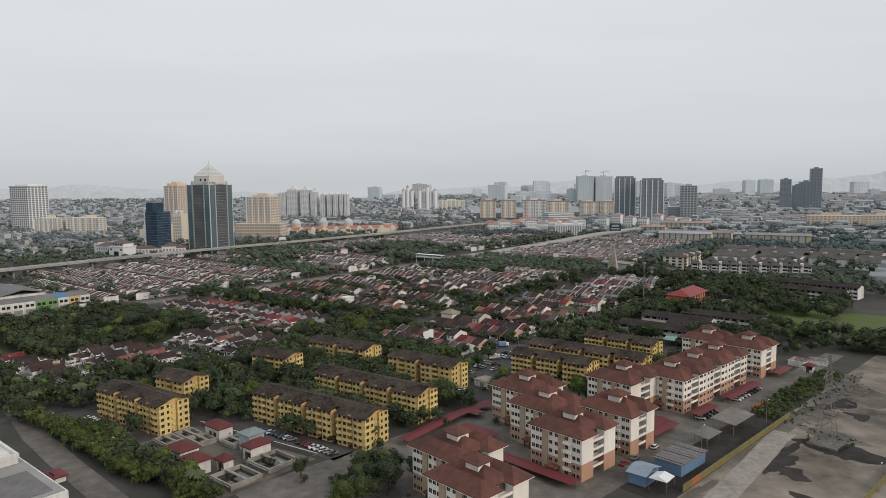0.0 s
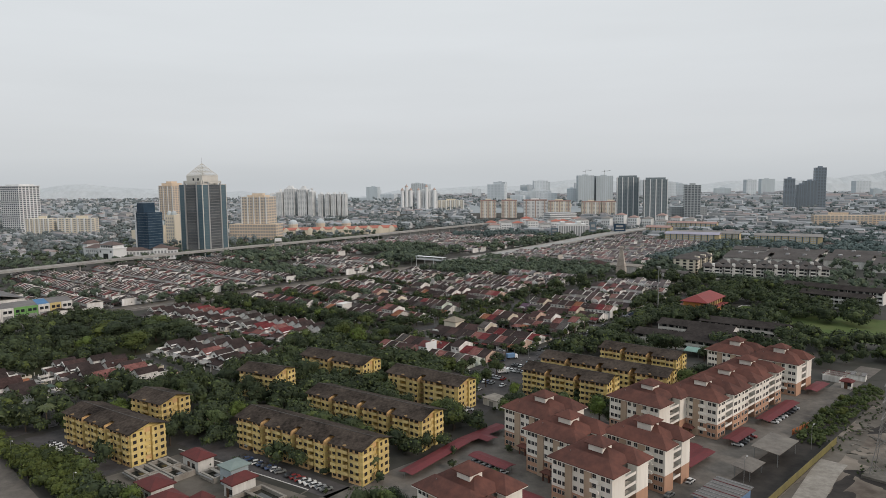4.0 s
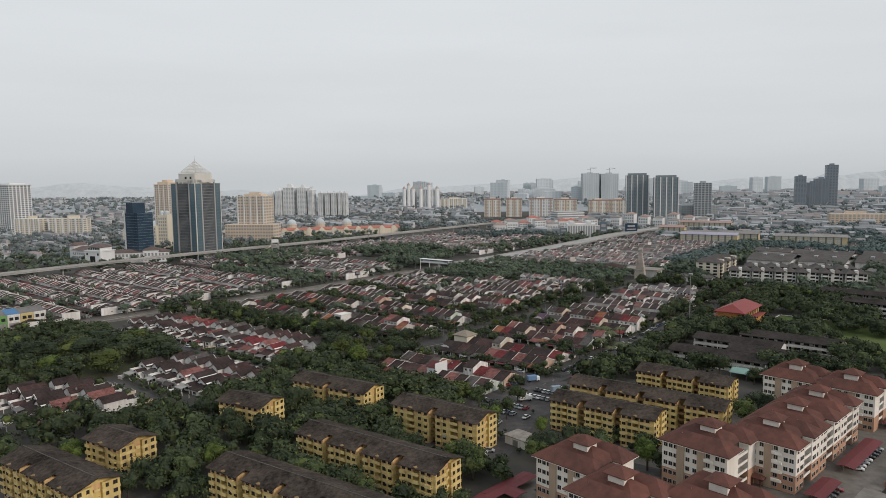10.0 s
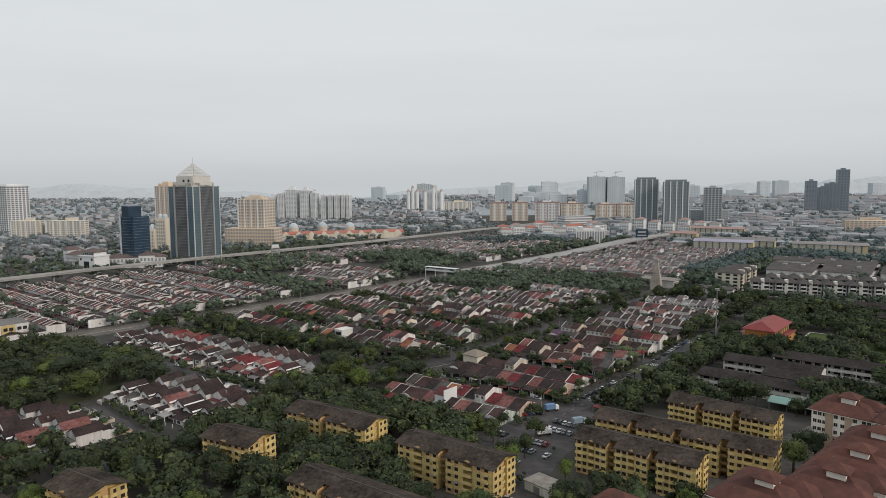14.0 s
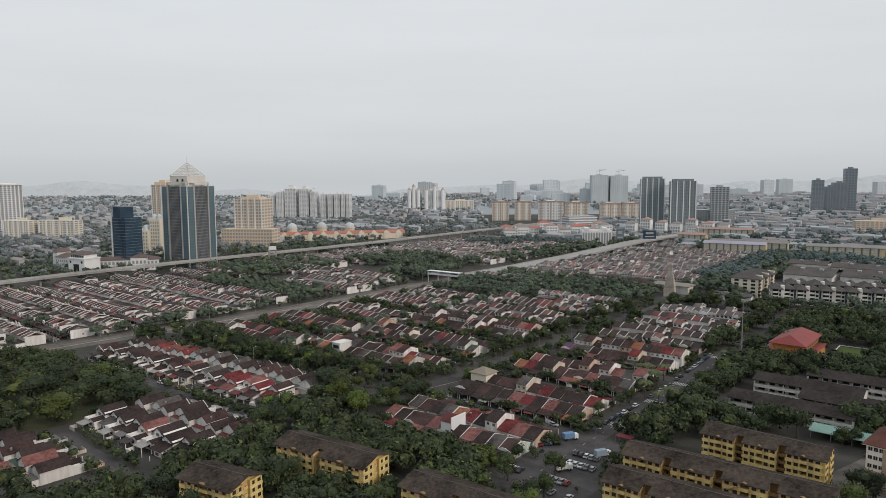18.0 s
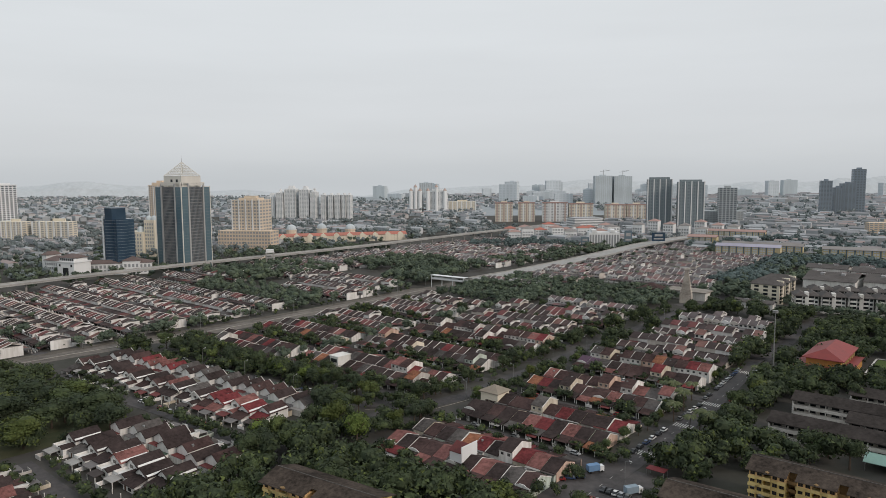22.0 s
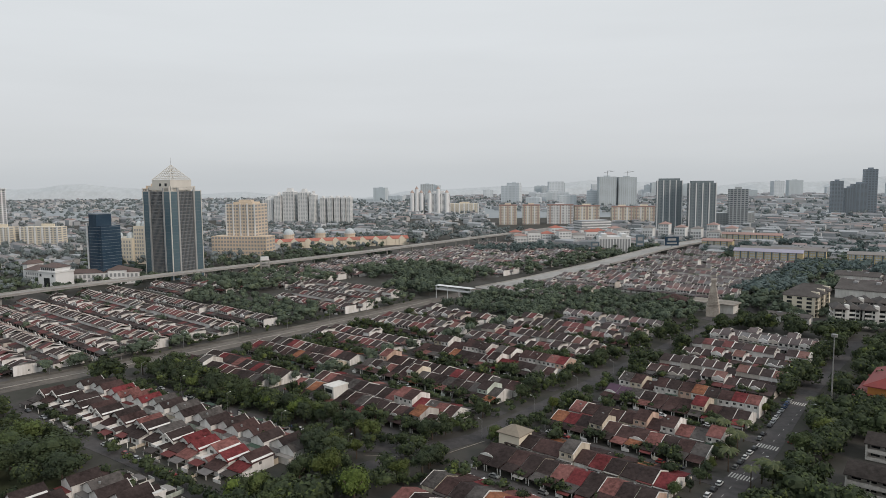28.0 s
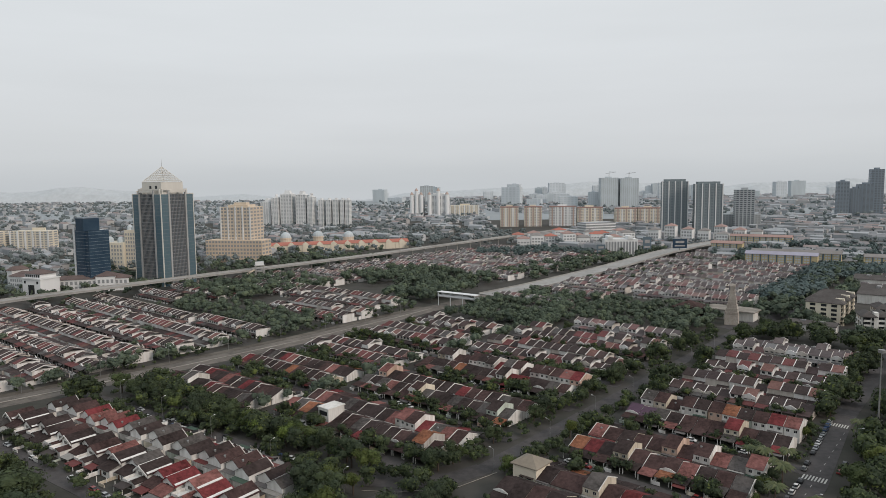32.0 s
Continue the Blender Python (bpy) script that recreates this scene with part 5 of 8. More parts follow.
woods("woods", scatter(44, -222.5, -215.6, 230, 425, 197) + scatter(40, -207.4, -201.5, 242, 425, 198) + scatter(20, -292.5, -287.5, 226, 340, 199) + scatter(24, -300, -226, 214, 222, 200), 2.4, 4.4, 38, M_LEAFJ, 130, "small verge trees and shrubs along the cross road")
woods("bank_shrubs", scatter(200, -75, -67.5, 196, 248, 99, ESTATE) + scatter(50, -73.5, -67.5, 186, 198, 100, ESTATE), 1.0, 2.6, 13, mat("bright_bank_leaves", ONE, (0.6, 0.62, 0.5), 0.3, 1.0, 0.8, palette=[(0.5, (0.075, 0.098, 0.030)), (0.5, (0.055, 0.078, 0.028))], by="island"), 70, "bright green scrub on the bank beside the lot")
woods("shrubs", scatter(70, -352, -226, 206, 224, 81) + scatter(70, -221, -215, 228, 425, 82) + scatter(50, -208, -203, 236, 425, 88) + scatter(40, -155, -152, 190, 340, 89) + scatter(120, -205, -90, 88, 184, 83) + scatter(30, -141, -130, 228, 330, 84) + scatter(14, -160, -151, 222, 229, 57) + scatter(12, -136, -130, 190, 226, 58) + scatter(60, -210, -140, 65, 69, 85) + scatter(16, -209, -203, 206, 222, 90)
      + scatter(60, -381, -374, 182, 395, 86) + scatter(34, -374, -371, 190, 390, 87), 1.4, 3.4, 10, M_LEAFJ, 50, "low shrubs and undergrowth under the trees")
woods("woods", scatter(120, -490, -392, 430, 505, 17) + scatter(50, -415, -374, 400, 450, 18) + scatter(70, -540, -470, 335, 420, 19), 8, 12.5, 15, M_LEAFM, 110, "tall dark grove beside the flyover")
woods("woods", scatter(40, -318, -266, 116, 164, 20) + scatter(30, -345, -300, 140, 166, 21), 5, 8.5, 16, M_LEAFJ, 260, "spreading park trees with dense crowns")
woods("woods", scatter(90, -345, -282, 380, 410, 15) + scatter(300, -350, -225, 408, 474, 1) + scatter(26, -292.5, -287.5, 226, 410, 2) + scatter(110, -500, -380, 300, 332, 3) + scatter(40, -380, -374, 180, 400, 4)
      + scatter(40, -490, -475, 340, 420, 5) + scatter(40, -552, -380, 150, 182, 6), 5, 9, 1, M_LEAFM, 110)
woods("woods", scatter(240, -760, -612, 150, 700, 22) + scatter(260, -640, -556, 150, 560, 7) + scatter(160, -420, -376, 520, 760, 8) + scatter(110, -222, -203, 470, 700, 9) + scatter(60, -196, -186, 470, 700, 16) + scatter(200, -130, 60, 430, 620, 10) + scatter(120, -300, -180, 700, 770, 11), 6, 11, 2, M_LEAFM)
woods("garden_plants", yards(130, -200, -157, (188.5, 221.5, 254.5, 287.5, 320.5, 353.5), 51) + yards(230, -278, -223, (260, 292, 324, 356), 52) + yards(110, -345, -298, (251.5, 283.5, 315.5), 53) + yards(90, -338, -236, (168, 206), 54) + yards(60, -262, -216, (131, 168), 55),
      2.2, 5.0, 8, M_LEAFJ, 60, "small garden trees and shrubs before the houses")
woods("woods", scatter(60, -552, -390, 450, 700, 12) + scatter(60, -348, -226, 470, 740, 13) + scatter(40, -545, -385, 186, 300, 14), 4, 7, 3, M_LEAFM)

# ---- the town beyond ----
def plain(name, c, rough=0.9, scale=0.06):
    return mat(name, c, tuple(k * 0.8 for k in c), scale, 0.8, rough, streak=True, coarse=0.3)


# several far colours are paled for distance haze, pale and mist most
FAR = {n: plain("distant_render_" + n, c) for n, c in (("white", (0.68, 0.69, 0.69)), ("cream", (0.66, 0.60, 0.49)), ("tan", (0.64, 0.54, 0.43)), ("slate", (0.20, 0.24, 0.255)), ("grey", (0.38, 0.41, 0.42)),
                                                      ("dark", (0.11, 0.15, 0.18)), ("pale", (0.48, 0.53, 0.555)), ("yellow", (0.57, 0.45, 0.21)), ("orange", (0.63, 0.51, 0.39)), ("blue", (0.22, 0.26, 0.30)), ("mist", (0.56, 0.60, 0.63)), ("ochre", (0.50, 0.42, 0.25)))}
# window tone lightened to give the low contrast of haze
M_FWIN = mat("hazed_distant_windows", (0.22, 0.235, 0.245), (0.28, 0.29, 0.295), 0.05, 1.0, 0.3)
M_BLUEG = mat("blue_curtain_glass", (0.022, 0.045, 0.075), (0.05, 0.085, 0.12), 0.05, 1.0, 0.12, spec=0.6)
M_TEALG = mat("teal_curtain_glass", (0.07, 0.115, 0.145), (0.10, 0.15, 0.17), 0.05, 1.0, 0.15, spec=0.6)
M_GREYW = mat("grey_window_band", (0.075, 0.09, 0.105), (0.115, 0.13, 0.145), 0.1, 1.0, 0.25)
M_STONE = plain("grey_stone_cladding", (0.20, 0.21, 0.215), 0.5)
M_BGLASS = mat("blue_grey_tower_glass", (0.13, 0.155, 0.175), (0.17, 0.195, 0.21), 0.05, 1.0, 0.25)
M_PIER = plain("grey_pier_stone", (0.36, 0.365, 0.36), 0.6)
M_PALE = plain("pale_cladding", (0.62, 0.60, 0.55), 0.7)
# far roof tones, paled and greyed for haze
M_FROOF = mat("distant_red_tile", (0.36, 0.235, 0.205), (0.28, 0.20, 0.18), 0.08, 1.0, 0.9)
M_FROOFG = mat("distant_grey_roof", (0.26, 0.25, 0.24), (0.18, 0.165, 0.155), 0.08, 1.0, 0.9)


def high_rise(x0, x1, y, depth, top, wall, floors, bays, label, turn=0.0, fill=0.55, steps=(), glass=M_FWIN, fins=0):
    """A tower or slab; steps: (inset, rise) of each roof setback."""
    x0, x1, y, depth, top = x0 * K, x1 * K, y * K, depth * K, top * K
    w = x1 - x0
    b = thing("high_rise", Matrix.Translation(((x0 + x1) / 2, y, 0)) @ Matrix.Rotation(radians(turn), 4, "Z"), label, "high-rise building")
    part("wall", Shape().box(-w / 2, 0, 0, w / 2, depth, top).mesh("high_rise_wall", wall), b)
    z, q = top, 0.0
    for inset, rise in steps or ((w * 0.22, 3.0),):
        q += inset * K
        rise *= K
        part("roof_storey", Shape().box(-w / 2 + q, q, z - 0.01, w / 2 - q, max(q + 2, depth - q), z + rise).mesh("roof_storey", wall), b)
        z += rise
    fh, bw = top / floors, w / bays
    side = max(2, int(depth / 8))
    s = Shape()
    for k in range(floors):
        z0 = k * fh + fh * (0.5 - fill / 2)
        for j in range(bays):
            xc = -w / 2 + (j + 0.5) * bw
            s.box(xc - bw * 0.32, -0.16, z0, xc + bw * 0.32, -0.04, z0 + fh * fill)
        for j in range(side):
            yc = (j + 0.5) * depth / side
            for sx in (-1, 1):
                s.box(sx * (w / 2 + 0.1) - 0.06, yc - depth / side * 0.32, z0, sx * (w / 2 + 0.1) + 0.06, yc + depth / side * 0.32, z0 + fh * fill)
    tagged(part("window_grid", s.mesh("window_grid", glass), b), kind="stuff")
    fw = max(0.3, w * 0.02)
    for j in range(fins):
        x = -w / 2 + 0.3 + j * (w - 0.6) / max(1, fins - 1)
        part("fin", Shape().box(x - fw, -0.9, 0, x + fw, -0.02, top + 0.8).mesh("fin", FAR["white"]), b)
    return b


# office tower with a glazed pyramid
M_SIGN = mat("red_sign_paint", (0.34, 0.05, 0.06), None, 0.3, 0.3, 0.6)


def office_tower(cx, cy, size, top, turn):
    t = thing("office_tower", Matrix.Translation((cx, cy, 0)) @ Matrix.Rotation(radians(turn), 4, "Z"), "tall dark glass and stone office tower with a pyramid top", "office tower")
    h = size / 2
    part("core", Shape().box(-h + 0.4, -h + 0.4, 0, h - 0.4, h - 0.4, top - 1).mesh("tower_core", M_GREYW), t, None, "dark glazed body")
    floors = 26
    fh = top / floors
    for r in range(4):
        m = Matrix.Rotation(math.pi / 2 * r, 4, "Z")
        s = Shape()
        for k in range(1, floors):
            s.box(-h * 0.47, -h - 0.1, k * fh - 0.5, h * 0.47, -h + 0.4, k * fh + 0.4)
        tagged(part("spandrel", s.mesh("tower_spandrels", M_STONE), t, m, "grey stone spandrel bands"), kind="stuff")
        s = Shape()
        for j in range(-5, 6):
            s.box(h * 0.088 * j - 0.16, -h - 0.3, 2, h * 0.088 * j + 0.16, -h + 0.4, top - 1)
        tagged(part("mullion", s.mesh("tower_mullions", M_STONE), t, m), kind="stuff")
        for x in (-0.52, 0.52):
            part("pier", Shape().box(h * x - 0.95, -h - 0.9, 0, h * x + 0.95, -h + 0.4, top + 3.4).mesh("tower_pier", M_PIER), t, m, "grey stone pier")
        for sg in (-1, 1):
            a, b = sorted((sg * (h * 0.52 + 0.97), sg * (h - 0.35)))
            part("corner_glass", Shape().box(a, -h - 0.45, 0, b, -h + 0.38, top - 0.6).mesh("corner_glass", M_TEALG), t, m, "teal curtain glass beside the corner")
            part("corner_band", Shape().box(a, -h - 0.55, top - 0.58, b, -h + 0.38, top).mesh("corner_band", M_PALE), t, m)
            s = Shape()
            for k in range(1, floors):
                s.box(a, -h - 0.5, k * fh - 0.12, b, -h - 0.46, k * fh + 0.12)
            tagged(part("glazing_bar", s.mesh("corner_bars", M_BGLASS), t, m), kind="stuff")
        part("corner_mullion", Shape().box(h - 0.3, -h - 0.6, 0, h + 0.6, -h + 0.3, top + 0.2).mesh("corner_mullion", M_PALE), t, m, "white corner mullion")
        part("portal_beam", Shape().box(-h * 0.52 + 0.97, -h - 0.9, top + 1.2, h * 0.52 - 0.97, -h + 0.6, top + 3.4).mesh("portal_beam", M_PALE), t, m, "cream portal beam above the shaft")
        part("attic_beam", Shape().box(-h * 0.78, -h * 0.86, top + 3.6, h * 0.78, -h * 0.80, top + 5.0).mesh("attic_beam", M_PALE), t, m)
        for x in (-0.74, -0.25, 0.25, 0.74):
            part("attic_post", Shape().box(h * x - 0.7, -h * 0.86, top - 0.5, h * x + 0.7, -h * 0.80, top + 3.6).mesh("attic_post", M_PALE), t, m)
    part("roof_slab", Shape().box(-h * 0.9, -h * 0.9, top - 1.0, h * 0.9, h * 0.9, top - 0.5).mesh("tower_roof", M_STONE), t)
    q = h * 0.68
    part("attic", Shape().box(-q, -q, top - 0.5, q, q, top + 12.0).mesh("tower_attic", M_PALE), t, None, "cream set-back attic storeys")
    part("attic_glazing", Shape().box(-q - 0.15, -q * 0.8, top + 5.6, -q - 0.01, q * 0.8, top + 9.0).mesh("attic_glazing", M_WIN), t)
    for x in (-0.1, 0.5):
        part("attic_window", Shape().box(q * x - 1.6, -q - 0.15, top + 4.4, q * x + 1.6, -q - 0.01, top + 8.2).mesh("attic_window", M_WIN), t)
    for k in range(6):
        part("sign_bar", Shape().box(-q - 0.4, -q * 0.72 + k * q * 0.24, top + 9.6, -q - 0.02, -q * 0.72 + k * q * 0.24 + q * 0.16, top + 12.0).mesh("sign_bar", M_SIGN), t, None, "red sign block")
    z0, z1, p = top + 12.0, top + 28.5, q
    s = Shape()
    for r in range(4):
        m = Matrix.Rotation(math.pi / 2 * r, 3, "Z")
        for j in range(13):
            x = -p + 2 * p * j / 12
            f = 1 - abs(x) / p
            s.beam(m @ Vector((x, -p, z0)), m @ Vector((x, -p * (1 - f), z0 + (z1 - z0) * f)), 0.2)
        for k in range(0, 9):
            w = 1 - k / 9
            s.beam(m @ Vector((-p * w, -p * w, z0 + (z1 - z0) * k / 9)), m @ Vector((p * w, -p * w, z0 + (z1 - z0) * k / 9)), 0.2)
        s.beam(m @ Vector((-p, -p, z0)), m @ Vector((0, 0, z1)), 0.35)
    tagged(part("lattice", s.mesh("pyramid_lattice", M_PALE), t, None, "open white lattice pyramid"), kind="stuff")
    part("mast", Shape().cyl(0, 0, z1 - 0.3, z1 + 8, 0.22, 0.06, 6).mesh("tower_mast", M_METAL), t)
    return t


office_tower(-328, 957, 42, 96.5, -27)

# blue office block: a lower body, a taller core, and a white wing of curved balconies
b = thing("office_block", Matrix.Translation((-388, 918, 0)) @ Matrix.Rotation(radians(-30), 4, "Z"), "dark blue glass office block with white banded side", "office tower")
part("body", Shape().box(-10, -10, 0, 13, 12, 61).mesh("blue_body", M_BLUEG), b)
part("core", Shape().box(-6, -11, 0, 7, 6, 73).mesh("blue_core", M_BLUEG), b, None, "taller dark blue glazed core")
part("roof_frame", Shape().box(-6.3, -11.3, 73, 7.3, 6.3, 74).mesh("blue_roof_frame", FAR["blue"]), b)
part("side_wall", Shape().box(-12.4, -10.6, 0, -10.02, 12, 64).mesh("blue_side_wall", FAR["white"]), b, None, "white side wall")
for k in range(18):
    z = 2.6 + k * 3.35
    s = Shape()
    n = 8
    arc = [(-12.4 - 9.5 * math.sin(math.pi * i / n), -9 + 20 * i / n) for i in range(n + 1)]
    s.solid([(x, y, q) for q in (z, z + 1.25) for x, y in arc], [tuple(range(n, -1, -1)), tuple(range(n + 1, 2 * n + 2))] + [(i, i + 1, n + 2 + i, n + 1 + i) for i in range(n)])
    part("balcony_band", s.mesh("white_band", FAR["white"]), b)
    part("floor_line", Shape().box(-10.1, -11.2, z, 13.1, -11.02, z + 0.2).box(13.02, -10, z, 13.1, 12, z + 0.2).mesh("floor_line", FAR["blue"]), b)
s = Shape()
arc = [(-12.4 - 8.6 * math.sin(math.pi * i / 8), -8.2 + 18.4 * i / 8) for i in range(9)]
s.solid([(x, y, q) for q in (0, 61) for x, y in arc], [tuple(range(9, 18))] + [(i, i + 1, 10 + i, 9 + i) for i in range(8)])
part("wing_glass", s.mesh("wing_glass", M_GREYW), b, None, "dark glazed wing behind the balconies")

# white civic building with a tall dark portal, and the colonnaded block beside it
M_CROOF = mat("mauve_brown_tile", (0.16, 0.115, 0.105), (0.11, 0.085, 0.08), 0.12, 1.0, 0.9)
c = thing("civic_building", Matrix.Translation((-423, 872, 0)) @ Matrix.Rotation(radians(-24), 4, "Z"), "white civic building with a tall dark portal", "office building")
part("portal_block", Shape().box(-13, 0, 0, 13, 20, 17).box(-13.8, -0.8, 17, 13.8, 20.8, 18.2).box(-11, 1.6, 18.2, 11, 18, 22).mesh("portal_block", FAR["white"]), c)
part("portal_roof", Shape().hip(-12.4, 0.4, 12.4, 19.4, 22.2, 26).mesh("portal_roof", M_CROOF), c, None, "mauve-brown hipped roof")
part("portal", Shape().box(-4.2, -0.3, 0, 4.2, -0.02, 11.5).mesh("portal", M_WIN), c)
for k in range(7):
    part("window", Shape().box(-9.6 + k * 3.0, 1.3, 18.9, -7.9 + k * 3.0, 1.58, 21.2).mesh("civic_window", M_WIN), c)
for x in (-9, 9):
    part("window", Shape().box(x - 1.2, -0.25, 12.6, x + 1.2, -0.02, 15.2).mesh("civic_side_window", M_WIN), c)
part("wing", Shape().box(-52, 13, 0, -13.02, 30, 15).box(-52.6, 12.4, 15, -13.02, 30.6, 16).mesh("civic_wing", FAR["white"]), c)
part("wing_roof", Shape().hip(-53, 12, -12, 31, 16.2, 21).mesh("civic_wing_roof", M_CROOF), c)
part("corner_block", Shape().box(-60, 16, 0, -52.62, 34, 21).mesh("civic_corner", FAR["white"]), c)
part("corner_roof", Shape().hip(-61, 15, -51.7, 35, 21.2, 25).mesh("civic_corner_roof", M_CROOF), c)
g = Shape()
for k in range(3):
    for j in range(11):
        g.box(-50.6 + j * 3.4, 12.75, 2 + k * 4.4, -48.6 + j * 3.4, 12.98, 4.6 + k * 4.4)
tagged(part("glazing", g.mesh("wing_glazing", M_FWIN), c), kind="stuff")
c = thing("colonnade_building", Matrix.Translation((-383, 902, 0)) @ Matrix.Rotation(radians(14), 4, "Z"), "long low white building with rows of windows", "office building")
part("wall", Shape().box(-36, 0, 0, 36, 16, 12.5).box(6, -2, 0, 24, 16, 15).mesh("colonnade_wall", FAR["white"]), c)
part("roof", Shape().hip(-37, -1, 37, 17, 12.7, 16).mesh("colonnade_roof", M_CROOF), c, None, "mauve-brown tiled roof")
part("pavilion_roof", Shape().hip(5, -3, 25, 17, 15.2, 19.5).mesh("colonnade_pavilion_roof", M_CROOF), c)
for k in range(2):
    for j in range(17):
        if not 9 < j < 14:
            part("window", Shape().box(-34.4 + j * 4.15, -0.22, 2 + k * 5.2, -32.0 + j * 4.15, -0.02, 5.4 + k * 5.2).mesh("colonnade_window", M_FWIN), c)
    for j in range(4):
        part("window", Shape().box(8 + j * 4, -2.22, 2.4 + k * 5.6, 10.2 + j * 4, -2.02, 6 + k * 5.6).mesh("pavilion_window", M_FWIN), c)

# domed palace hotel behind the tower: cream blocks with small green-gold domes
c = thing("domed_palace", Matrix.Translation((-452, 1085, 0)) @ Matrix.Rotation(radians(-12), 4, "Z"), "ornate cream hotel block with small pale domes", "hotel")
part("wall", Shape().box(-26, 0, 0, 18, 30, 34).box(18.02, 4, 0, 34, 26, 50).box(-42, 3, 0, -26.02, 26, 26).mesh("palace_wall", FAR["cream"]), c)
for x, y, z, r in ((-34, 12, 26, 6.5), (-20, 8, 34, 4.5), (-6, 8, 34, 4.5), (10, 8, 34, 4.5), (22, 10, 50, 3.6), (30, 10, 50, 3.6)):
    s = Shape().cyl(x, y, z, z + 2, r, r, 12)
    for k in range(5):
        a0, a1 = math.pi / 2 * k / 5, math.pi / 2 * (k + 1) / 5
        s.cyl(x, y, z + 2 + r * 1.2 * math.sin(a0), z + 2 + r * 1.2 * math.sin(a1), r * math.cos(a0), max(0.05, r * math.cos(a1)), 12)
    part("dome", s.mesh("palace_dome", FAR["pale"]), c, None, "pale green-grey dome")
g = Shape()
for k in range(6):
    for j in range(10):
        g.box(-24 + j * 4.2, -0.2, 3 + k * 5, -22 + j * 4.2, -0.02, 6 + k * 5)
for k in range(9):
    for j in range(4):
        g.box(19.4 + j * 3.6, 3.8, 3 + k * 5, 21.4 + j * 3.6, 3.98, 6 + k * 5)
tagged(part("glazing", g.mesh("palace_glazing", M_FWIN), c), kind="stuff")

# stripe brown, its saturation lowered for haze
M_STRIPE = plain("brown_wall_stripe", (0.42, 0.33, 0.29))
# skyline, from the left of the town to the right
high_rise(-642, -606, 1000, 34, 66, FAR["white"], 24, 9, "tall white apartment tower with grid of windows", -20, glass=M_GREYW, fill=0.62, steps=((-1, 1.0), (6, 2)))
for x0, x1 in ((-548, -514), (-505, -458)):
    high_rise(x0, x1, 905, 16, 23.5, FAR["cream"], 9, 9, "cream mid-rise apartment slab", -8, fins=6)
high_rise(-474, -446, 1150, 30, 64, FAR["orange"], 22, 7, "orange-cream residential tower with a stepped crown", -20, steps=((-0.6, 1.0), (4, 4), (5, 3)), fins=4)
high_rise(-231, -200, 792, 24, 51, FAR["tan"], 16, 9, "cream hotel tower with stepped roof", -14, steps=((5, 2), (4, 2)), fins=5)
high_rise(-243, -187, 782, 20, 20.5, FAR["orange"], 6, 18, "pale orange hotel podium with arched windows", -10)
for x0, x1, t in ((-333, -316, 43), (-313.5, -302, 50), (-299, -279, 56), (-272, -255, 55), (-252, -243, 51)):
    high_rise(x0, x1, 1292 + (x0 % 7) * 4, 20, t, FAR["white"], 24, 4, "white high-rise apartment tower", -10, fins=3, glass=FAR["grey"], steps=((2, 1.5), (3, 3), (1, 2)))
for x0, x1 in ((-234, -226), (-221, -213), (-210, -200.5), (-197.5, -191), (-189, -182)):
    high_rise(x0, x1, 1296, 14, 46, FAR["white"], 22, 2, "slim white apartment tower", -10, fins=2, glass=FAR["grey"])
for x0, x1, t in ((-98, -70, 45), (-60, -14, 45)):
    high_rise(x0, x1, 1632, 30, t, FAR["white"], 18, 6, "cream towers with domed corner turrets", -6, steps=((5, 3), (6, 3)), fins=3)
    for k, xx in enumerate((x0 + 4, (x0 + x1) / 2, x1 - 4)):
        top = 62 if k == 1 else 54
        single("turret_dome", Shape().cyl(0, 0, 0, top - 6, 4, 4, 10).cyl(0, 0, top - 6, top, 4.5, 0.6, 10, 1).mesh("turret_dome", FAR["white"], M_STRIPE), Matrix.Scale(K, 4) @ Matrix.Translation((xx, 1630, 0)), "cream corner turret with a pointed cap", "turret")
high_rise(-11.5, 52, 1653, 26, 23, FAR["cream"], 10, 14, "cream apartment slab behind trees", -4, fins=7)
high_rise(-116, -69, 2600, 40, 64, FAR["pale"], 22, 6, "tall grey-green tower in haze-paled paint")
for x0, x1, t, c in ((69, 98, 32, "cream"), (108, 136, 32, "cream"), (149, 191, 32, "white"), (194, 234, 30, "cream"), (256, 290, 28, "cream"), (292, 327, 28, "cream")):
    h = high_rise(x0, x1, 1258, 20, t, FAR[c], 12, 9, "cream slab block with red-brown stripes and roof edge", -5)
    for j in range(5):
        x = (x1 - x0) * K * ((j + 0.5) / 5 - 0.5)
        part("stripe", Shape().box(x - 1.6, -0.45, 0, x + 1.6, -0.2, t * K - 1.7).mesh("slab_stripe", M_STRIPE if j % 2 == 0 else FAR["white"]), h)
    part("roof_edge", Shape().box(-(x1 - x0) * K / 2 - 0.5, -0.6, t * K - 1.6, (x1 - x0) * K / 2 + 0.5, 14, t * K + 1.2).mesh("roof_edge", M_FROOF), h, None, "red-brown parapet")
for x0, x1, t in ((392, 437.5, 82), (444, 492, 80.5)):
    h = high_rise(x0, x1, 1973, 40, t, FAR["pale"], 28, 9, "grey tower under construction", -4, glass=FAR["grey"])
    z = t * K
    part("crane", Shape().beam((0, 14, z), (0, 14, z + 24), 0.8).beam((-14, 14, z + 16), (26, 14, z + 22), 0.6).beam((0, 14, z + 24), (24, 14, z + 22), 0.3).mesh("tower_crane", M_METAL), h, None, "thin tower crane")
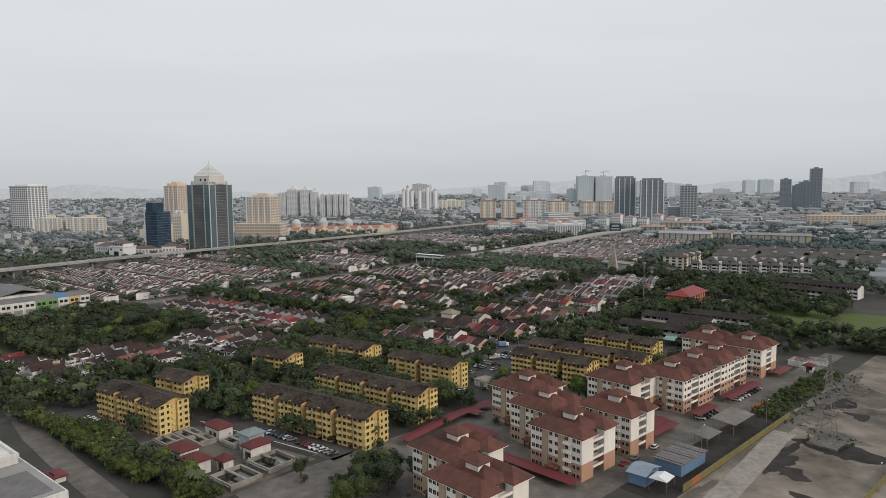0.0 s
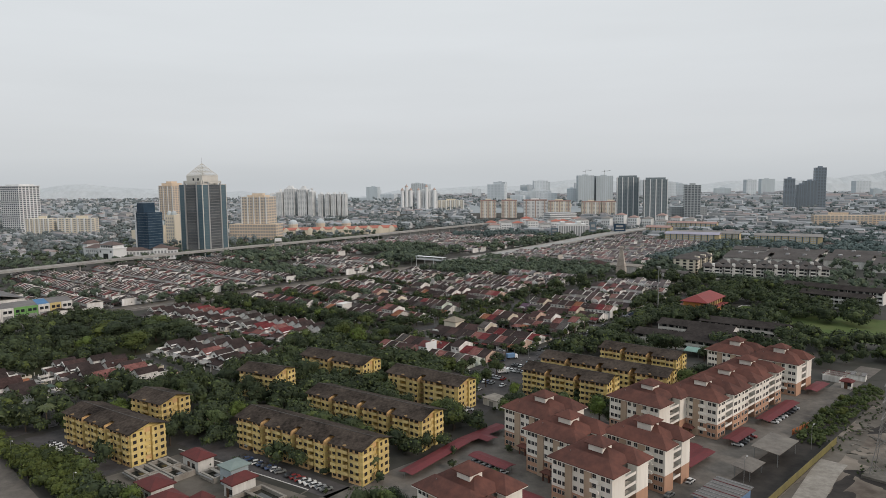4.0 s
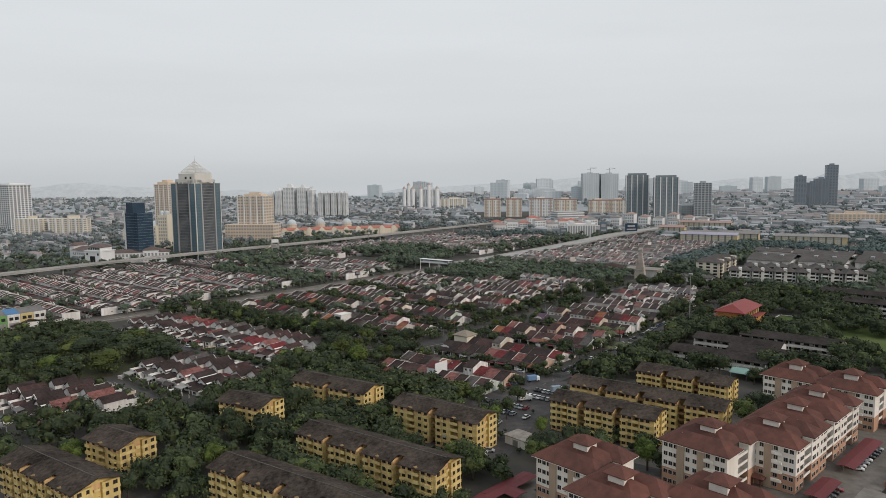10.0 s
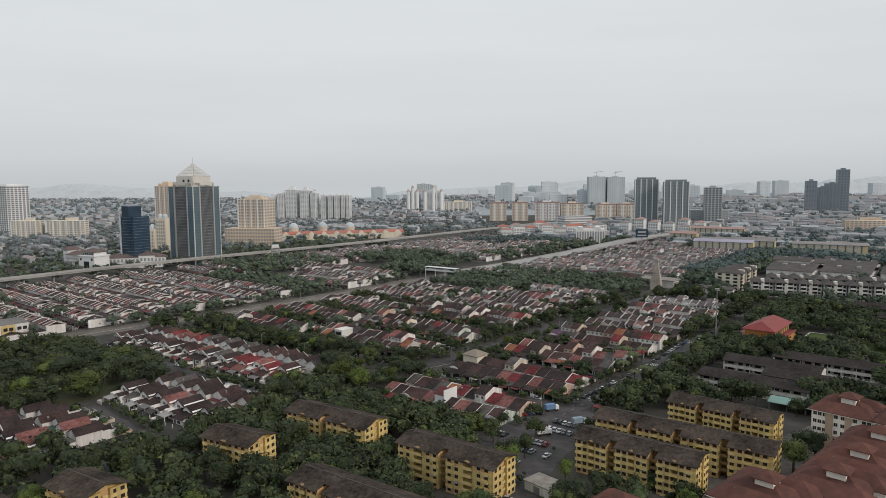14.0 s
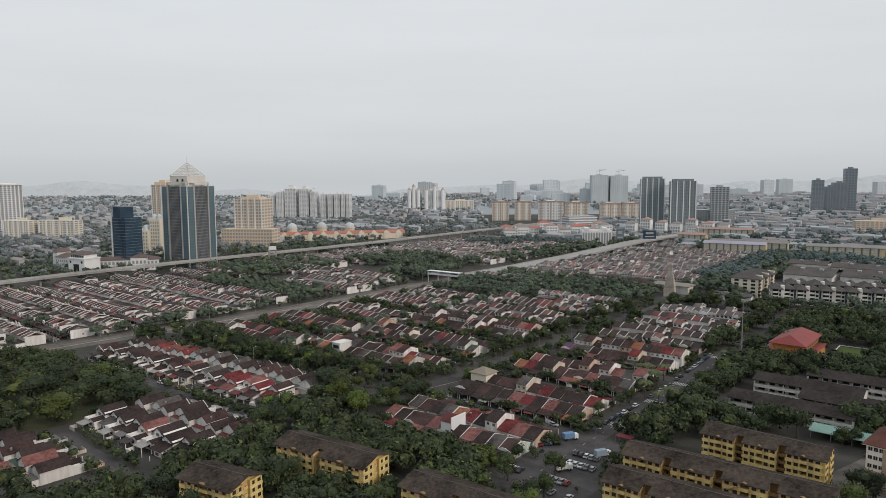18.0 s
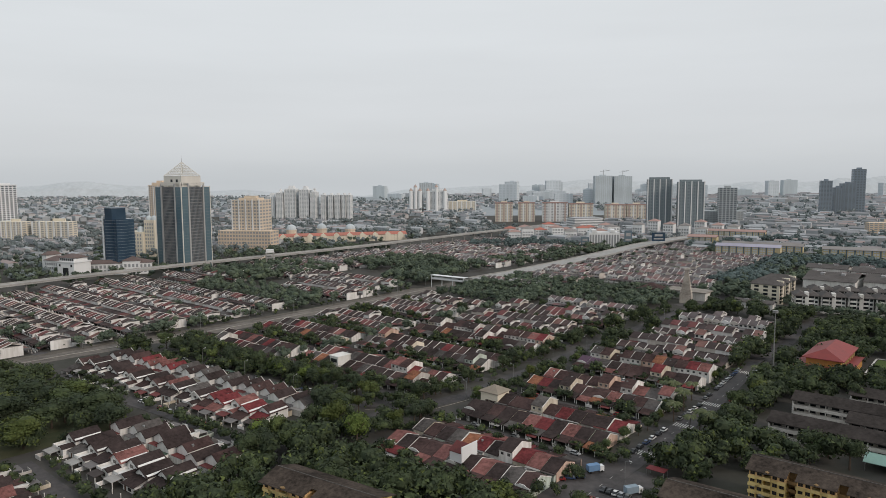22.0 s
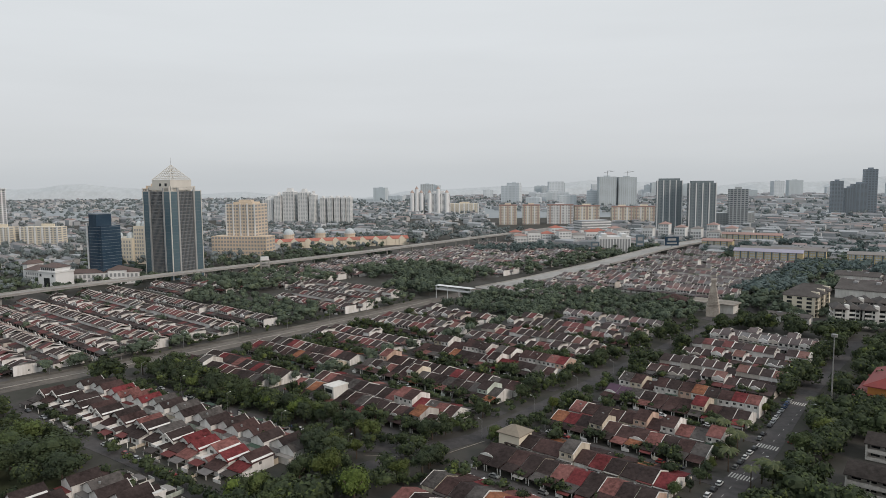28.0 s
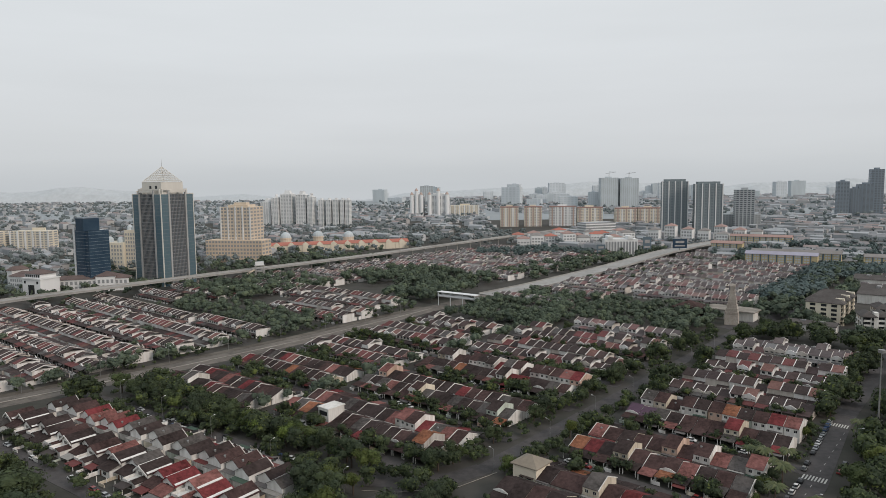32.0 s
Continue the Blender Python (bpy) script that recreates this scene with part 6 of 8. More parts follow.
for x0, x1, y, t in ((264, 296, 1045, 70), (298, 331, 1020, 66.5)):
    high_rise(x0, x1, y, 22, t, FAR["slate"], 34, 9, "slender dark residential tower with pale vertical lines", -12, fins=5, glass=M_BGLASS, steps=((3, 3),))
high_rise(404, 430, 1150, 24, 57, FAR["grey"], 20, 5, "grey office tower with banded floors", -16, glass=M_GREYW, fill=0.6)
high_rise(392, 450, 1175, 30, 20, FAR["grey"], 7, 14, "grey car park podium below the tower", -10)
high_rise(722, 742, 1449, 20, 66.5, FAR["blue"], 26, 4, "slim dark tower beside a stepped one", -20, glass=M_BGLASS)
for x0, x1, t in ((752, 769, 53), (767, 792, 61), (790, 811, 89)):
    high_rise(x0, x1, 1456, 26, t, FAR["blue"], 28, 4, "dark glass tower rising in steps", -20, glass=M_BGLASS)
high_rise(516, 588, 952, 18, 14.5, FAR["orange"], 6, 14, "long red and white block of flats", -16)
high_rise(590, 655, 940, 18, 14.5, FAR["orange"], 6, 14, "long red and white block of flats", -16)
distant = random.Random(8)
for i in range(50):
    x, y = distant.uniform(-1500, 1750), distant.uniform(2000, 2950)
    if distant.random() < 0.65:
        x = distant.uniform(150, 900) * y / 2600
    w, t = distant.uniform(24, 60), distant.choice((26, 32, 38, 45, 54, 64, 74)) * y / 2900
    high_rise(x, x + w, y, 30, t, FAR[distant.choice(("mist", "mist", "pale", "mist"))], max(6, int(t / 5)), 5, "distant high-rise in haze-paled colours", distant.uniform(-25, 5), glass=FAR["pale"])


# ---- viaducts and the footbridge ----
def viaduct(name, pts, width, label):
    """pts: (u, v, height) along the middle; a deck with parapets on piers."""
    p = [at(u, v, z * K) for u, v, z in pts]
    b = thing(name, Matrix.Translation(p[0]), label, "viaduct")
    o = p[0]
    for i in range(len(p) - 1):
        a, c = p[i] - o, p[i + 1] - o
        d = (c - a).normalized()
        n = Vector((-d.y, d.x, 0)).normalized() * width / 2
        up = Vector((0, 0, 1))
        s = Shape().solid([a - n - up * 1.2, c - n - up * 1.2, c + n - up * 1.2, a + n - up * 1.2, a - n, c - n, c + n, a + n], [(0, 3, 2, 1), (4, 5, 6, 7), (0, 1, 5, 4), (1, 2, 6, 5), (2, 3, 7, 6), (3, 0, 4, 7)])
        part("deck", s.mesh(name + "_deck", M_CONCP), b)
        for sg in (-1, 1):
            q = n * sg
            e = n.normalized() * 0.15
            s = Shape().solid([a + q - e, c + q - e, c + q + e, a + q + e, a + q - e + up, c + q - e + up, c + q + e + up, a + q + e + up], [(4, 5, 6, 7), (0, 1, 5, 4), (1, 2, 6, 5), (2, 3, 7, 6), (3, 0, 4, 7)])
            part("parapet", s.mesh(name + "_parapet", M_CONCP), b)
        L = (c - a).length
        for k in range(int(L / 28)):
            q = a + (c - a) * ((k + 0.5) * 28 / L)
            g = -(o + q).z
            if g < -2.5:
                part("pier", Shape().cyl(q.x, q.y, -o.z, q.z - 1.15, 0.9, 1.1, 8).mesh(name + "_pier", M_CONCP), b)
    return b


M_CONCP = mat("pale_bridge_concrete", (0.35, 0.345, 0.33), (0.24, 0.235, 0.225), 0.15, 1.0, 0.9)
viaduct("viaduct", [(-508, 60, 8), (-533, 158, 8), (-545, 245, 8), (-549, 310, 8), (-551, 370, 8), (-551, 430, 8), (-553, 520, 8), (-566, 678, 8), (-580, 900, 8)], 13, "pale concrete elevated highway with low parapets")
viaduct("flyover", [(-366, 450, 0.3), (-362, 490, 1.0), (-360, 540, 2.0), (-358, 590, 3.2), (-361, 660, 4.2), (-364, 720, 5), (-362, 800, 5.5), (-350, 960, 5)], 24, "pale concrete flyover carrying a wide road")
f = thing("footbridge", grand(-356, 407.6, 3) @ Matrix.Diagonal((0.78, 1.3, 0.92, 1)), "white covered pedestrian bridge", "footbridge")
part("deck", Shape().box(-17, -1.4, 5.6, 17, 1.4, 6.0).mesh("footbridge_deck", M_CONCP), f)
part("roof", Shape().box(-17.4, -1.8, 8.5, 17.4, 1.8, 8.7).mesh("footbridge_roof", FAR["white"]), f)
for sg in (-1, 1):
    part("railing", Shape().box(-17, sg * 1.4 - 0.06, 6.0, 17, sg * 1.4 + 0.06, 7.1).mesh("footbridge_railing", FAR["white"]), f)
for x in (-16.5, -5.5, 5.5, 16.5):
    part("post", Shape().box(x - 0.2, -1.5, 0, x + 0.2, -1.2, 8.5).mesh("footbridge_post", FAR["white"]), f)


b = thing("station_stair", Matrix.Translation((-230, 966, 0)) @ Matrix.Rotation(radians(20), 4, "Z"), "grey concrete stair tower with a sloping tan roof beside the highway", "station")
for x in (-4.2, 4.2):
    for y in (-3, 3):
        part("column", Shape().box(x - 0.7, y - 0.7, 0, x + 0.7, y + 0.7, 17).mesh("station_column", M_CONCP), b)
for z in (5, 10.5, 16.6):
    part("landing", Shape().box(-5.4, -4, z, 5.4, 4, z + 0.9).mesh("station_landing", M_CONCP), b)
part("lift_house", Shape().box(-4.4, -3, 17.5, 4.4, 3, 21).mesh("station_lift", FAR["white"]), b)
part("stair_roof", Shape().solid([(-22, -3, 3), (-5.5, -3, 12), (-5.5, 3, 12), (-22, 3, 3), (-22, -3, 4.2), (-5.5, -3, 13.2), (-5.5, 3, 13.2), (-22, 3, 4.2)], [(0, 3, 2, 1), (4, 5, 6, 7), (0, 1, 5, 4), (1, 2, 6, 5), (2, 3, 7, 6), (3, 0, 4, 7)]).mesh("station_stair_roof", FAR["tan"]), b, None, "tan sloping stair roof")
part("stair", Shape().solid([(-22, -2.4, 0), (-5.5, -2.4, 8.4), (-5.5, 2.4, 8.4), (-22, 2.4, 0), (-22, -2.4, 1), (-5.5, -2.4, 9.4), (-5.5, 2.4, 9.4), (-22, 2.4, 1)], [(0, 3, 2, 1), (4, 5, 6, 7), (0, 1, 5, 4), (1, 2, 6, 5), (2, 3, 7, 6), (3, 0, 4, 7)]).mesh("station_stair", M_CONCP), b)


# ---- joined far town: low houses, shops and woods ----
# blue-grey town palettes, lightened to imitate distance haze
M_TOWNR = mat("hazed_low_roofs", ONE, (0.8, 0.8, 0.8), 0.05, 1.0, 0.9, palette=[(0.40, (0.24, 0.245, 0.255)), (0.22, (0.27, 0.25, 0.25)), (0.08, (0.31, 0.255, 0.245)), (0.30, (0.37, 0.385, 0.40))], by="island")
M_TOWNW = mat("hazed_low_walls", ONE, (0.8, 0.8, 0.8), 0.05, 1.0, 0.9, palette=[(0.35, (0.48, 0.495, 0.51)), (0.15, (0.42, 0.41, 0.40)), (0.50, (0.34, 0.36, 0.375))], by="island")


def district(n, u0, u1, v0, v1, seed, size=1.0, clear=(), f=GRID):
    """Low houses and shops laid in short rows on the street grid."""
    rg = random.Random(seed)
    s = Shape()
    for _ in range(n):
        u, v = rg.uniform(u0, u1), rg.uniform(v0, v1)
        if any(a < u < b and c < v < d for a, b, c, d in clear):
            continue
        u, v = round(u / 9) * 9, round(v / 19) * 19 + rg.uniform(-1, 1)
        big = 1.3 * size
        w, d, h = rg.uniform(10, 34) * big, rg.uniform(9, 12) * big, rg.choice((3.4, 5.8, 6.2, 8.5)) * big
        p = at(u, v, 0, f)
        a, b = GRID[0] * (w / 2), GRID[1] * (d / 2)
        q = [p - a - b, p + a - b, p + a + b, p - a + b]
        e = [Vector((k.x, k.y, h)) for k in q]
        s.solid([*q, *e], [(0, 1, 5, 4), (1, 2, 6, 5), (2, 3, 7, 6), (3, 0, 4, 7)], 0)
        if rg.random() < 0.8:
            r0, r1 = (e[0] + e[3]) / 2 + Vector((0, 0, 2.2 * big)), (e[1] + e[2]) / 2 + Vector((0, 0, 2.2 * big))
            s.solid([*e, r0, r1], [(0, 1, 5, 4), (2, 3, 4, 5), (0, 4, 3), (1, 2, 5)], 1)
        else:
            s.solid(e, [(0, 1, 2, 3)], 1)
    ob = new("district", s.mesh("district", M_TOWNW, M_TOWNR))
    return tagged(ob, "far spread of low houses and shops in haze-paled colours", "townscape", kind="stuff")


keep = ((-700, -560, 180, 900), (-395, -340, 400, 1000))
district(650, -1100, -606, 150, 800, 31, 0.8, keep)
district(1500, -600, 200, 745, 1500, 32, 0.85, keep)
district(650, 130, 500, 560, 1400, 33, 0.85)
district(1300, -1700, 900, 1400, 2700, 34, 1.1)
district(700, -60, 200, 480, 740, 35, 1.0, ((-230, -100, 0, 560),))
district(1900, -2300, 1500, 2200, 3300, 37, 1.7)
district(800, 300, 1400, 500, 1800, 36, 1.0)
woods("woods", scatter(1100, -1100, -606, 150, 900, 41) + scatter(800, -600, 300, 745, 1500, 42) + scatter(700, 60, 500, 480, 1400, 43) + scatter(700, 300, 1400, 500, 1800, 47), 8, 13, 6, M_LEAFF, 16, "haze-paled trees among far houses")
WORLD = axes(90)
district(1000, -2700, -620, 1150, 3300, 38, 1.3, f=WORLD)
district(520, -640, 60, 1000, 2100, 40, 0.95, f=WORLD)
# tree belts tinted pale blue-grey in place of haze
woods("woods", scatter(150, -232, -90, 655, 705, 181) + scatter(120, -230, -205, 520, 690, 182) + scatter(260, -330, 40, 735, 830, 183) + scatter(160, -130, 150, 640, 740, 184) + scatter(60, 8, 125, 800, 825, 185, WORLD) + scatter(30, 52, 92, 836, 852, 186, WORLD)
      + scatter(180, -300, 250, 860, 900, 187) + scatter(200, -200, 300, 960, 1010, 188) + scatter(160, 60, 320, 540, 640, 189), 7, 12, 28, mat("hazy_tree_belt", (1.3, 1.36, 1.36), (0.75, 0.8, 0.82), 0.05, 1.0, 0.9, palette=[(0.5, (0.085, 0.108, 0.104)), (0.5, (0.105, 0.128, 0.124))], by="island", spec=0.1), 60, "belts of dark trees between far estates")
woods("woods", scatter(900, -640, 60, 900, 2100, 46, WORLD), 8, 14, 14, M_LEAFF, 16, "haze-paled trees among far houses")
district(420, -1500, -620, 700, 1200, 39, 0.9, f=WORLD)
woods("woods", scatter(3000, -2700, -640, 750, 3300, 45, WORLD), 10, 18, 8, M_LEAFF, 12, "haze-paled woodland among far suburbs")
woods("woods", scatter(1700, -1900, 1300, 1400, 3200, 44), 12, 22, 7, M_LEAFF, 10, "haze-paled woodland on the horizon")

# hills beyond the town, haze put in as pale colour and a faint glow
def hills(y, x0, x1, h, seed, m, label, ramp=0):
    rg = random.Random(seed)
    s = Shape()
    n = 60
    ph = [rg.uniform(0, 6.28) for _ in range(5)]
    top = [h * (0.45 + 0.2 * math.sin(i * 0.13 + ph[0]) + 0.15 * math.sin(i * 0.31 + ph[1]) + 0.08 * math.sin(i * 0.83 + ph[2]) + 0.05 * math.sin(i * 1.7 + ph[3])) * (1 if ramp == 0 else min(1, i / ramp)) for i in range(n + 1)]
    for i in range(n):
        a, b = x0 + (x1 - x0) * i / n, x0 + (x1 - x0) * (i + 1) / n
        s.solid([(a, y, 0), (b, y, 0), (b, y + 60, top[i + 1] * 0.6), (a, y + 60, top[i] * 0.6), (b, y + 140, top[i + 1]), (a, y + 140, top[i])], [(0, 1, 2, 3), (3, 2, 4, 5)])
    return tagged(new("backdrop_hills", s.mesh("hills", m)), label, "hills", kind="structure")


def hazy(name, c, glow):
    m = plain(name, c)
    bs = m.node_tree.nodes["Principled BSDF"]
    # emission lifts the surface towards the sky's tone to mimic haze
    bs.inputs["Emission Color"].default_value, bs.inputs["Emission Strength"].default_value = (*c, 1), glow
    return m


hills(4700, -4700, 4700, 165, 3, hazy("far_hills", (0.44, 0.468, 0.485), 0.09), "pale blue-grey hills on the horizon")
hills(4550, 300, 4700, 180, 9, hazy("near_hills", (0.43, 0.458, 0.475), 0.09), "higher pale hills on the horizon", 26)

# ---- school blocks beside the flats ----
M_SCH = mat("grey_white_school_paint", (0.66, 0.63, 0.58), (0.44, 0.41, 0.38), 0.4, 0.9, 0.9, streak=True)
M_SROOF = mat("black_brown_roof_sheet", (0.024, 0.021, 0.020), (0.056, 0.049, 0.046), 0.7, 1.0, 0.95, 0.3, spec=0.04)


def school_block(u0, u1, v, depth, floors, label, roof=M_SROOF, f=GRID, wall=M_SCH):
    w = u1 - u0
    b = thing("school_block", grand(u0, v, 0, f), label, "school building", "school blocks")
    FH = 2.1
    H = floors * FH
    part("rear_wall", Shape().box(0, 2.2, 0, w, depth, H).mesh("school_wall", wall), b)
    for k in range(floors):
        part("corridor_slab", Shape().box(0, 0, k * FH - 0.15 if k else 0.0, w, 2.2, k * FH + 0.12).mesh("corridor_slab", wall), b)
        part("parapet", Shape().box(0, -0.02, k * FH + 0.12, w, 0.14, k * FH + 0.85).mesh("parapet", wall), b, None, "pale corridor parapet")
        s = Shape()
        for i in range(int(w / 3)):
            s.box(i * 3 + 0.6, 2.1, k * FH + 0.6, i * 3 + 2.5, 2.19, k * FH + 1.7)
        tagged(part("glazing", s.mesh("school_glazing", M_WIN), b), kind="stuff")
    s = Shape()
    for i in range(int(w / 4) + 1):
        s.box(i * w / int(w / 4) - 0.14, 0.0, 0, i * w / int(w / 4) + 0.14, 0.26, H)
    tagged(part("colonnade", s.mesh("school_columns", wall), b), kind="stuff")
    for x in (-0.35, w + 0.05):
        part("end_wall", Shape().box(x, -0.1, 0, x + 0.3, depth + 0.1, H - 0.1).solid([(x, -0.1, H - 0.1), (x + 0.3, -0.1, H - 0.1), (x + 0.3, depth + 0.1, H - 0.1), (x, depth + 0.1, H - 0.1), (x, depth / 2, H + 1.5), (x + 0.3, depth / 2, H + 1.5)], [(0, 1, 5, 4), (2, 3, 4, 5), (1, 2, 5), (0, 4, 3)]).mesh("end_wall", M_WHITE), b, None, "white end wall")
    part("roof", Shape().gable(-0.7, w + 0.7, -0.6, depth + 1.0, H + 0.15, H + 1.8, 0.2).mesh("school_roof", roof), b, None, "dark sheet roof")
    return b


for u0, u1, v in ((-126.5, -94.8, 267.5), (-110.2, -78, 279.8), (-126.1, -96.5, 291), (-114, -80, 307)):
    school_block(u0, u1, v, 9, 2, "two-storey pale school block with dark roof and open corridors")
school_block(-139, -108, 385, 9, 3, "long white three-storey school block beside the field", f=ESTATE, wall=M_WHITE)
school_block(-156, -108, 409, 10, 3, "long white three-storey school block with dark roof", f=ESTATE, wall=M_WHITE)
c = thing("shelter", grand(-103.5, 258.6), "long shelter with a pale green metal roof", "shelter")
part("roof", Shape().gable(0, 30, 0, 7.6, 2.2, 3.1, 0.1).mesh("shelter_roof", mat("pale_green_roof_sheet", (0.20, 0.33, 0.29), (0.16, 0.26, 0.23), 0.5, 0.9, 0.6)), c)
for i in range(7):
    for y in (0.4, 7.2):
        part("post", Shape().box(0.4 + i * 4.8, y - 0.08, 0, 0.56 + i * 4.8, y + 0.08, 2.25).mesh("shelter_post", M_METAL), c)

# school hall with a red roof
M_HALL = mat("orange_yellow_hall_paint", (0.50, 0.25, 0.07), (0.36, 0.18, 0.06), 0.5, 0.8, 0.85, streak=True)
M_HROOF = mat("orange_red_roof_sheet", (0.24, 0.046, 0.042), (0.17, 0.042, 0.04), 0.5, 0.9, 0.6)
c = thing("assembly_hall", grand(-134, 337.5), "orange-walled assembly hall with a broad red roof", "hall")
part("wall", Shape().box(0.8, 0.8, 0, 11.6, 25, 6.4).mesh("hall_wall", M_HALL), c)
part("roof", Shape().hip(-0.4, -0.4, 12.8, 26.2, 6.6, 9.6, 4.2).mesh("hall_roof", M_HROOF), c, None, "red metal hipped roof")
for x0, y0, x1, y1 in ((-2.6, -2.8, 0.8, 26), (11.6, 0, 15.2, 26), (0.8, -4.6, 11.6, 0.8)):
    part("lean_to_roof", Shape().box(x0, y0, 3.7, x1, y1, 3.9).mesh("lean_to_roof", M_HROOF), c)
part("lean_to_wall", Shape().box(1.4, -3.8, 0, 11, 0.8, 3.7).mesh("lean_to_wall", M_HALL), c)
part("lean_to_wall", Shape().box(11.6, 1, 0, 14.4, 25, 3.7).mesh("lean_to_wall", M_HALL), c)
for i in range(7):
    part("pillar", Shape().box(11.6, 2.0 + i * 3.4, 3.9, 12.1, 2.7 + i * 3.4, 6.4).mesh("hall_pillar", FAR["yellow"]), c)
    part("window", Shape().box(11.61, 3.2 + i * 3.4, 4.3, 11.75, 5.0 + i * 3.4, 6.0).mesh("hall_window", M_WIN), c)
strip("pavement_field_edge", [(-117, 346.5), (-117, 377.3)], 0.8, 0.5, M_WHITE, "low white field wall", "wall")
strip("pavement_field_edge", [(-116.6, 377.4), (-92, 377.4)], 0.8, 0.5, M_WHITE, "low white field wall", "wall")

# ---- white four-storey flats beyond the school ----
M_SHEETP = mat("pale_ridge_vent_sheet", (0.34, 0.34, 0.34), (0.22, 0.21, 0.21), 0.4, 0.9, 0.7)
# tile tone raised from a darker brown to allow for haze
M_WROOF = mat("grey_brown_roof_tile", (0.072, 0.065, 0.062), (0.115, 0.106, 0.102), 0.4, 1.0, 0.95, spec=0.08)


def white_flat(m, w, d, floors=4, wall=M_WHITE, label="white low-rise flat with balconies and dark hipped roof"):
    """A walk-up block in two stepped halves with deep balconies, its front towards -y."""
    b = thing("white_flat", m, label, "apartment building", "low-rise flats")
    FH = 2.1
    H = floors * FH
    half = w / 2
    for x0, y0 in ((0, 0), (half, 1.4)):
        part("wall", Shape().box(x0, y0, 0, x0 + half - 0.02, y0 + d, H).mesh("white_flat_wall", wall), b)
        part("roof", Shape().hip(x0 - 0.5, y0 - 1.7, x0 + half + 0.4, y0 + d + 0.7, H + 0.25, H + 2.3).mesh("white_flat_roof", M_WROOF), b, None, "dark tiled hip roof")
        g = Shape()
        for k in range(floors):
            z = k * FH
            x = x0 + half * 0.12
            part("balcony", Shape().box(x, y0 - 1.3, z, x + half * 0.5, y0 - 0.02, z + 0.15).box(x, y0 - 1.3, z + 0.15, x + half * 0.5, y0 - 1.16, z + 0.95).mesh("white_balcony", wall), b)
            # balcony-wide dark panes also stand in for the recess shade
            g.box(x, y0 - 0.1, z + 0.2, x + half * 0.5, y0 - 0.02, z + 2.05)
            g.box(x0 + half * 0.70, y0 - 0.1, z + 0.5, x0 + half * 0.92, y0 - 0.02, z + 1.7)
            for y in (0.1, 0.4, 0.72):
                g.box(x0 - 0.1, y0 + d * y, z + 0.5, x0 - 0.02, y0 + d * (y + 0.16), z + 1.7)
        tagged(part("glazing", g.mesh("white_flat_glazing", M_WIN), b), kind="stuff")
    part("stair_tower", Shape().box(half - 0.9, -0.5, 0, half + 0.9, 3.2, H + 2.0).mesh("stair_tower", wall), b, None, "pale stair tower between the halves")
    return b


for i in range(6):
    white_flat(grand(-166 + i * 11.6, 462.5 + i * 4.3, 20), 11.6, 11)
for i in range(5):
    white_flat(grand(-164 + i * 11.8, 488 + i * 4.4, 20), 11.6, 11)
for i in range(3):
    white_flat(grand(-177, 477.5 + i * 12.6, 90), 12.4, 15, 5, FAR["cream"], "cream walk-up block with balconies and dark hipped roofs")
for u, v, w, d in ((-195, 457, 20, 7), (-182, 553, 29, 38), (-150, 562, 29, 36), (-117, 574, 29, 36), (-165, 612, 40, 22), (-120, 625, 44, 22), (-84, 560, 26, 40), (-195, 620, 26, 18)):
    b = thing("workshop", grand(u, v), "low workshop with a broad brown-grey roof", "workshop", "workshops")
    h = 3.2 if d < 10 else 5.5
    part("wall", Shape().box(0, 0, 0, w, d, h).mesh("workshop_wall", M_WHITE), b)
    part("roof", Shape().gable(-0.5, w + 0.5, -0.6, d + 0.6, h + 0.1, h + 1.0 + d * 0.07, 0.2).mesh("workshop_roof", M_WROOF), b)
    for x in (w * 0.3, w * 0.7):
        part("roof_vent", Shape().box(x - 1.2, d * 0.3, h + 0.5 + d * 0.045, x + 1.2, d * 0.42, h + 1.2 + d * 0.06).mesh("roof_vent", M_SHEETP), b)

M_SALMON = mat("salmon_red_roof_tile", (0.42, 0.15, 0.11), (0.32, 0.14, 0.11), 0.1, 1.0, 0.85)

# ---- far yellow flats with a lilac roof, shops and offices along the main road ----
M_LIL = mat("lilac_roof_sheet", (0.34, 0.33, 0.40), (0.27, 0.26, 0.32), 0.2, 0.9, 0.6)
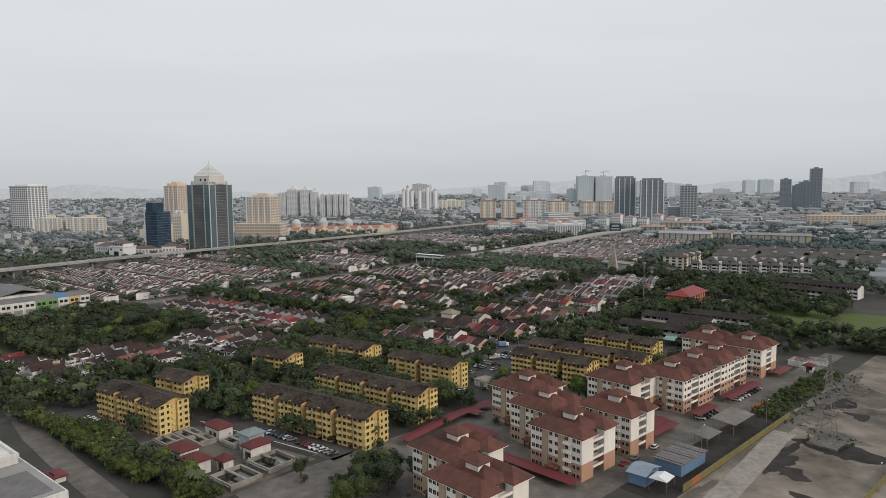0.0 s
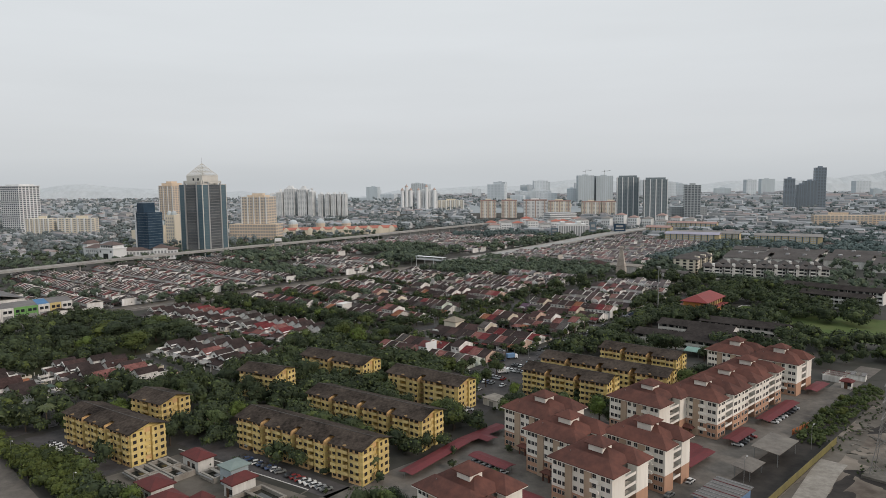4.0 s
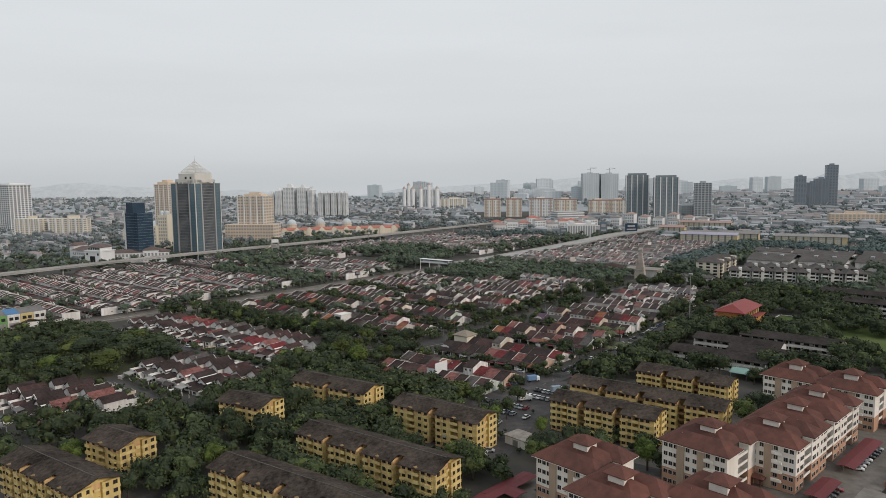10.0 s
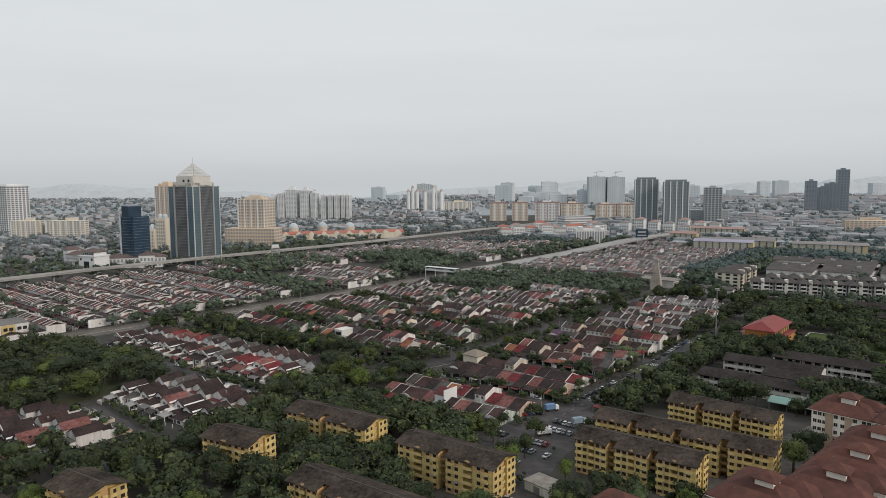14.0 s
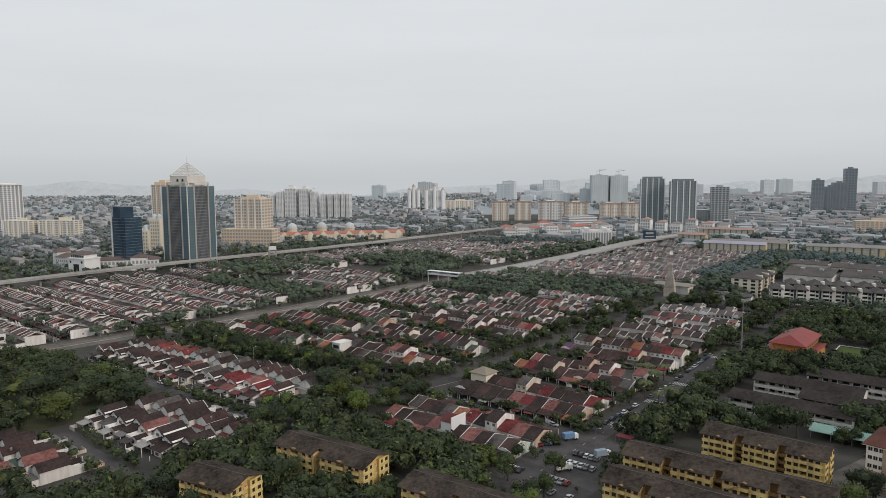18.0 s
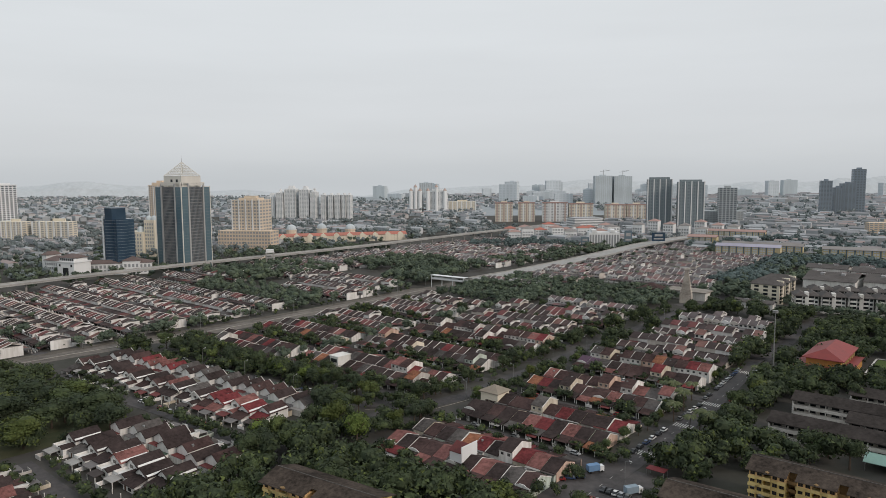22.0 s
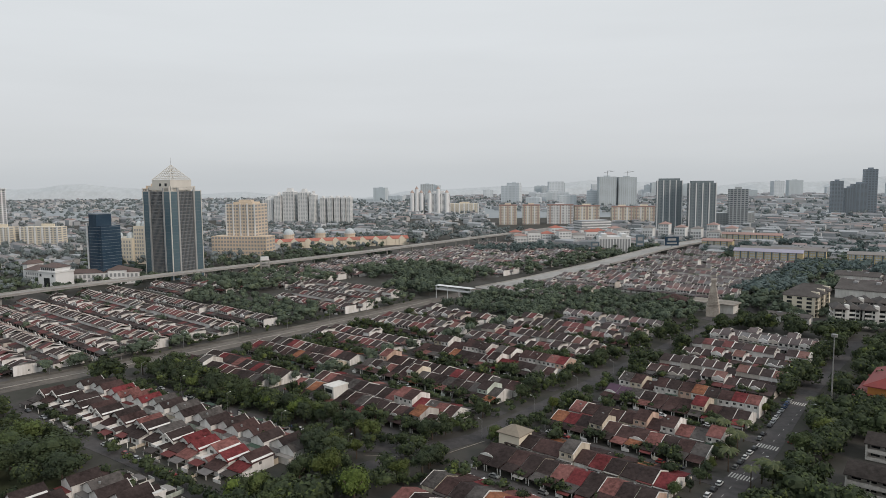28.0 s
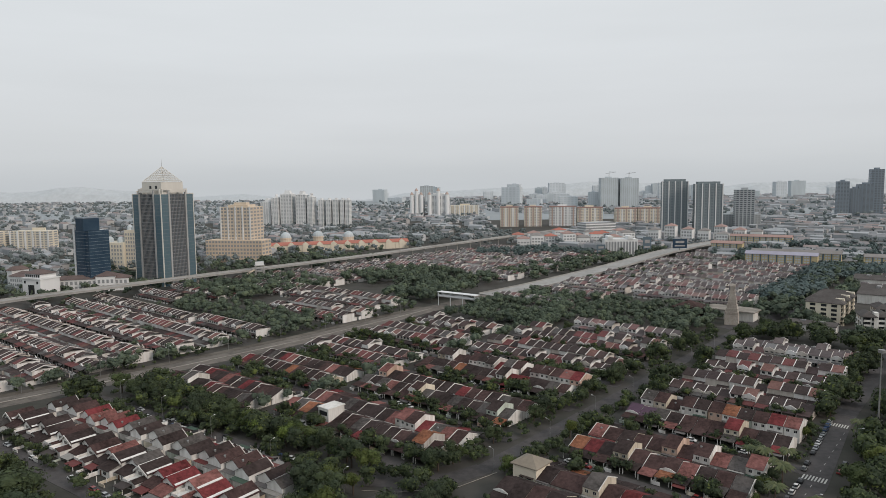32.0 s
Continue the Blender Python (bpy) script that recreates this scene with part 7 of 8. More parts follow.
for u, v, w, roof in ((-284, 693, 52, M_LIL), (-286, 716, 66, M_FROOFG), (-340, 775, 28, M_FROOF), (-352, 870, 60, M_FROOF), (-203, 714, 58, M_FROOFG)):
    b = thing("yellow_slab", grand(u, v, 8 if u < -250 else 12), "long far yellow block of walk-up flats", "apartment building", "far yellow flats")
    part("wall", Shape().box(0, 0, 0, w, 12, 10.6).mesh("yellow_slab_wall", FAR["ochre"]), b)
    part("roof", Shape().gable(-0.6, w + 0.6, -0.8, 12.8, 10.7, 12.8, 0.2).mesh("yellow_slab_roof", roof), b)
    g = Shape()
    for i in range(int(w / 6)):
        # flat dark strips paint the shade of stair recesses onto the wall
        part("stair_shade_strip", Shape().box(i * 6 + 4.7, -0.15, 0, i * 6 + 5.8, -0.02, 10.5).mesh("stair_shade_strip", FAR["dark"]), b, None, "dark strip for the shade of a stair recess")
        for k in range(5):
            g.box(i * 6 + 0.6, -0.14, k * 2.1 + 0.5, i * 6 + 2.1, -0.02, k * 2.1 + 1.7).box(i * 6 + 2.6, -0.14, k * 2.1 + 0.5, i * 6 + 4.1, -0.02, k * 2.1 + 1.7)
    tagged(part("glazing", g.mesh("yellow_slab_glazing", FAR["pale"]), b, None, "pale curtained windows"), kind="stuff")
for i in range(9):
    u, v = -445 + i * 13, 870 + (i % 3) * 16
    b = thing("shop_office", grand(u, v, 10), "pale shop-office with arched windows and tiled roof", "shop building", "shop-offices")
    h = (14, 18, 12, 16)[i % 4]
    part("wall", Shape().box(0, 0, 0, 12, 16, h).mesh("shop_wall", FAR["white"]), b)
    part("roof", Shape().hip(-0.5, -0.5, 12.5, 16.5, h + 0.2, h + 3).mesh("shop_roof", M_FROOF if i % 2 else M_FROOFG), b)
    g = Shape()
    for k in range(int(h / 3.6)):
        for j in range(4):
            g.box(0.7 + j * 2.9, -0.14, k * 3.6 + 0.9, 2.5 + j * 2.9, -0.02, k * 3.6 + 2.9)
    tagged(part("glazing", g.mesh("shop_glazing", M_FWIN), b), kind="stuff")
for i in range(10):
    p = Vector((-204 + i * 14.4, 866 + i * 4.2, 0)) * K
    b = thing("shop_row", Matrix.Translation(p) @ Matrix.Rotation(radians(16), 4, "Z") @ Matrix.Scale(K * 0.82, 4), "shop-house row with salmon-red tiled roof", "shop building", "red-roofed shop-houses")
    part("wall", Shape().box(0, 0, 0, 18, 18, 9).mesh("shop_row_wall", FAR["cream"]), b)
    part("roof", Shape().gable(-0.5, 18.5, -0.7, 18.7, 9.1, 12.5, 0.3).mesh("shop_row_roof", M_SALMON), b)
    part("gable_front", Shape().solid([(5, -1.2, 0), (13, -1.2, 0), (13, -1.2, 9.4), (9, -1.2, 12.8), (5, -1.2, 9.4), (5, 3, 0), (13, 3, 0), (13, 3, 9.4), (9, 3, 12.8), (5, 3, 9.4)], [(0, 1, 2, 3, 4), (0, 4, 9, 5), (1, 6, 7, 2), (2, 7, 8, 3), (3, 8, 9, 4)]).mesh("gable_front", FAR["cream"]), b)
for x, y, w, h, z, m in ((186, 1160, 12, 12, 6, FAR["dark"]), (255, 1180, 11.5, 19, 7, FAR["dark"]), (300, 1178, 20, 13, 10, M_BLUEG)):
    b = thing("billboard", Matrix.Translation((x, y, 0)), "large dark roadside billboard on a steel post", "billboard")
    part("panel", Shape().box(-w / 2, -0.3, z, w / 2, 0.3, z + h).mesh("billboard_panel", m), b)
    part("picture", Shape().box(-w * 0.36, -0.36, z + h * 0.2, w * 0.36, -0.31, z + h * 0.34).box(-w * 0.3, -0.36, z + h * 0.55, w * 0.3, -0.31, z + h * 0.8).mesh("billboard_picture", M_SHEETP), b, None, "pale panels of the advertisement")
    part("post", Shape().cyl(0, 0.9, 0, z + 2, 0.6, 0.6, 8).mesh("billboard_post", M_METAL), b)

for x, y, r in ((-196, 905, 6), (-164, 925, 6), (-128, 915, 6), (-258, 770, 9), (-253, 740, 7)):
    b = thing("domed_pavilion", Matrix.Scale(K, 4) @ Matrix.Translation((x, y, 0)), "cream pavilion with a pale green-gold dome", "pavilion", "domed pavilions")
    part("drum", Shape().cyl(0, 0, 0, 12, r, r, 14).cyl(0, 0, 12, 13, r * 1.1, r * 1.1, 14).mesh("pavilion_drum", FAR["tan"]), b)
    s = Shape()
    for k in range(6):
        a0, a1 = math.pi / 2 * k / 6, math.pi / 2 * (k + 1) / 6
        s.cyl(0, 0, 13 + r * math.sin(a0), 13 + r * math.sin(a1), r * math.cos(a0), max(0.05, r * math.cos(a1)), 14)
    part("dome", s.mesh("pavilion_dome", FAR["pale"]), b)
b = thing("white_arcade", Matrix.Translation((197, 1186, 0)) @ Matrix.Rotation(radians(-3), 4, "Z") @ Matrix.Diagonal((1.15, 1.15, 1.35, 1)), "white commercial building with tall arcaded front", "shop building")
part("wall", Shape().box(0, 0, 0, 40, 20, 17).box(4, -1, 17, 10, 20, 20).box(28, -1, 17, 34, 20, 20).mesh("arcade_wall", FAR["white"]), b)
for i in range(11):
    part("bay", Shape().box(1.2 + i * 3.55, -0.3, 1, 3.4 + i * 3.55, -0.02, 14.5).mesh("arcade_bay", M_FWIN), b)
b = thing("car_park", Matrix.Translation((234, 1502, 0)) @ Matrix.Rotation(radians(18), 4, "Z") @ Matrix.Scale(1.15, 4), "white banded multi-storey car park with open decks", "car park")
for k in range(5):
    part("deck", Shape().box(0, 0, k * 4.4 + 2.6, 56, 30, k * 4.4 + 4.4).mesh("car_park_deck", FAR["white"]), b)
part("core", Shape().box(1, 1, 0, 55, 29, 24).mesh("car_park_core", M_FWIN), b)
for i in range(16):
    x, y = 60 + (i % 8) * 17, 905 + (i // 8) * 40 + (i % 3) * 9
    b = thing("shop_house", Matrix.Scale(K, 4) @ Matrix.Translation((x, y, 0)) @ Matrix.Rotation(radians(-6 + (i % 4) * 4), 4, "Z"), "white shop-house with tiled hip roof", "shop building", "white shop-houses")
    h = (9, 12, 10, 14)[i % 4]
    part("wall", Shape().box(0, 0, 0, 14, 14, h).mesh("white_shop_wall", FAR["white"]), b)
    part("roof", Shape().hip(-0.5, -0.5, 14.5, 14.5, h + 0.2, h + 3).mesh("white_shop_roof", (M_FROOF, M_FROOFG, M_SALMON)[i % 3]), b)
    g = Shape()
    for k in range(int(h / 3.2)):
        for j in range(4):
            g.box(0.8 + j * 3.3, -0.16, k * 3.2 + 0.8, 3.0 + j * 3.3, -0.02, k * 3.2 + 2.4)
    tagged(part("glazing", g.mesh("white_shop_glazing", M_FWIN), b), kind="stuff")

# ---- temple with a stepped gate tower ----
M_TEMP = mat("weathered_temple_stucco", (0.46, 0.42, 0.37), (0.27, 0.235, 0.205), 1.2, 1.0, 0.95, 0.6)
t = thing("temple_tower", grand(-219, 452, 12) @ Matrix.Diagonal((0.62, 0.7, 0.95, 1)), "tall tapering temple gate tower of weathered stucco", "temple")
part("base", Shape().box(-5, -4, 0, 5, 4, 5).box(-1.4, -4.1, 0, 1.4, -3.9, 4).mesh("temple_base", M_TEMP), t)
for k in range(8):
    q = 1 - k * 0.095
    s = Shape().box(-4.6 * q, -3.4 * q, 5 + k * 1.75, 4.6 * q, 3.4 * q, 6.35 + k * 1.75).box(-4.9 * q, -3.7 * q, 6.35 + k * 1.75, 4.9 * q, 3.7 * q, 6.75 + k * 1.75)
    for j in range(-3, 4):
        s.box(j * 1.25 * q - 0.3, -3.8 * q, 5.1 + k * 1.75, j * 1.25 * q + 0.3, -3.4 * q, 6.2 + k * 1.75)
    part("tier", s.mesh("temple_tier", M_TEMP), t)
part("crown", Shape().solid([(x, y, z) for x in (-1.9, 1.9) for y, z in ((-1.1, 19), (-1.3, 19.9), (-0.7, 20.9), (0.7, 20.9), (1.3, 19.9), (1.1, 19))], [(0, 1, 2, 3, 4, 5), (11, 10, 9, 8, 7, 6)] + [(i, 6 + i, 6 + (i + 1) % 6, (i + 1) % 6) for i in range(6)]).mesh("temple_crown", M_TEMP), t)
b = thing("temple_hall", grand(-226, 466), "white temple hall with flat roof behind the gate", "temple")
part("wall", Shape().box(-9, -4, 0, 14, 8, 4.6).mesh("temple_wall", M_WHITE), b)
part("roof", Shape().box(-10, -5, 4.6, 15, 9, 5.1).mesh("temple_roof", M_CONC), b)
part("shrine_roof", Shape().box(-25, -7, 0, -12, 5, 4.2).hip(-26, -8, -11, 6, 4.5, 7.5).mesh("shrine_roof", M_ROOF), b)

# ---- shop terrace with bright fronts at the edge of the park ----
M_GREENP = mat("bright_green_paint", (0.15, 0.31, 0.10), (0.11, 0.22, 0.08), 0.5, 0.7, 0.8)
M_SHEETB = mat("blue_roof_sheet", (0.06, 0.17, 0.33), (0.05, 0.12, 0.22), 0.5, 0.7, 0.6)
M_SHEETG = mat("grey_roof_sheet", (0.17, 0.165, 0.16), (0.11, 0.10, 0.10), 0.5, 0.9, 0.8)
for i in range(9):
    b = thing("shop_house", grand(-389, 156 - i * 5.4 - 5.4, 90), "two-storey shop-house with sheet roof and painted front", "shop building", "shop terrace")
    wall = M_GREENP if i in (3, 4) else (FAR["yellow"] if i == 1 else M_WHITE)
    part("front", Shape().box(0.05, -6.2, 0, 5.3, -5.8, 6.4).mesh("shop_front", wall), b)
    part("body", Shape().box(0.02, -5.8, 0, 5.38, 8, 6.0).mesh("shop_body", M_WHITE), b)
    part("roof", Shape().gable(0, 5.38, -6.0, 8.6, 6.2, 8.2, 0.15).mesh("shop_sheet_roof", M_SHEETB if i == 2 else M_SHEETG), b)
    for x in (0.8, 3.0):
        part("window", Shape().box(x, -6.3, 3.8, x + 1.6, -6.21, 5.2).mesh("shop_window", M_WIN), b)
    part("shutter", Shape().box(0.6, -6.3, 0.1, 4.8, -6.21, 2.6).mesh("shop_shutter", M_METAL), b)
w = thing("warehouse", grand(-440, 118), "long grey warehouse with a low-pitched roof", "warehouse")
part("wall", Shape().box(0, 0, 0, 40, 22, 8).mesh("warehouse_wall", M_WHITE), w)
part("roof", Shape().gable(-0.6, 40.6, -0.8, 22.8, 8.1, 10.6, 0.2).mesh("warehouse_roof", M_SHEETG), w)

# ---- treatment works: tanks, huts and a wall ----
M_WATER = mat("dark_still_water", (0.02, 0.022, 0.018), (0.035, 0.035, 0.03), 0.3, 0.8, 0.08, spec=0.5)
M_TANK = mat("mossy_tank_concrete", (0.17, 0.155, 0.135), (0.055, 0.05, 0.042), 0.5, 1.0, 0.95, 0.3)
patch("pavement_works", [(-166, 73), (-121.8, 73), (-123, 99), (-165, 93.5)], 0.075, M_SOIL, "stained concrete yard of the treatment works", "pavement")


def basin(u, v, w, d, h=1.3):
    b = thing("settling_basin", grand(u, v), "rectangular concrete basin with dark water", "basin", "settling basins")
    for n, q in (("rim", (0, 0, w, 0.5)), ("rim", (0, d - 0.5, w, d)), ("rim", (0, 0.5, 0.5, d - 0.5)), ("rim", (w - 0.5, 0.5, w, d - 0.5))):
        part(n, Shape().box(q[0], q[1], 0, q[2], q[3], h).mesh("basin_rim", M_CONC), b)
    part("water", Shape().box(0.5, 0.5, 0.1, w - 0.5, d - 0.5, 0.5).mesh("basin_water", M_WATER), b)
    part("walkway", Shape().box(0, d * 0.45, h + 0.02, w, d * 0.45 + 0.8, h + 0.16).mesh("basin_walkway", M_CONC), b)
    part("pipe", Shape().beam((0.2, -0.3, h * 0.8), (w - 0.2, -0.3, h * 0.8), 0.16, 6).mesh("basin_pipe", M_METAL), b)
    return b


for q in ((-163, 79.5, 6, 5), (-156.5, 79.5, 5.4, 5), (-163, 85, 6, 5), (-156.5, 85, 5.6, 5), (-133, 86.6, 8.6, 8.4), (-132, 76.5, 8.4, 8), (-149, 90, 5.6, 4.6)):
    basin(*q)


def hut(u, v, w, d, h, roof, label, wall=M_WHITE, f=GRID, turn=0.0, rise=1.5):
    b = thing("hut", grand(u, v, turn, f), label, "hut", "huts")
    part("wall", Shape().box(0, 0, 0, w, d, h).mesh("hut_wall", wall), b)
    part("roof", Shape().hip(-0.5, -0.5, w + 0.5, d + 0.5, h + 0.2, h + rise).mesh("hut_roof", roof), b)
    part("door", Shape().box(w * 0.3, -0.06, 0, w * 0.3 + 1, -0.01, 2.1).mesh("hut_door", M_DOOR), b)
    part("window", Shape().box(w * 0.6, -0.06, 1, w * 0.6 + 1.2, -0.01, 2.1).mesh("hut_window", M_WIN), b)
    return b


M_GSHEET = mat("grey_green_roof_sheet", (0.20, 0.25, 0.235), None, 0.6, 0.6, 0.7)
M_RHUT = mat("dark_red_roof_tile", (0.125, 0.030, 0.029), (0.075, 0.025, 0.024), 0.6, 0.9, 0.8)
hut(-157, 90.5, 6.5, 3.9, 3.2, M_RHUT, "white pump hut with a red roof")
hut(-150.5, 76.5, 6.2, 4.8, 3.2, M_RHUT, "white hut with a dark red hipped roof")
hut(-141.5, 74.8, 5.4, 4.6, 3.2, M_RHUT, "white hut with a dark red hipped roof")
hut(-142.4, 91, 4.2, 4.3, 4.2, M_GSHEET, "pale blue-grey pump house with a green-grey roof", mat("pale_blue_grey_paint", (0.36, 0.42, 0.45), None, 0.5, 0.5, 0.85), rise=0.8)
hut(-136.8, 88.3, 3.2, 5.6, 3.2, M_RHUT, "white hut with a dark red hipped roof")
hut(-136, 80.8, 2.8, 2.6, 2.6, M_RHUT, "small gatehouse with a dark red roof")
strip("wall_works", [(-165, 93.8), (-145, 96.5), (-123, 99.4)], 0.3, 2.0, M_WHITE, "stained white boundary wall", "wall")
strip("wall_works", [(-123, 99.3), (-121.6, 76)], 0.3, 1.8, M_TANK, "mossy boundary wall", "wall")

# ---- factory roofs beside the west road ----
b = thing("factory", grand(-190, 27.5), "low factory with wide grey flat roofs and a white tower block", "factory")
M_FLATR = mat("grey_membrane_roof", (0.30, 0.29, 0.275), (0.22, 0.21, 0.20), 0.15, 1.0, 0.85)
part("hall", Shape().box(10, -10, 0, 52, 22.5, 5.8).mesh("factory_hall", M_WHITE), b)
part("roof_deck", Shape().box(10.4, -9.6, 5.804, 51.6, 22.1, 5.95).mesh("factory_roof", M_FLATR), b)
part("dark_panel", Shape().box(36, 8, 5.96, 50, 20.5, 6.1).mesh("factory_panel", M_SHEETG), b, None, "dark roof panels")
part("office_wing", Shape().box(0, 4, 0, 30, 21, 7.4).mesh("factory_office", M_WHITE), b)
part("office_parapet", Shape().box(-0.2, 3.8, 7.4, 30.2, 4.4, 8.1).box(-0.2, 20.6, 7.4, 30.2, 21.2, 8.1).box(29.6, 4.4, 7.4, 30.2, 20.6, 8.1).mesh("factory_parapet", M_WHITE), b)
hut(-161.5, 54.4, 4.4, 2.2, 1.3, M_RUST, "small kiosk with a dull red roof", rise=0.5)

# ---- yard sheds, fence and pylon on the cleared lot ----
def ragged(rg, n):
    """Radii of a rounded, uneven outline."""
    w = [(f, rg.uniform(0.4, 1.0) * 0.42 / f ** 0.8, rg.uniform(0, 6.283)) for f in (1, 2, 3, 5, 8, 13)]
    return [1 + sum(a * math.sin(f * 6.283 * i / n + p) for f, a, p in w) for i in range(n)]


M_MUD = mat("dark_wet_mud", (0.022, 0.020, 0.019), (0.055, 0.049, 0.044), 0.2, 1.0, 0.9, spec=0.15)
M_BLUEW = mat("faded_blue_paint", (0.13, 0.23, 0.38), (0.12, 0.17, 0.25), 0.6, 0.8, 0.85)
M_SHEETL = mat("pale_blue_roof_sheet", (0.24, 0.32, 0.38), (0.18, 0.22, 0.26), 0.6, 0.9, 0.6)
patch("pavement_yard", [(-75, 122), (-64.1, 122), (-65.4, 190), (-75, 190)], 0.115, M_MUD, "dark dirt yard of the sheds", "pavement", ESTATE)
b = thing("shed", grand(-74.5, 135.8, 0, ESTATE), "blue-walled shed under a patched dark sheet roof", "shed", "yard sheds")
part("wall", Shape().box(0, 0, 0, 6.4, 11.5, 2.8).mesh("shed_wall", M_BLUEW), b)
part("roof", Shape().box(-0.5, -0.4, 2.82, 6.9, 11.9, 2.96).mesh("shed_roof", M_SHEETG), b)
for i in range(8):
    part("batten", Shape().box(-0.5, 0.4 + i * 1.5, 2.97, 6.9, 0.55 + i * 1.5, 3.07).mesh("batten", M_RUST if i % 3 == 0 else M_METAL), b)
b = thing("shed", grand(-75, 125.5, 4, ESTATE), "small blue house with a pale sheet roof", "shed", "yard sheds")
part("wall", Shape().box(0, 0, 0, 4.0, 6.3, 2.6).mesh("shed_wall", M_BLUEW), b)
part("roof", Shape().gable(-0.4, 4.4, -0.5, 6.9, 2.6, 3.5, 0.1).mesh("shed_roof", M_SHEETL), b)
b = thing("canopy", grand(-70.2, 125.6, 6, ESTATE), "white tent canopy on thin posts", "canopy")
part("sheet", Shape().hip(0, 0, 4, 4.2, 2.6, 3.3, 0.4, 0.06).mesh("canopy_sheet", FAR["white"]), b)
for x, y in ((0.1, 0.1), (3.9, 0.1), (0.1, 4.1), (3.9, 4.1)):
    part("post", Shape().cyl(x, y, 0, 2.6, 0.05, 0.05, 6).mesh("canopy_post", M_METAL), b)
for u, v, w, d, h in ((-75.2, 155.8, 3.6, 6.8, 2.8), (-75.8, 167.6, 5.6, 11.3, 3.6)):
    b = thing("open_shed", grand(u, v, 0, ESTATE), "open-sided shed with a grey-brown sheet roof", "shed", "yard sheds")
    part("roof", Shape().solid([(-0.4, -0.4, h), (w + 0.4, -0.4, h - 0.5), (w + 0.4, d + 0.4, h - 0.5), (-0.4, d + 0.4, h), (-0.4, -0.4, h + 0.1), (w + 0.4, -0.4, h - 0.4), (w + 0.4, d + 0.4, h - 0.4), (-0.4, d + 0.4, h + 0.1)], [(0, 3, 2, 1), (4, 5, 6, 7), (0, 1, 5, 4), (1, 2, 6, 5), (2, 3, 7, 6), (3, 0, 4, 7)]).mesh("open_shed_roof", mat("buff_roof_sheet", (0.20, 0.18, 0.155), (0.10, 0.088, 0.08), 0.5, 0.9, 0.8)), b)
    for x, y in ((0.2, 0.2), (w - 0.2, 0.2), (0.2, d - 0.2), (w - 0.2, d - 0.2)):
        part("post", Shape().box(x - 0.08, y - 0.08, 0, x + 0.08, y + 0.08, h - 0.45).mesh("open_shed_post", M_METAL), b)
M_FENCE = mat("dull_yellow_hoarding", (0.20, 0.17, 0.06), (0.12, 0.105, 0.05), 0.6, 0.9, 0.8)
M_FENCEO = mat("faded_orange_hoarding", (0.36, 0.13, 0.05), None, 0.6, 0.6, 0.8)
f = thing("site_fence", grand(-64.4, 129.3, 0, ESTATE), "dull yellow sheet hoarding along the cleared lot", "fence")
for i in range(30):
    part("panel", Shape().box(-0.05 - i * 0.04, i * 2.1, 0, 0.05 - i * 0.04, i * 2.1 + 2.04, 1.7).mesh("fence_panel", M_FENCEO if i in (2, 3) else M_FENCE), f)
f = thing("site_fence", grand(-36.6, 135, 0, ESTATE), "yellow panel fence along the far side of the lot", "fence")
for i in range(26):
    part("panel", Shape().box(-0.05, i * 2.1, 0, 0.05, i * 2.1 + 2.0, 1.5).mesh("fence_panel", M_FENCE), f)
strip("pavement_slab", [(-57.5, 118), (-57.7, 131), (-60, 155), (-62, 172), (-62.4, 180)], 8.0, 0.10, M_CONC, "broken strip of pale concrete paving", "pavement", f=ESTATE)
for u, v, a, q in ((-56.5, 157, 1.6, 6), (-52, 154, 3.2, 3), (-51, 179, 7, 5), (-57.5, 166, 1.3, 8), (-55.5, 161, 2.2, 3.4), (-48, 176, 6, 6), (-36, 205, 9, 3), (-48, 205, 8, 4), (-60, 218, 5, 9), (-45, 145, 4, 1.6)):
    n = 44
    rg = random.Random(u)
    k = ragged(rg, n)
    patch("ground_mud", [(u + a * k[i] * math.cos(6.283 * i / n), v + q * k[i] * math.sin(6.283 * i / n)) for i in range(n)], 0.062 + 0.003 * (rg.random()), M_MUD, "dark damp patch in the bare lot", "mud", ESTATE)


M_PYL = mat("dull_grey_lattice_steel", (0.20, 0.195, 0.19), (0.14, 0.13, 0.125), 2, 0.7, 0.7)


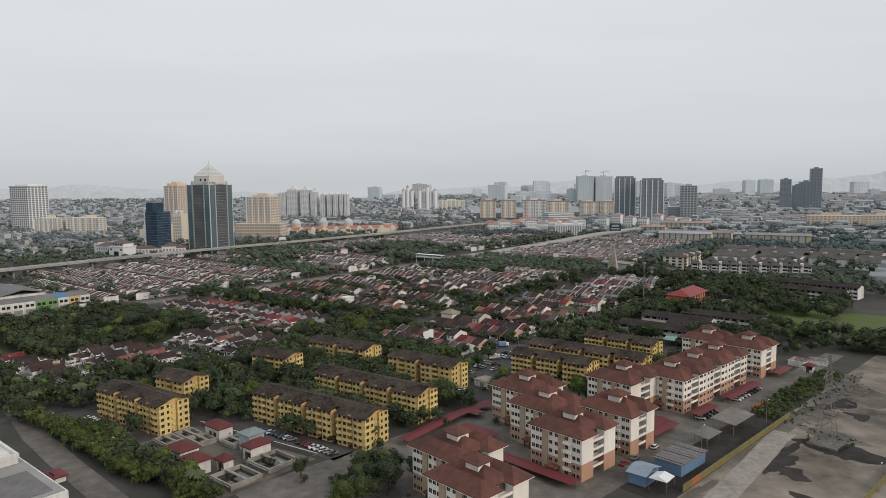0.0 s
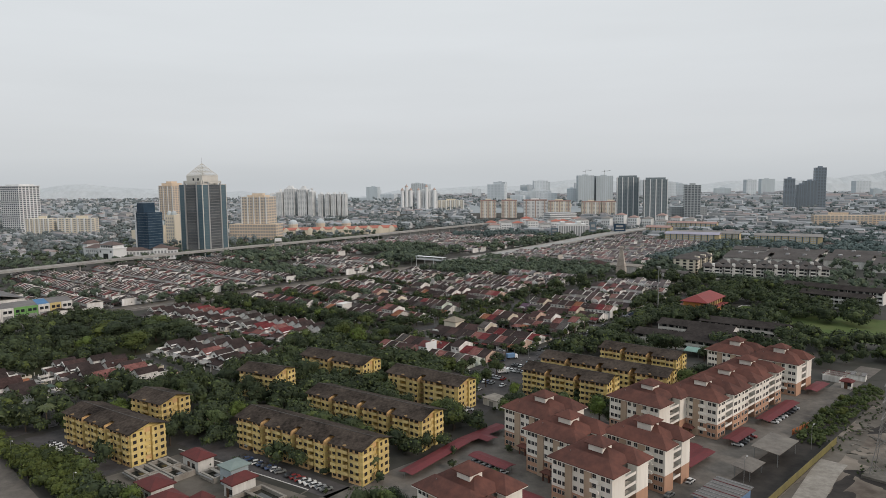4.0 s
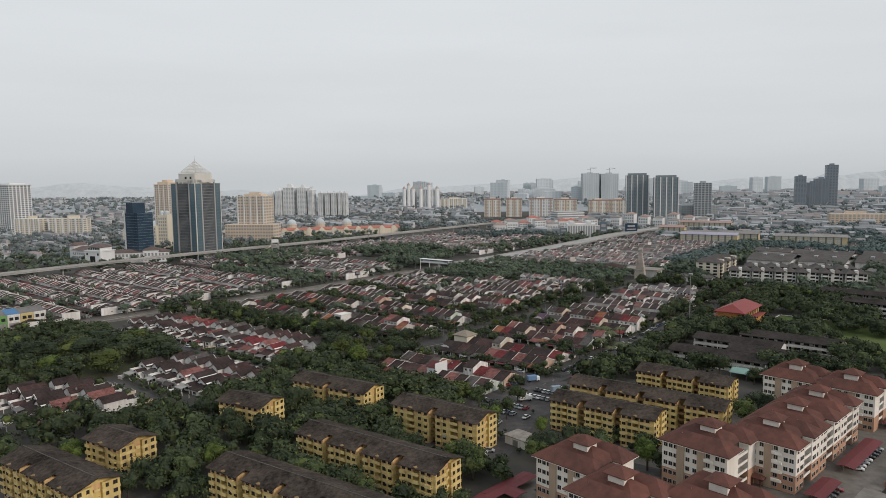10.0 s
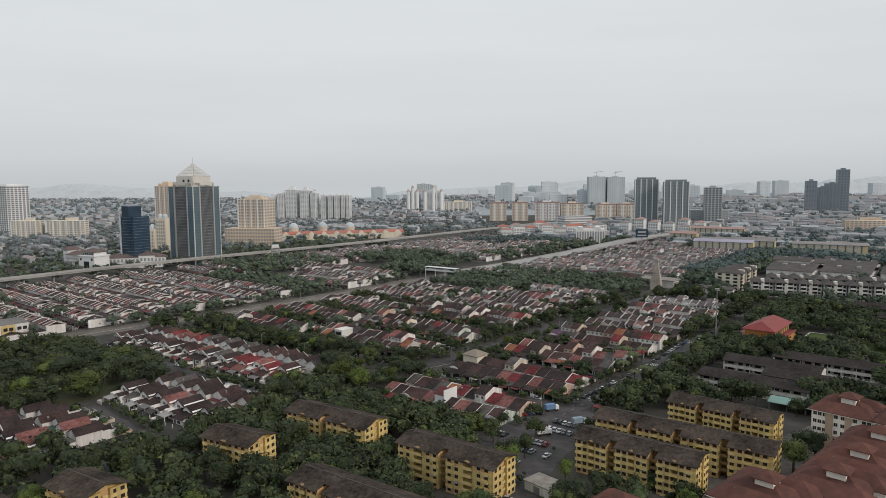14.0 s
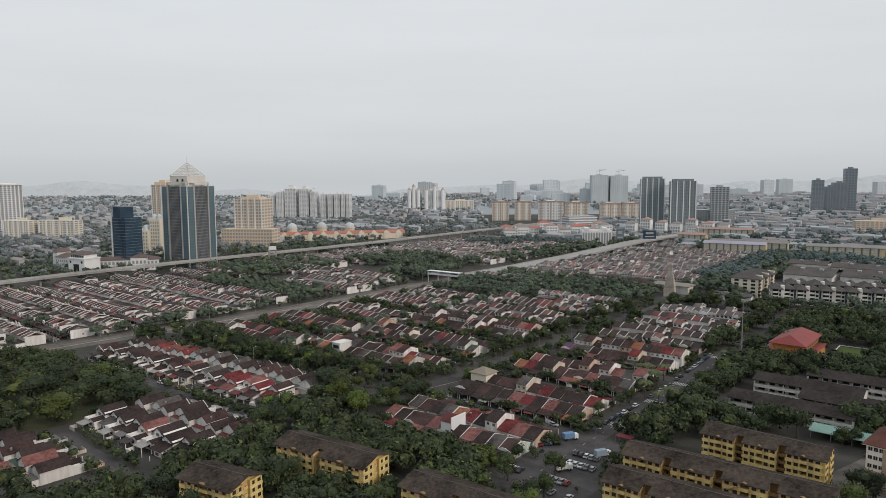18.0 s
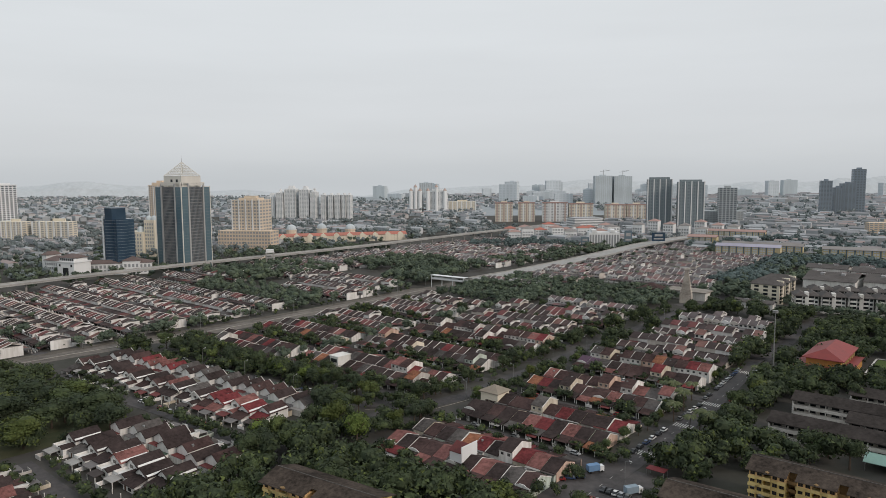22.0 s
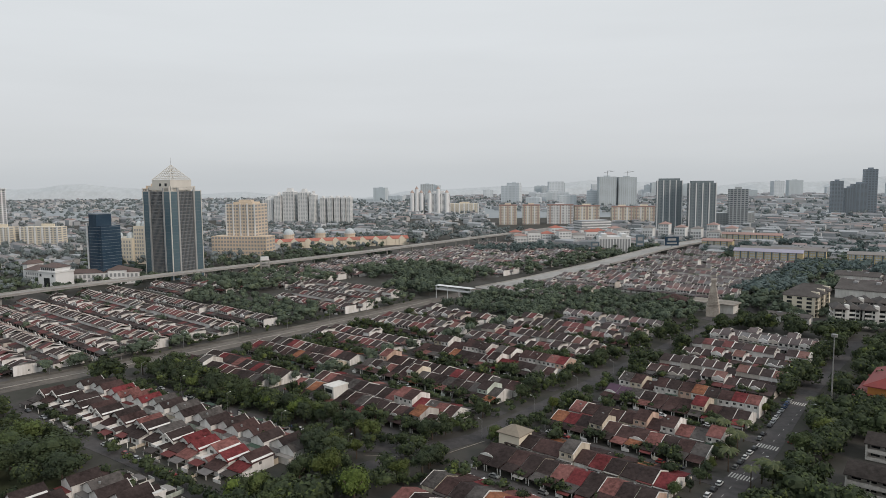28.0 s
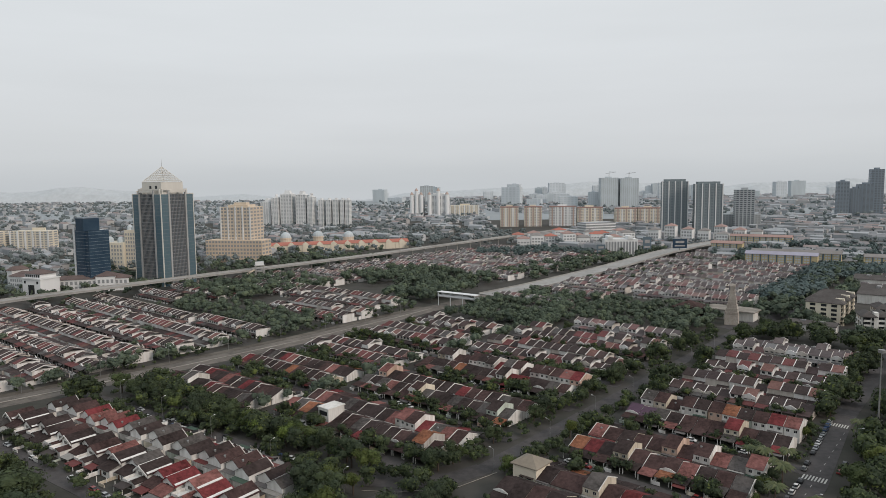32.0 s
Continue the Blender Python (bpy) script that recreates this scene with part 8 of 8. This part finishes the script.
def pylon(m, h, w):
    b = thing("pylon", m, "grey steel lattice power pylon on a low plinth", "pylon")
    part("plinth", Shape().box(-w - 1.2, -w - 1.2, 0, w + 1.2, w + 1.2, 0.55).mesh("pylon_plinth", M_TANK), b)
    levels = [(0.5, w), (h * 0.3, w * 0.62), (h * 0.55, w * 0.36), (h * 0.78, w * 0.22), (h, w * 0.1)]
    for sx, sy in ((-1, -1), (1, -1), (1, 1), (-1, 1)):
        s = Shape()
        for (z0, a), (z1, c) in zip(levels, levels[1:]):
            s.beam((sx * a, sy * a, z0), (sx * c, sy * c, z1), 0.075)
        part("leg", s.mesh("pylon_leg", M_PYL), b)
    for (z0, a), (z1, c) in zip(levels, levels[1:]):
        s = Shape()
        for r in range(4):
            m3 = Matrix.Rotation(math.pi / 2 * r, 3, "Z")
            zm, am = (z0 + z1) / 2, (a + c) / 2
            s.beam(m3 @ Vector((-a, -a, z0)), m3 @ Vector((am, -am, zm)), 0.032).beam(m3 @ Vector((a, -a, z0)), m3 @ Vector((-am, -am, zm)), 0.032)
            s.beam(m3 @ Vector((-am, -am, zm)), m3 @ Vector((c, -c, z1)), 0.032).beam(m3 @ Vector((am, -am, zm)), m3 @ Vector((-c, -c, z1)), 0.032).beam(m3 @ Vector((-c, -c, z1)), m3 @ Vector((c, -c, z1)), 0.032)
        tagged(part("bracing", s.mesh("pylon_bracing", M_PYL), b), kind="stuff")
    for z, l in ((h * 0.62, 4.5), (h * 0.78, 4.0), (h * 0.93, 3.2)):
        part("cross_arm", Shape().beam((-l, 0, z), (l, 0, z), 0.1).beam((-l, 0, z), (0, 0, z + 1.2), 0.06).beam((l, 0, z), (0, 0, z + 1.2), 0.06).mesh("pylon_arm", M_PYL), b)
    return b


pylon(Matrix.Scale(K, 4) @ Matrix.Translation((93.5, 160.8, 0)) @ Matrix.Rotation(radians(43), 4, "Z"), 22.5, 2.2)

for u, v, a, q in ((-62.6, 132, 1.3, 9), (-63.6, 160, 1.2, 10), (-64, 182, 1.8, 9), (-64, 199, 3, 10), (-65, 222, 3.5, 14), (-66, 246, 3.5, 12), (-54, 187, 8, 3.5), (-40, 205, 9, 5), (-52, 228, 8, 9)):
    n = 44
    rg = random.Random(v)
    k = ragged(rg, n)
    patch("ground_soil", [(u + a * k[i] * math.cos(6.283 * i / n), v + q * k[i] * math.sin(6.283 * i / n)) for i in range(n)], 0.066 + 0.004 * rg.random(), M_SOIL, "dark brown weedy soil on the lot", "soil", ESTATE)
woods("weeds", scatter(90, -67.5, -63, 186, 248, 141, ESTATE) + scatter(40, -57, -46, 176, 186, 142, ESTATE), 0.5, 1.2, 17, M_LEAFJ, 30, "low weeds growing on the bare lot")

# ---- rubble and a ruined shed on the lot ----
rub = random.Random(14)
s = Shape()
for _ in range(90):
    u, v = rub.uniform(-64, -57), rub.uniform(186, 240)
    p = at(u, v, 0, ESTATE)
    a, b, h = rub.uniform(0.3, 1.6), rub.uniform(0.2, 0.7), rub.uniform(0.15, 0.5)
    t = rub.uniform(0, 3.14)
    e, n = Vector((math.cos(t), math.sin(t), 0)) * a, Vector((-math.sin(t), math.cos(t), 0)) * b
    s.solid([q + Vector((0, 0, z)) for z in (0, h) for q in (p - e - n, p + e - n, p + e + n, p - e + n)], [(4, 5, 6, 7), (0, 1, 5, 4), (1, 2, 6, 5), (2, 3, 7, 6), (3, 0, 4, 7)])
tagged(new("rubble", s.mesh("rubble", M_TANK)), "broken concrete rubble and boards on the lot", "rubble", kind="stuff")
b = thing("ruined_shed", grand(-86, 248, 0, ESTATE), "low roofless white shed with bare rafters", "shed")
part("wall", Shape().box(0, 0, 0, 5, 0.25, 1.9).box(0, 6.75, 0, 5, 7, 1.9).box(0, 0.25, 0, 0.25, 6.75, 1.9).box(4.75, 0.25, 0, 5, 6.75, 1.4).mesh("ruined_wall", M_WHITE), b)
for i in range(6):
    part("rafter", Shape().box(-0.5, 0.5 + i * 1.2, 1.92, 6.2, 0.64 + i * 1.2, 2.05).mesh("rafter", M_RUST if i % 2 else M_CONC), b)
f = thing("site_fence", grand(-75.2, 190.6, 0, ESTATE), "rusty red sheet hoarding beside the road", "fence")
for i in range(5):
    part("panel", Shape().box(-0.05 + i * 0.25, i * 1.7, 0, 0.05 + i * 0.25, i * 1.7 + 1.65, 1.5).mesh("fence_panel", M_FENCEO), f)

hut(-79, 242.6, 2.6, 2.6, 2.2, M_RHUT, "small guard hut with a red tiled roof", f=ESTATE, rise=1.1)
b = thing("ruined_shed", grand(-81.5, 254, 8, ESTATE), "long low white shed with broken sheet roofing", "shed")
part("wall", Shape().box(0, 0, 0, 6, 0.2, 1.8).box(0, 3.8, 0, 6, 4, 1.8).box(0, 0.2, 0, 0.2, 3.8, 1.8).box(5.8, 0.2, 0, 6, 3.8, 1.5).mesh("ruined_wall", M_WHITE), b)
for i in range(4):
    part("roof_sheet", Shape().box(0.1 + i * 1.55, -0.3, 1.82 + 0.04 * (i % 2), 1.4 + i * 1.55, 4.3, 1.9 + 0.04 * (i % 2)).mesh("roof_sheet", M_SHEETG if i % 2 else M_TANK), b)

b = thing("canopy", grand(-141.5, 222.6), "faded red sheet canopy beside the parking yard", "canopy")
part("sheet", Shape().box(0, 0, 1.9, 4.4, 2.6, 2.0).mesh("canopy_sheet", M_RUST), b)
for x, y in ((0.15, 0.15), (4.25, 0.15), (0.15, 2.45), (4.25, 2.45)):
    part("post", Shape().cyl(x, y, 0, 1.9, 0.05, 0.05, 6).mesh("canopy_post", M_METAL), b)

# ---- odd houses of the terraces ----
hut(-202, 238.8, 6.4, 6, 4.4, mat("faded_beige_roof_sheet", (0.25, 0.215, 0.17), None, 0.5, 0.6, 0.8), "cream corner house with a faded beige roof", FAR["cream"], rise=2)
b = thing("box_house", grand(-264.5, 236) @ Matrix.Diagonal((0.82, 0.82, 0.9, 1)), "tall white box extension above the terrace roofs", "house")
part("wall", Shape().box(-3, -3, 0, 2.4, 4.4, 6.4).box(-3.3, -3.3, 6.4, 2.7, 4.7, 6.7).mesh("box_wall", M_WHITE), b)
part("window", Shape().box(-2.4, -3.1, 4.2, 1.7, -3.01, 5.6).mesh("box_window", M_WIN), b)
b = thing("gable_house", grand(-177, 199) @ Matrix.Diagonal((0.62, 0.72, 0.82, 1)), "terrace extension with a white gable and a red roof", "house")
part("wall", Shape().box(-3, -4, 0, 3, 4, 6.2).mesh("gable_house_wall", FAR["white"]), b)
part("roof", Shape().gable(-3.2, 2.8, -4.3, 4.3, 6.1, 8.0, 0.14).mesh("gable_house_roof", M_RHUT), b)
part("gable", Shape().box(2.82, -4.2, 0, 3.1, 4.2, 7.9).mesh("gable_house_gable", FAR["white"]), b)

# ---- zebra crossings and road marks ----
for u, v in ((-146.6, 235), (-147, 260.5), (-147.4, 284), (-150.3, 327)):
    z = thing("zebra_crossing", put(u, v), "worn white zebra crossing on asphalt", "road marking", "zebra crossings")
    for i in range(8):
        part("stripe", Shape().box(-3.9 + i * 1.0, -2.2, 0.105, -3.4 + i * 1.0, 2.2, 0.112).mesh("stripe", M_LINE), z)
for i in range(30):
    single("lane_mark", Shape().box(-0.08, -1.0, 0.106, 0.08, 1.0, 0.113).mesh("lane_mark", M_LINE), put(-147.2 - 0.08 * max(0, i - 21), 170 + i * 5.2), "short white lane dash on asphalt", "road marking", "lane dashes")
strip("trim_median", [(-368, 60), (-366.5, 182), (-363, 218), (-361.5, 250), (-360, 300), (-362, 358), (-365, 395)], 1.4, 0.3, M_CONC, "pale kerbed median of the dual road", "median")
strip("ground_verge", [(-376.5, 60), (-375, 182), (-371.6, 218), (-370, 250), (-368.6, 300), (-370.6, 358), (-373.5, 395)], 6.0, 0.07, M_SOIL, "weedy brown roadside verge", "verge")
strip("trim_kerb", [(-226, 212.5), (-219, 217), (-210, 227), (-207.5, 240)], 0.3, 0.26, M_CONC, "pale concrete kerb round the bend", "kerb")

# ---- parked cars ----
CARP = [(0.34, (0.62, 0.62, 0.61)), (0.2, (0.33, 0.34, 0.35)), (0.22, (0.025, 0.026, 0.03)), (0.09, (0.22, 0.03, 0.028)), (0.08, (0.04, 0.07, 0.15)), (0.07, (0.16, 0.165, 0.16))]
M_CAR = mat("car_paint", ONE, (0.9, 0.9, 0.9), 0.5, 0.5, 0.28, palette=CARP, spec=0.5)
M_TYRE = mat("tyre_rubber", (0.015, 0.015, 0.015), None, 4, 0.5, 0.9)


def car_meshes(L=4.2, W=1.7, hatch=False):
    h = W / 2
    prof = [(-L / 2, 0.35), (-L / 2, 0.78), (-L / 2 + 0.25, 0.92), (L / 2 - 0.95, 0.92), (L / 2 - 0.1, 0.74), (L / 2, 0.35)]
    s = Shape()
    n = len(prof)
    p = [(x, y * (0.94 if z > 0.85 else 1), z) for y in (-h, h) for x, z in prof]
    s.solid(p, [tuple(range(n)), tuple(range(2 * n - 1, n - 1, -1))] + [(i, i + n, (i + 1) % n + n, (i + 1) % n) for i in range(n)])
    r0, r1 = (-L / 2 + 0.35, 0.35) if hatch else (-L / 2 + 0.95, 0.25)
    roof = [(r0 + 0.35, 1.42), (r1, 1.42)]
    s.box(roof[0][0], -h * 0.72, 1.38, roof[1][0], h * 0.72, 1.46)
    for x in (-L * 0.31, L * 0.31):
        for y in (-0.74, 0.74):
            s.solid([(x + 0.31 * math.cos(6.283 * i / 10), y + o, 0.31 + 0.31 * math.sin(6.283 * i / 10)) for o in (-0.12, 0.12) for i in range(10)], [tuple(range(10)), tuple(range(19, 9, -1))] + [(i, 10 + i, 10 + (i + 1) % 10, (i + 1) % 10) for i in range(10)], 1)
    body = s.mesh("car_body", M_CAR, M_TYRE)
    g = Shape()
    a, b = h * 0.9, h * 0.74
    g.solid([(r0 - 0.25, -a, 0.92), (L / 2 - 1.0, -a, 0.92), (L / 2 - 1.0, a, 0.92), (r0 - 0.25, a, 0.92), (roof[0][0], -b, 1.4), (roof[1][0], -b, 1.4), (roof[1][0], b, 1.4), (roof[0][0], b, 1.4)],
            [(0, 1, 5, 4), (1, 2, 6, 5), (2, 3, 7, 6), (3, 0, 4, 7), (4, 5, 6, 7)])
    return body, g.mesh("car_glass", M_WIN)


CARS = [car_meshes(4.3), car_meshes(3.7, 1.62, True), car_meshes(4.0, 1.66, True)]
WHEEL = Shape().solid([(0.31 * math.cos(6.283 * i / 10), y, 0.31 * math.sin(6.283 * i / 10)) for y in (-0.1, 0.1) for i in range(10)], [tuple(range(10)), tuple(range(19, 9, -1))] + [(i, 10 + i, 10 + (i + 1) % 10, (i + 1) % 10) for i in range(10)]).mesh("car_wheel", M_TYRE)
drive = random.Random(4)


def parked_car(u, v, turn, f=GRID):
    k = drive.randrange(3)
    L = (4.3, 3.7, 4.0)[k]
    c = thing("car", put(u, v, 0.1, turn + drive.uniform(-3, 3), f), "small parked car with a painted body and dark glass", "car", "parked cars")
    part("body", CARS[k][0], c)
    part("glass", CARS[k][1], c)
    return c


def car_line(u0, v0, u1, v1, n, turn, share=0.85, f=GRID):
    for i in range(n):
        if drive.random() < share:
            q = (i + 0.5) / n
            parked_car(u0 + (u1 - u0) * q, v0 + (v1 - v0) * q, turn, f)


car_line(-197, 77, -175.6, 77.8, 12, 75)
car_line(-151, 102, -121, 103.3, 18, 68)
car_line(-172, 102, -160, 140, 4, 10)
car_line(-146, 193, -138, 193, 6, 95, 0.9)
car_line(-157, 192, -150, 192, 5, 95, 0.8)
car_line(-146, 203.5, -137, 203.5, 6, 95, 1)
car_line(-146, 209.5, -139, 209.5, 5, 95, 1)
car_line(-158, 205, -152, 213, 4, 30, 1)
car_line(-144, 187, -134, 187, 7, 95, 0.9)
car_line(-142, 179, -136, 179, 4, 95, 0.8)
car_line(-131.5, 158, -128.5, 163, 3, 20, 1)
car_line(-149.6, 232, -149.6, 282, 13, 90, 0.8)
car_line(-150.4, 286, -152.8, 330, 11, 90, 0.8)
car_line(-143.5, 235, -143.5, 300, 11, 90, 0.5)
for v in (221.5, 254.5, 287.5):
    car_line(-199, v + 1.7, -158, v + 1.7, 9, 0, 0.5)
    car_line(-199, v - 1.9, -158, v - 1.9, 9, 0, 0.3)
for v in (260, 292):
    car_line(-278, v + 2.0, -223, v + 2.0, 12, 0, 0.55)
car_line(-335, 169, -240, 175.5, 18, 4, 0.45)
car_line(-338, 203, -240, 211.5, 22, 4, 0.75)
car_line(-330, 206.5, -245, 214, 16, 4, 0.4)
car_line(-82, 173, -82, 183, 5, 12, 0.9, ESTATE)
car_line(-82, 193, -82, 213, 9, 12, 0.9, ESTATE)
car_line(-80.5, 126, -80.5, 149, 5, 90, 0.9, ESTATE)
car_line(-121, 121.4, -111, 121.4, 6, 80, 0.7, ESTATE)
for u, v, col, lb in ((-143, 199, FAR["white"], "white box lorry parked in the yard"), (-127.6, 156, FAR["white"], "white box lorry beside the red canopy"), (-139.6, 212, M_SHEETL, "lorry with a pale blue canvas box"), (-151.5, 217, M_BLUEW, "small lorry with a blue box")):
    c = thing("lorry", put(u, v, 0.1, 60), lb, "lorry", "parked lorries")
    part("cargo_box", Shape().box(-3, -1.05, 0.9, 1.4, 1.05, 3.0).mesh("cargo_box", col), c)
    part("cab", Shape().box(1.55, -1.0, 0.5, 3.1, 1.0, 2.3).mesh("lorry_cab", FAR["white"]), c)
    part("windscreen", Shape().box(3.1, -0.9, 1.4, 3.16, 0.9, 2.15).mesh("lorry_glass", M_WIN), c)
    for x in (-2.1, 2.2):
        for y in (-0.9, 0.9):
            part("wheel", WHEEL, c, Matrix.Translation((x, y, 0.42)) @ Matrix.Diagonal((1.35, 1.6, 1.35, 1)))

shed = thing("store_shed", put(-125.6, 171, 0.05, -8), "low grey concrete store shed with a flat roof", "shed")
part("wall", Shape().box(-5, -3.6, 0, 5, 3.6, 3.0).mesh("shed_wall", M_WHITE), shed)
part("roof", Shape().box(-5.4, -4.0, 3.0, 5.4, 4.0, 3.25).mesh("shed_roof", M_CONC), shed)
part("door", Shape().box(-1.2, -3.68, 0, 1.2, -3.6, 2.3).mesh("shed_door", M_METAL), shed)
tree(-133.8, 167.5, 9.5, label="large dark shade tree beside the yellow flats")
tree(-136.5, 171.5, 9.0, label="large dark shade tree beside the yellow flats")
tree(-139.5, 177, 8.0, label="large dark shade tree beside the yellow flats")
tree(-150, 186, 7.5, label="large dark shade tree beside the yellow flats")
tree(-138.5, 183, 7.5, label="large dark shade tree beside the yellow flats")
tree(-143.5, 196, 7, label="large dark shade tree beside the yellow flats")

# ---- street lamps and poles ----
POLE = Shape().cyl(0, 0, 0, 8.5, 0.10, 0.06, 6).mesh("lamp_pole", M_METAL)
ARM = Shape().beam((0, 0, 8.4), (1.6, 0, 8.9), 0.05).mesh("lamp_arm", M_METAL)
HEAD = Shape().box(1.4, -0.14, 8.82, 2.1, 0.14, 8.98).mesh("lamp_head", FAR["white"])


def street_lamp(u, v, turn=0.0, f=GRID, k=1.0):
    p = thing("street_lamp", put(u, v, 0, turn, f) @ Matrix.Diagonal((k, k, k, 1)), "tall grey steel street lamp with one arm", "street lamp", "street lamps")
    part("pole", POLE, p)
    part("arm", ARM, p)
    part("head", HEAD, p)


for v in range(190, 400, 26):
    street_lamp(-374 + min(v - 182, 118) * 0.055, v, 0, k=1.2)
for v in range(240, 420, 26):
    street_lamp(-208.5, v, 180)
for u in range(-340, -225, 28):
    street_lamp(u, 209, 90)
for u, v in ((-106, 97), (-190, 66), (-160, 68), (-143, 215), (-143, 262), (-143, 310)):
    street_lamp(u, v, 0)
for u, v in ((-72, 153.5), (-68.6, 184), (-36, 158), (-35.5, 170)):
    street_lamp(u, v, 90, ESTATE)
b = thing("floodlight_mast", grand(-140.5, 325), "tall slim floodlight mast beside the school", "mast")
part("pole", Shape().cyl(0, 0, 0, 24, 0.28, 0.12, 8).mesh("mast_pole", M_METAL), b)
part("lamp_ring", Shape().cyl(0, 0, 23.2, 24.0, 0.9, 0.9, 10).mesh("mast_ring", M_METAL), b)
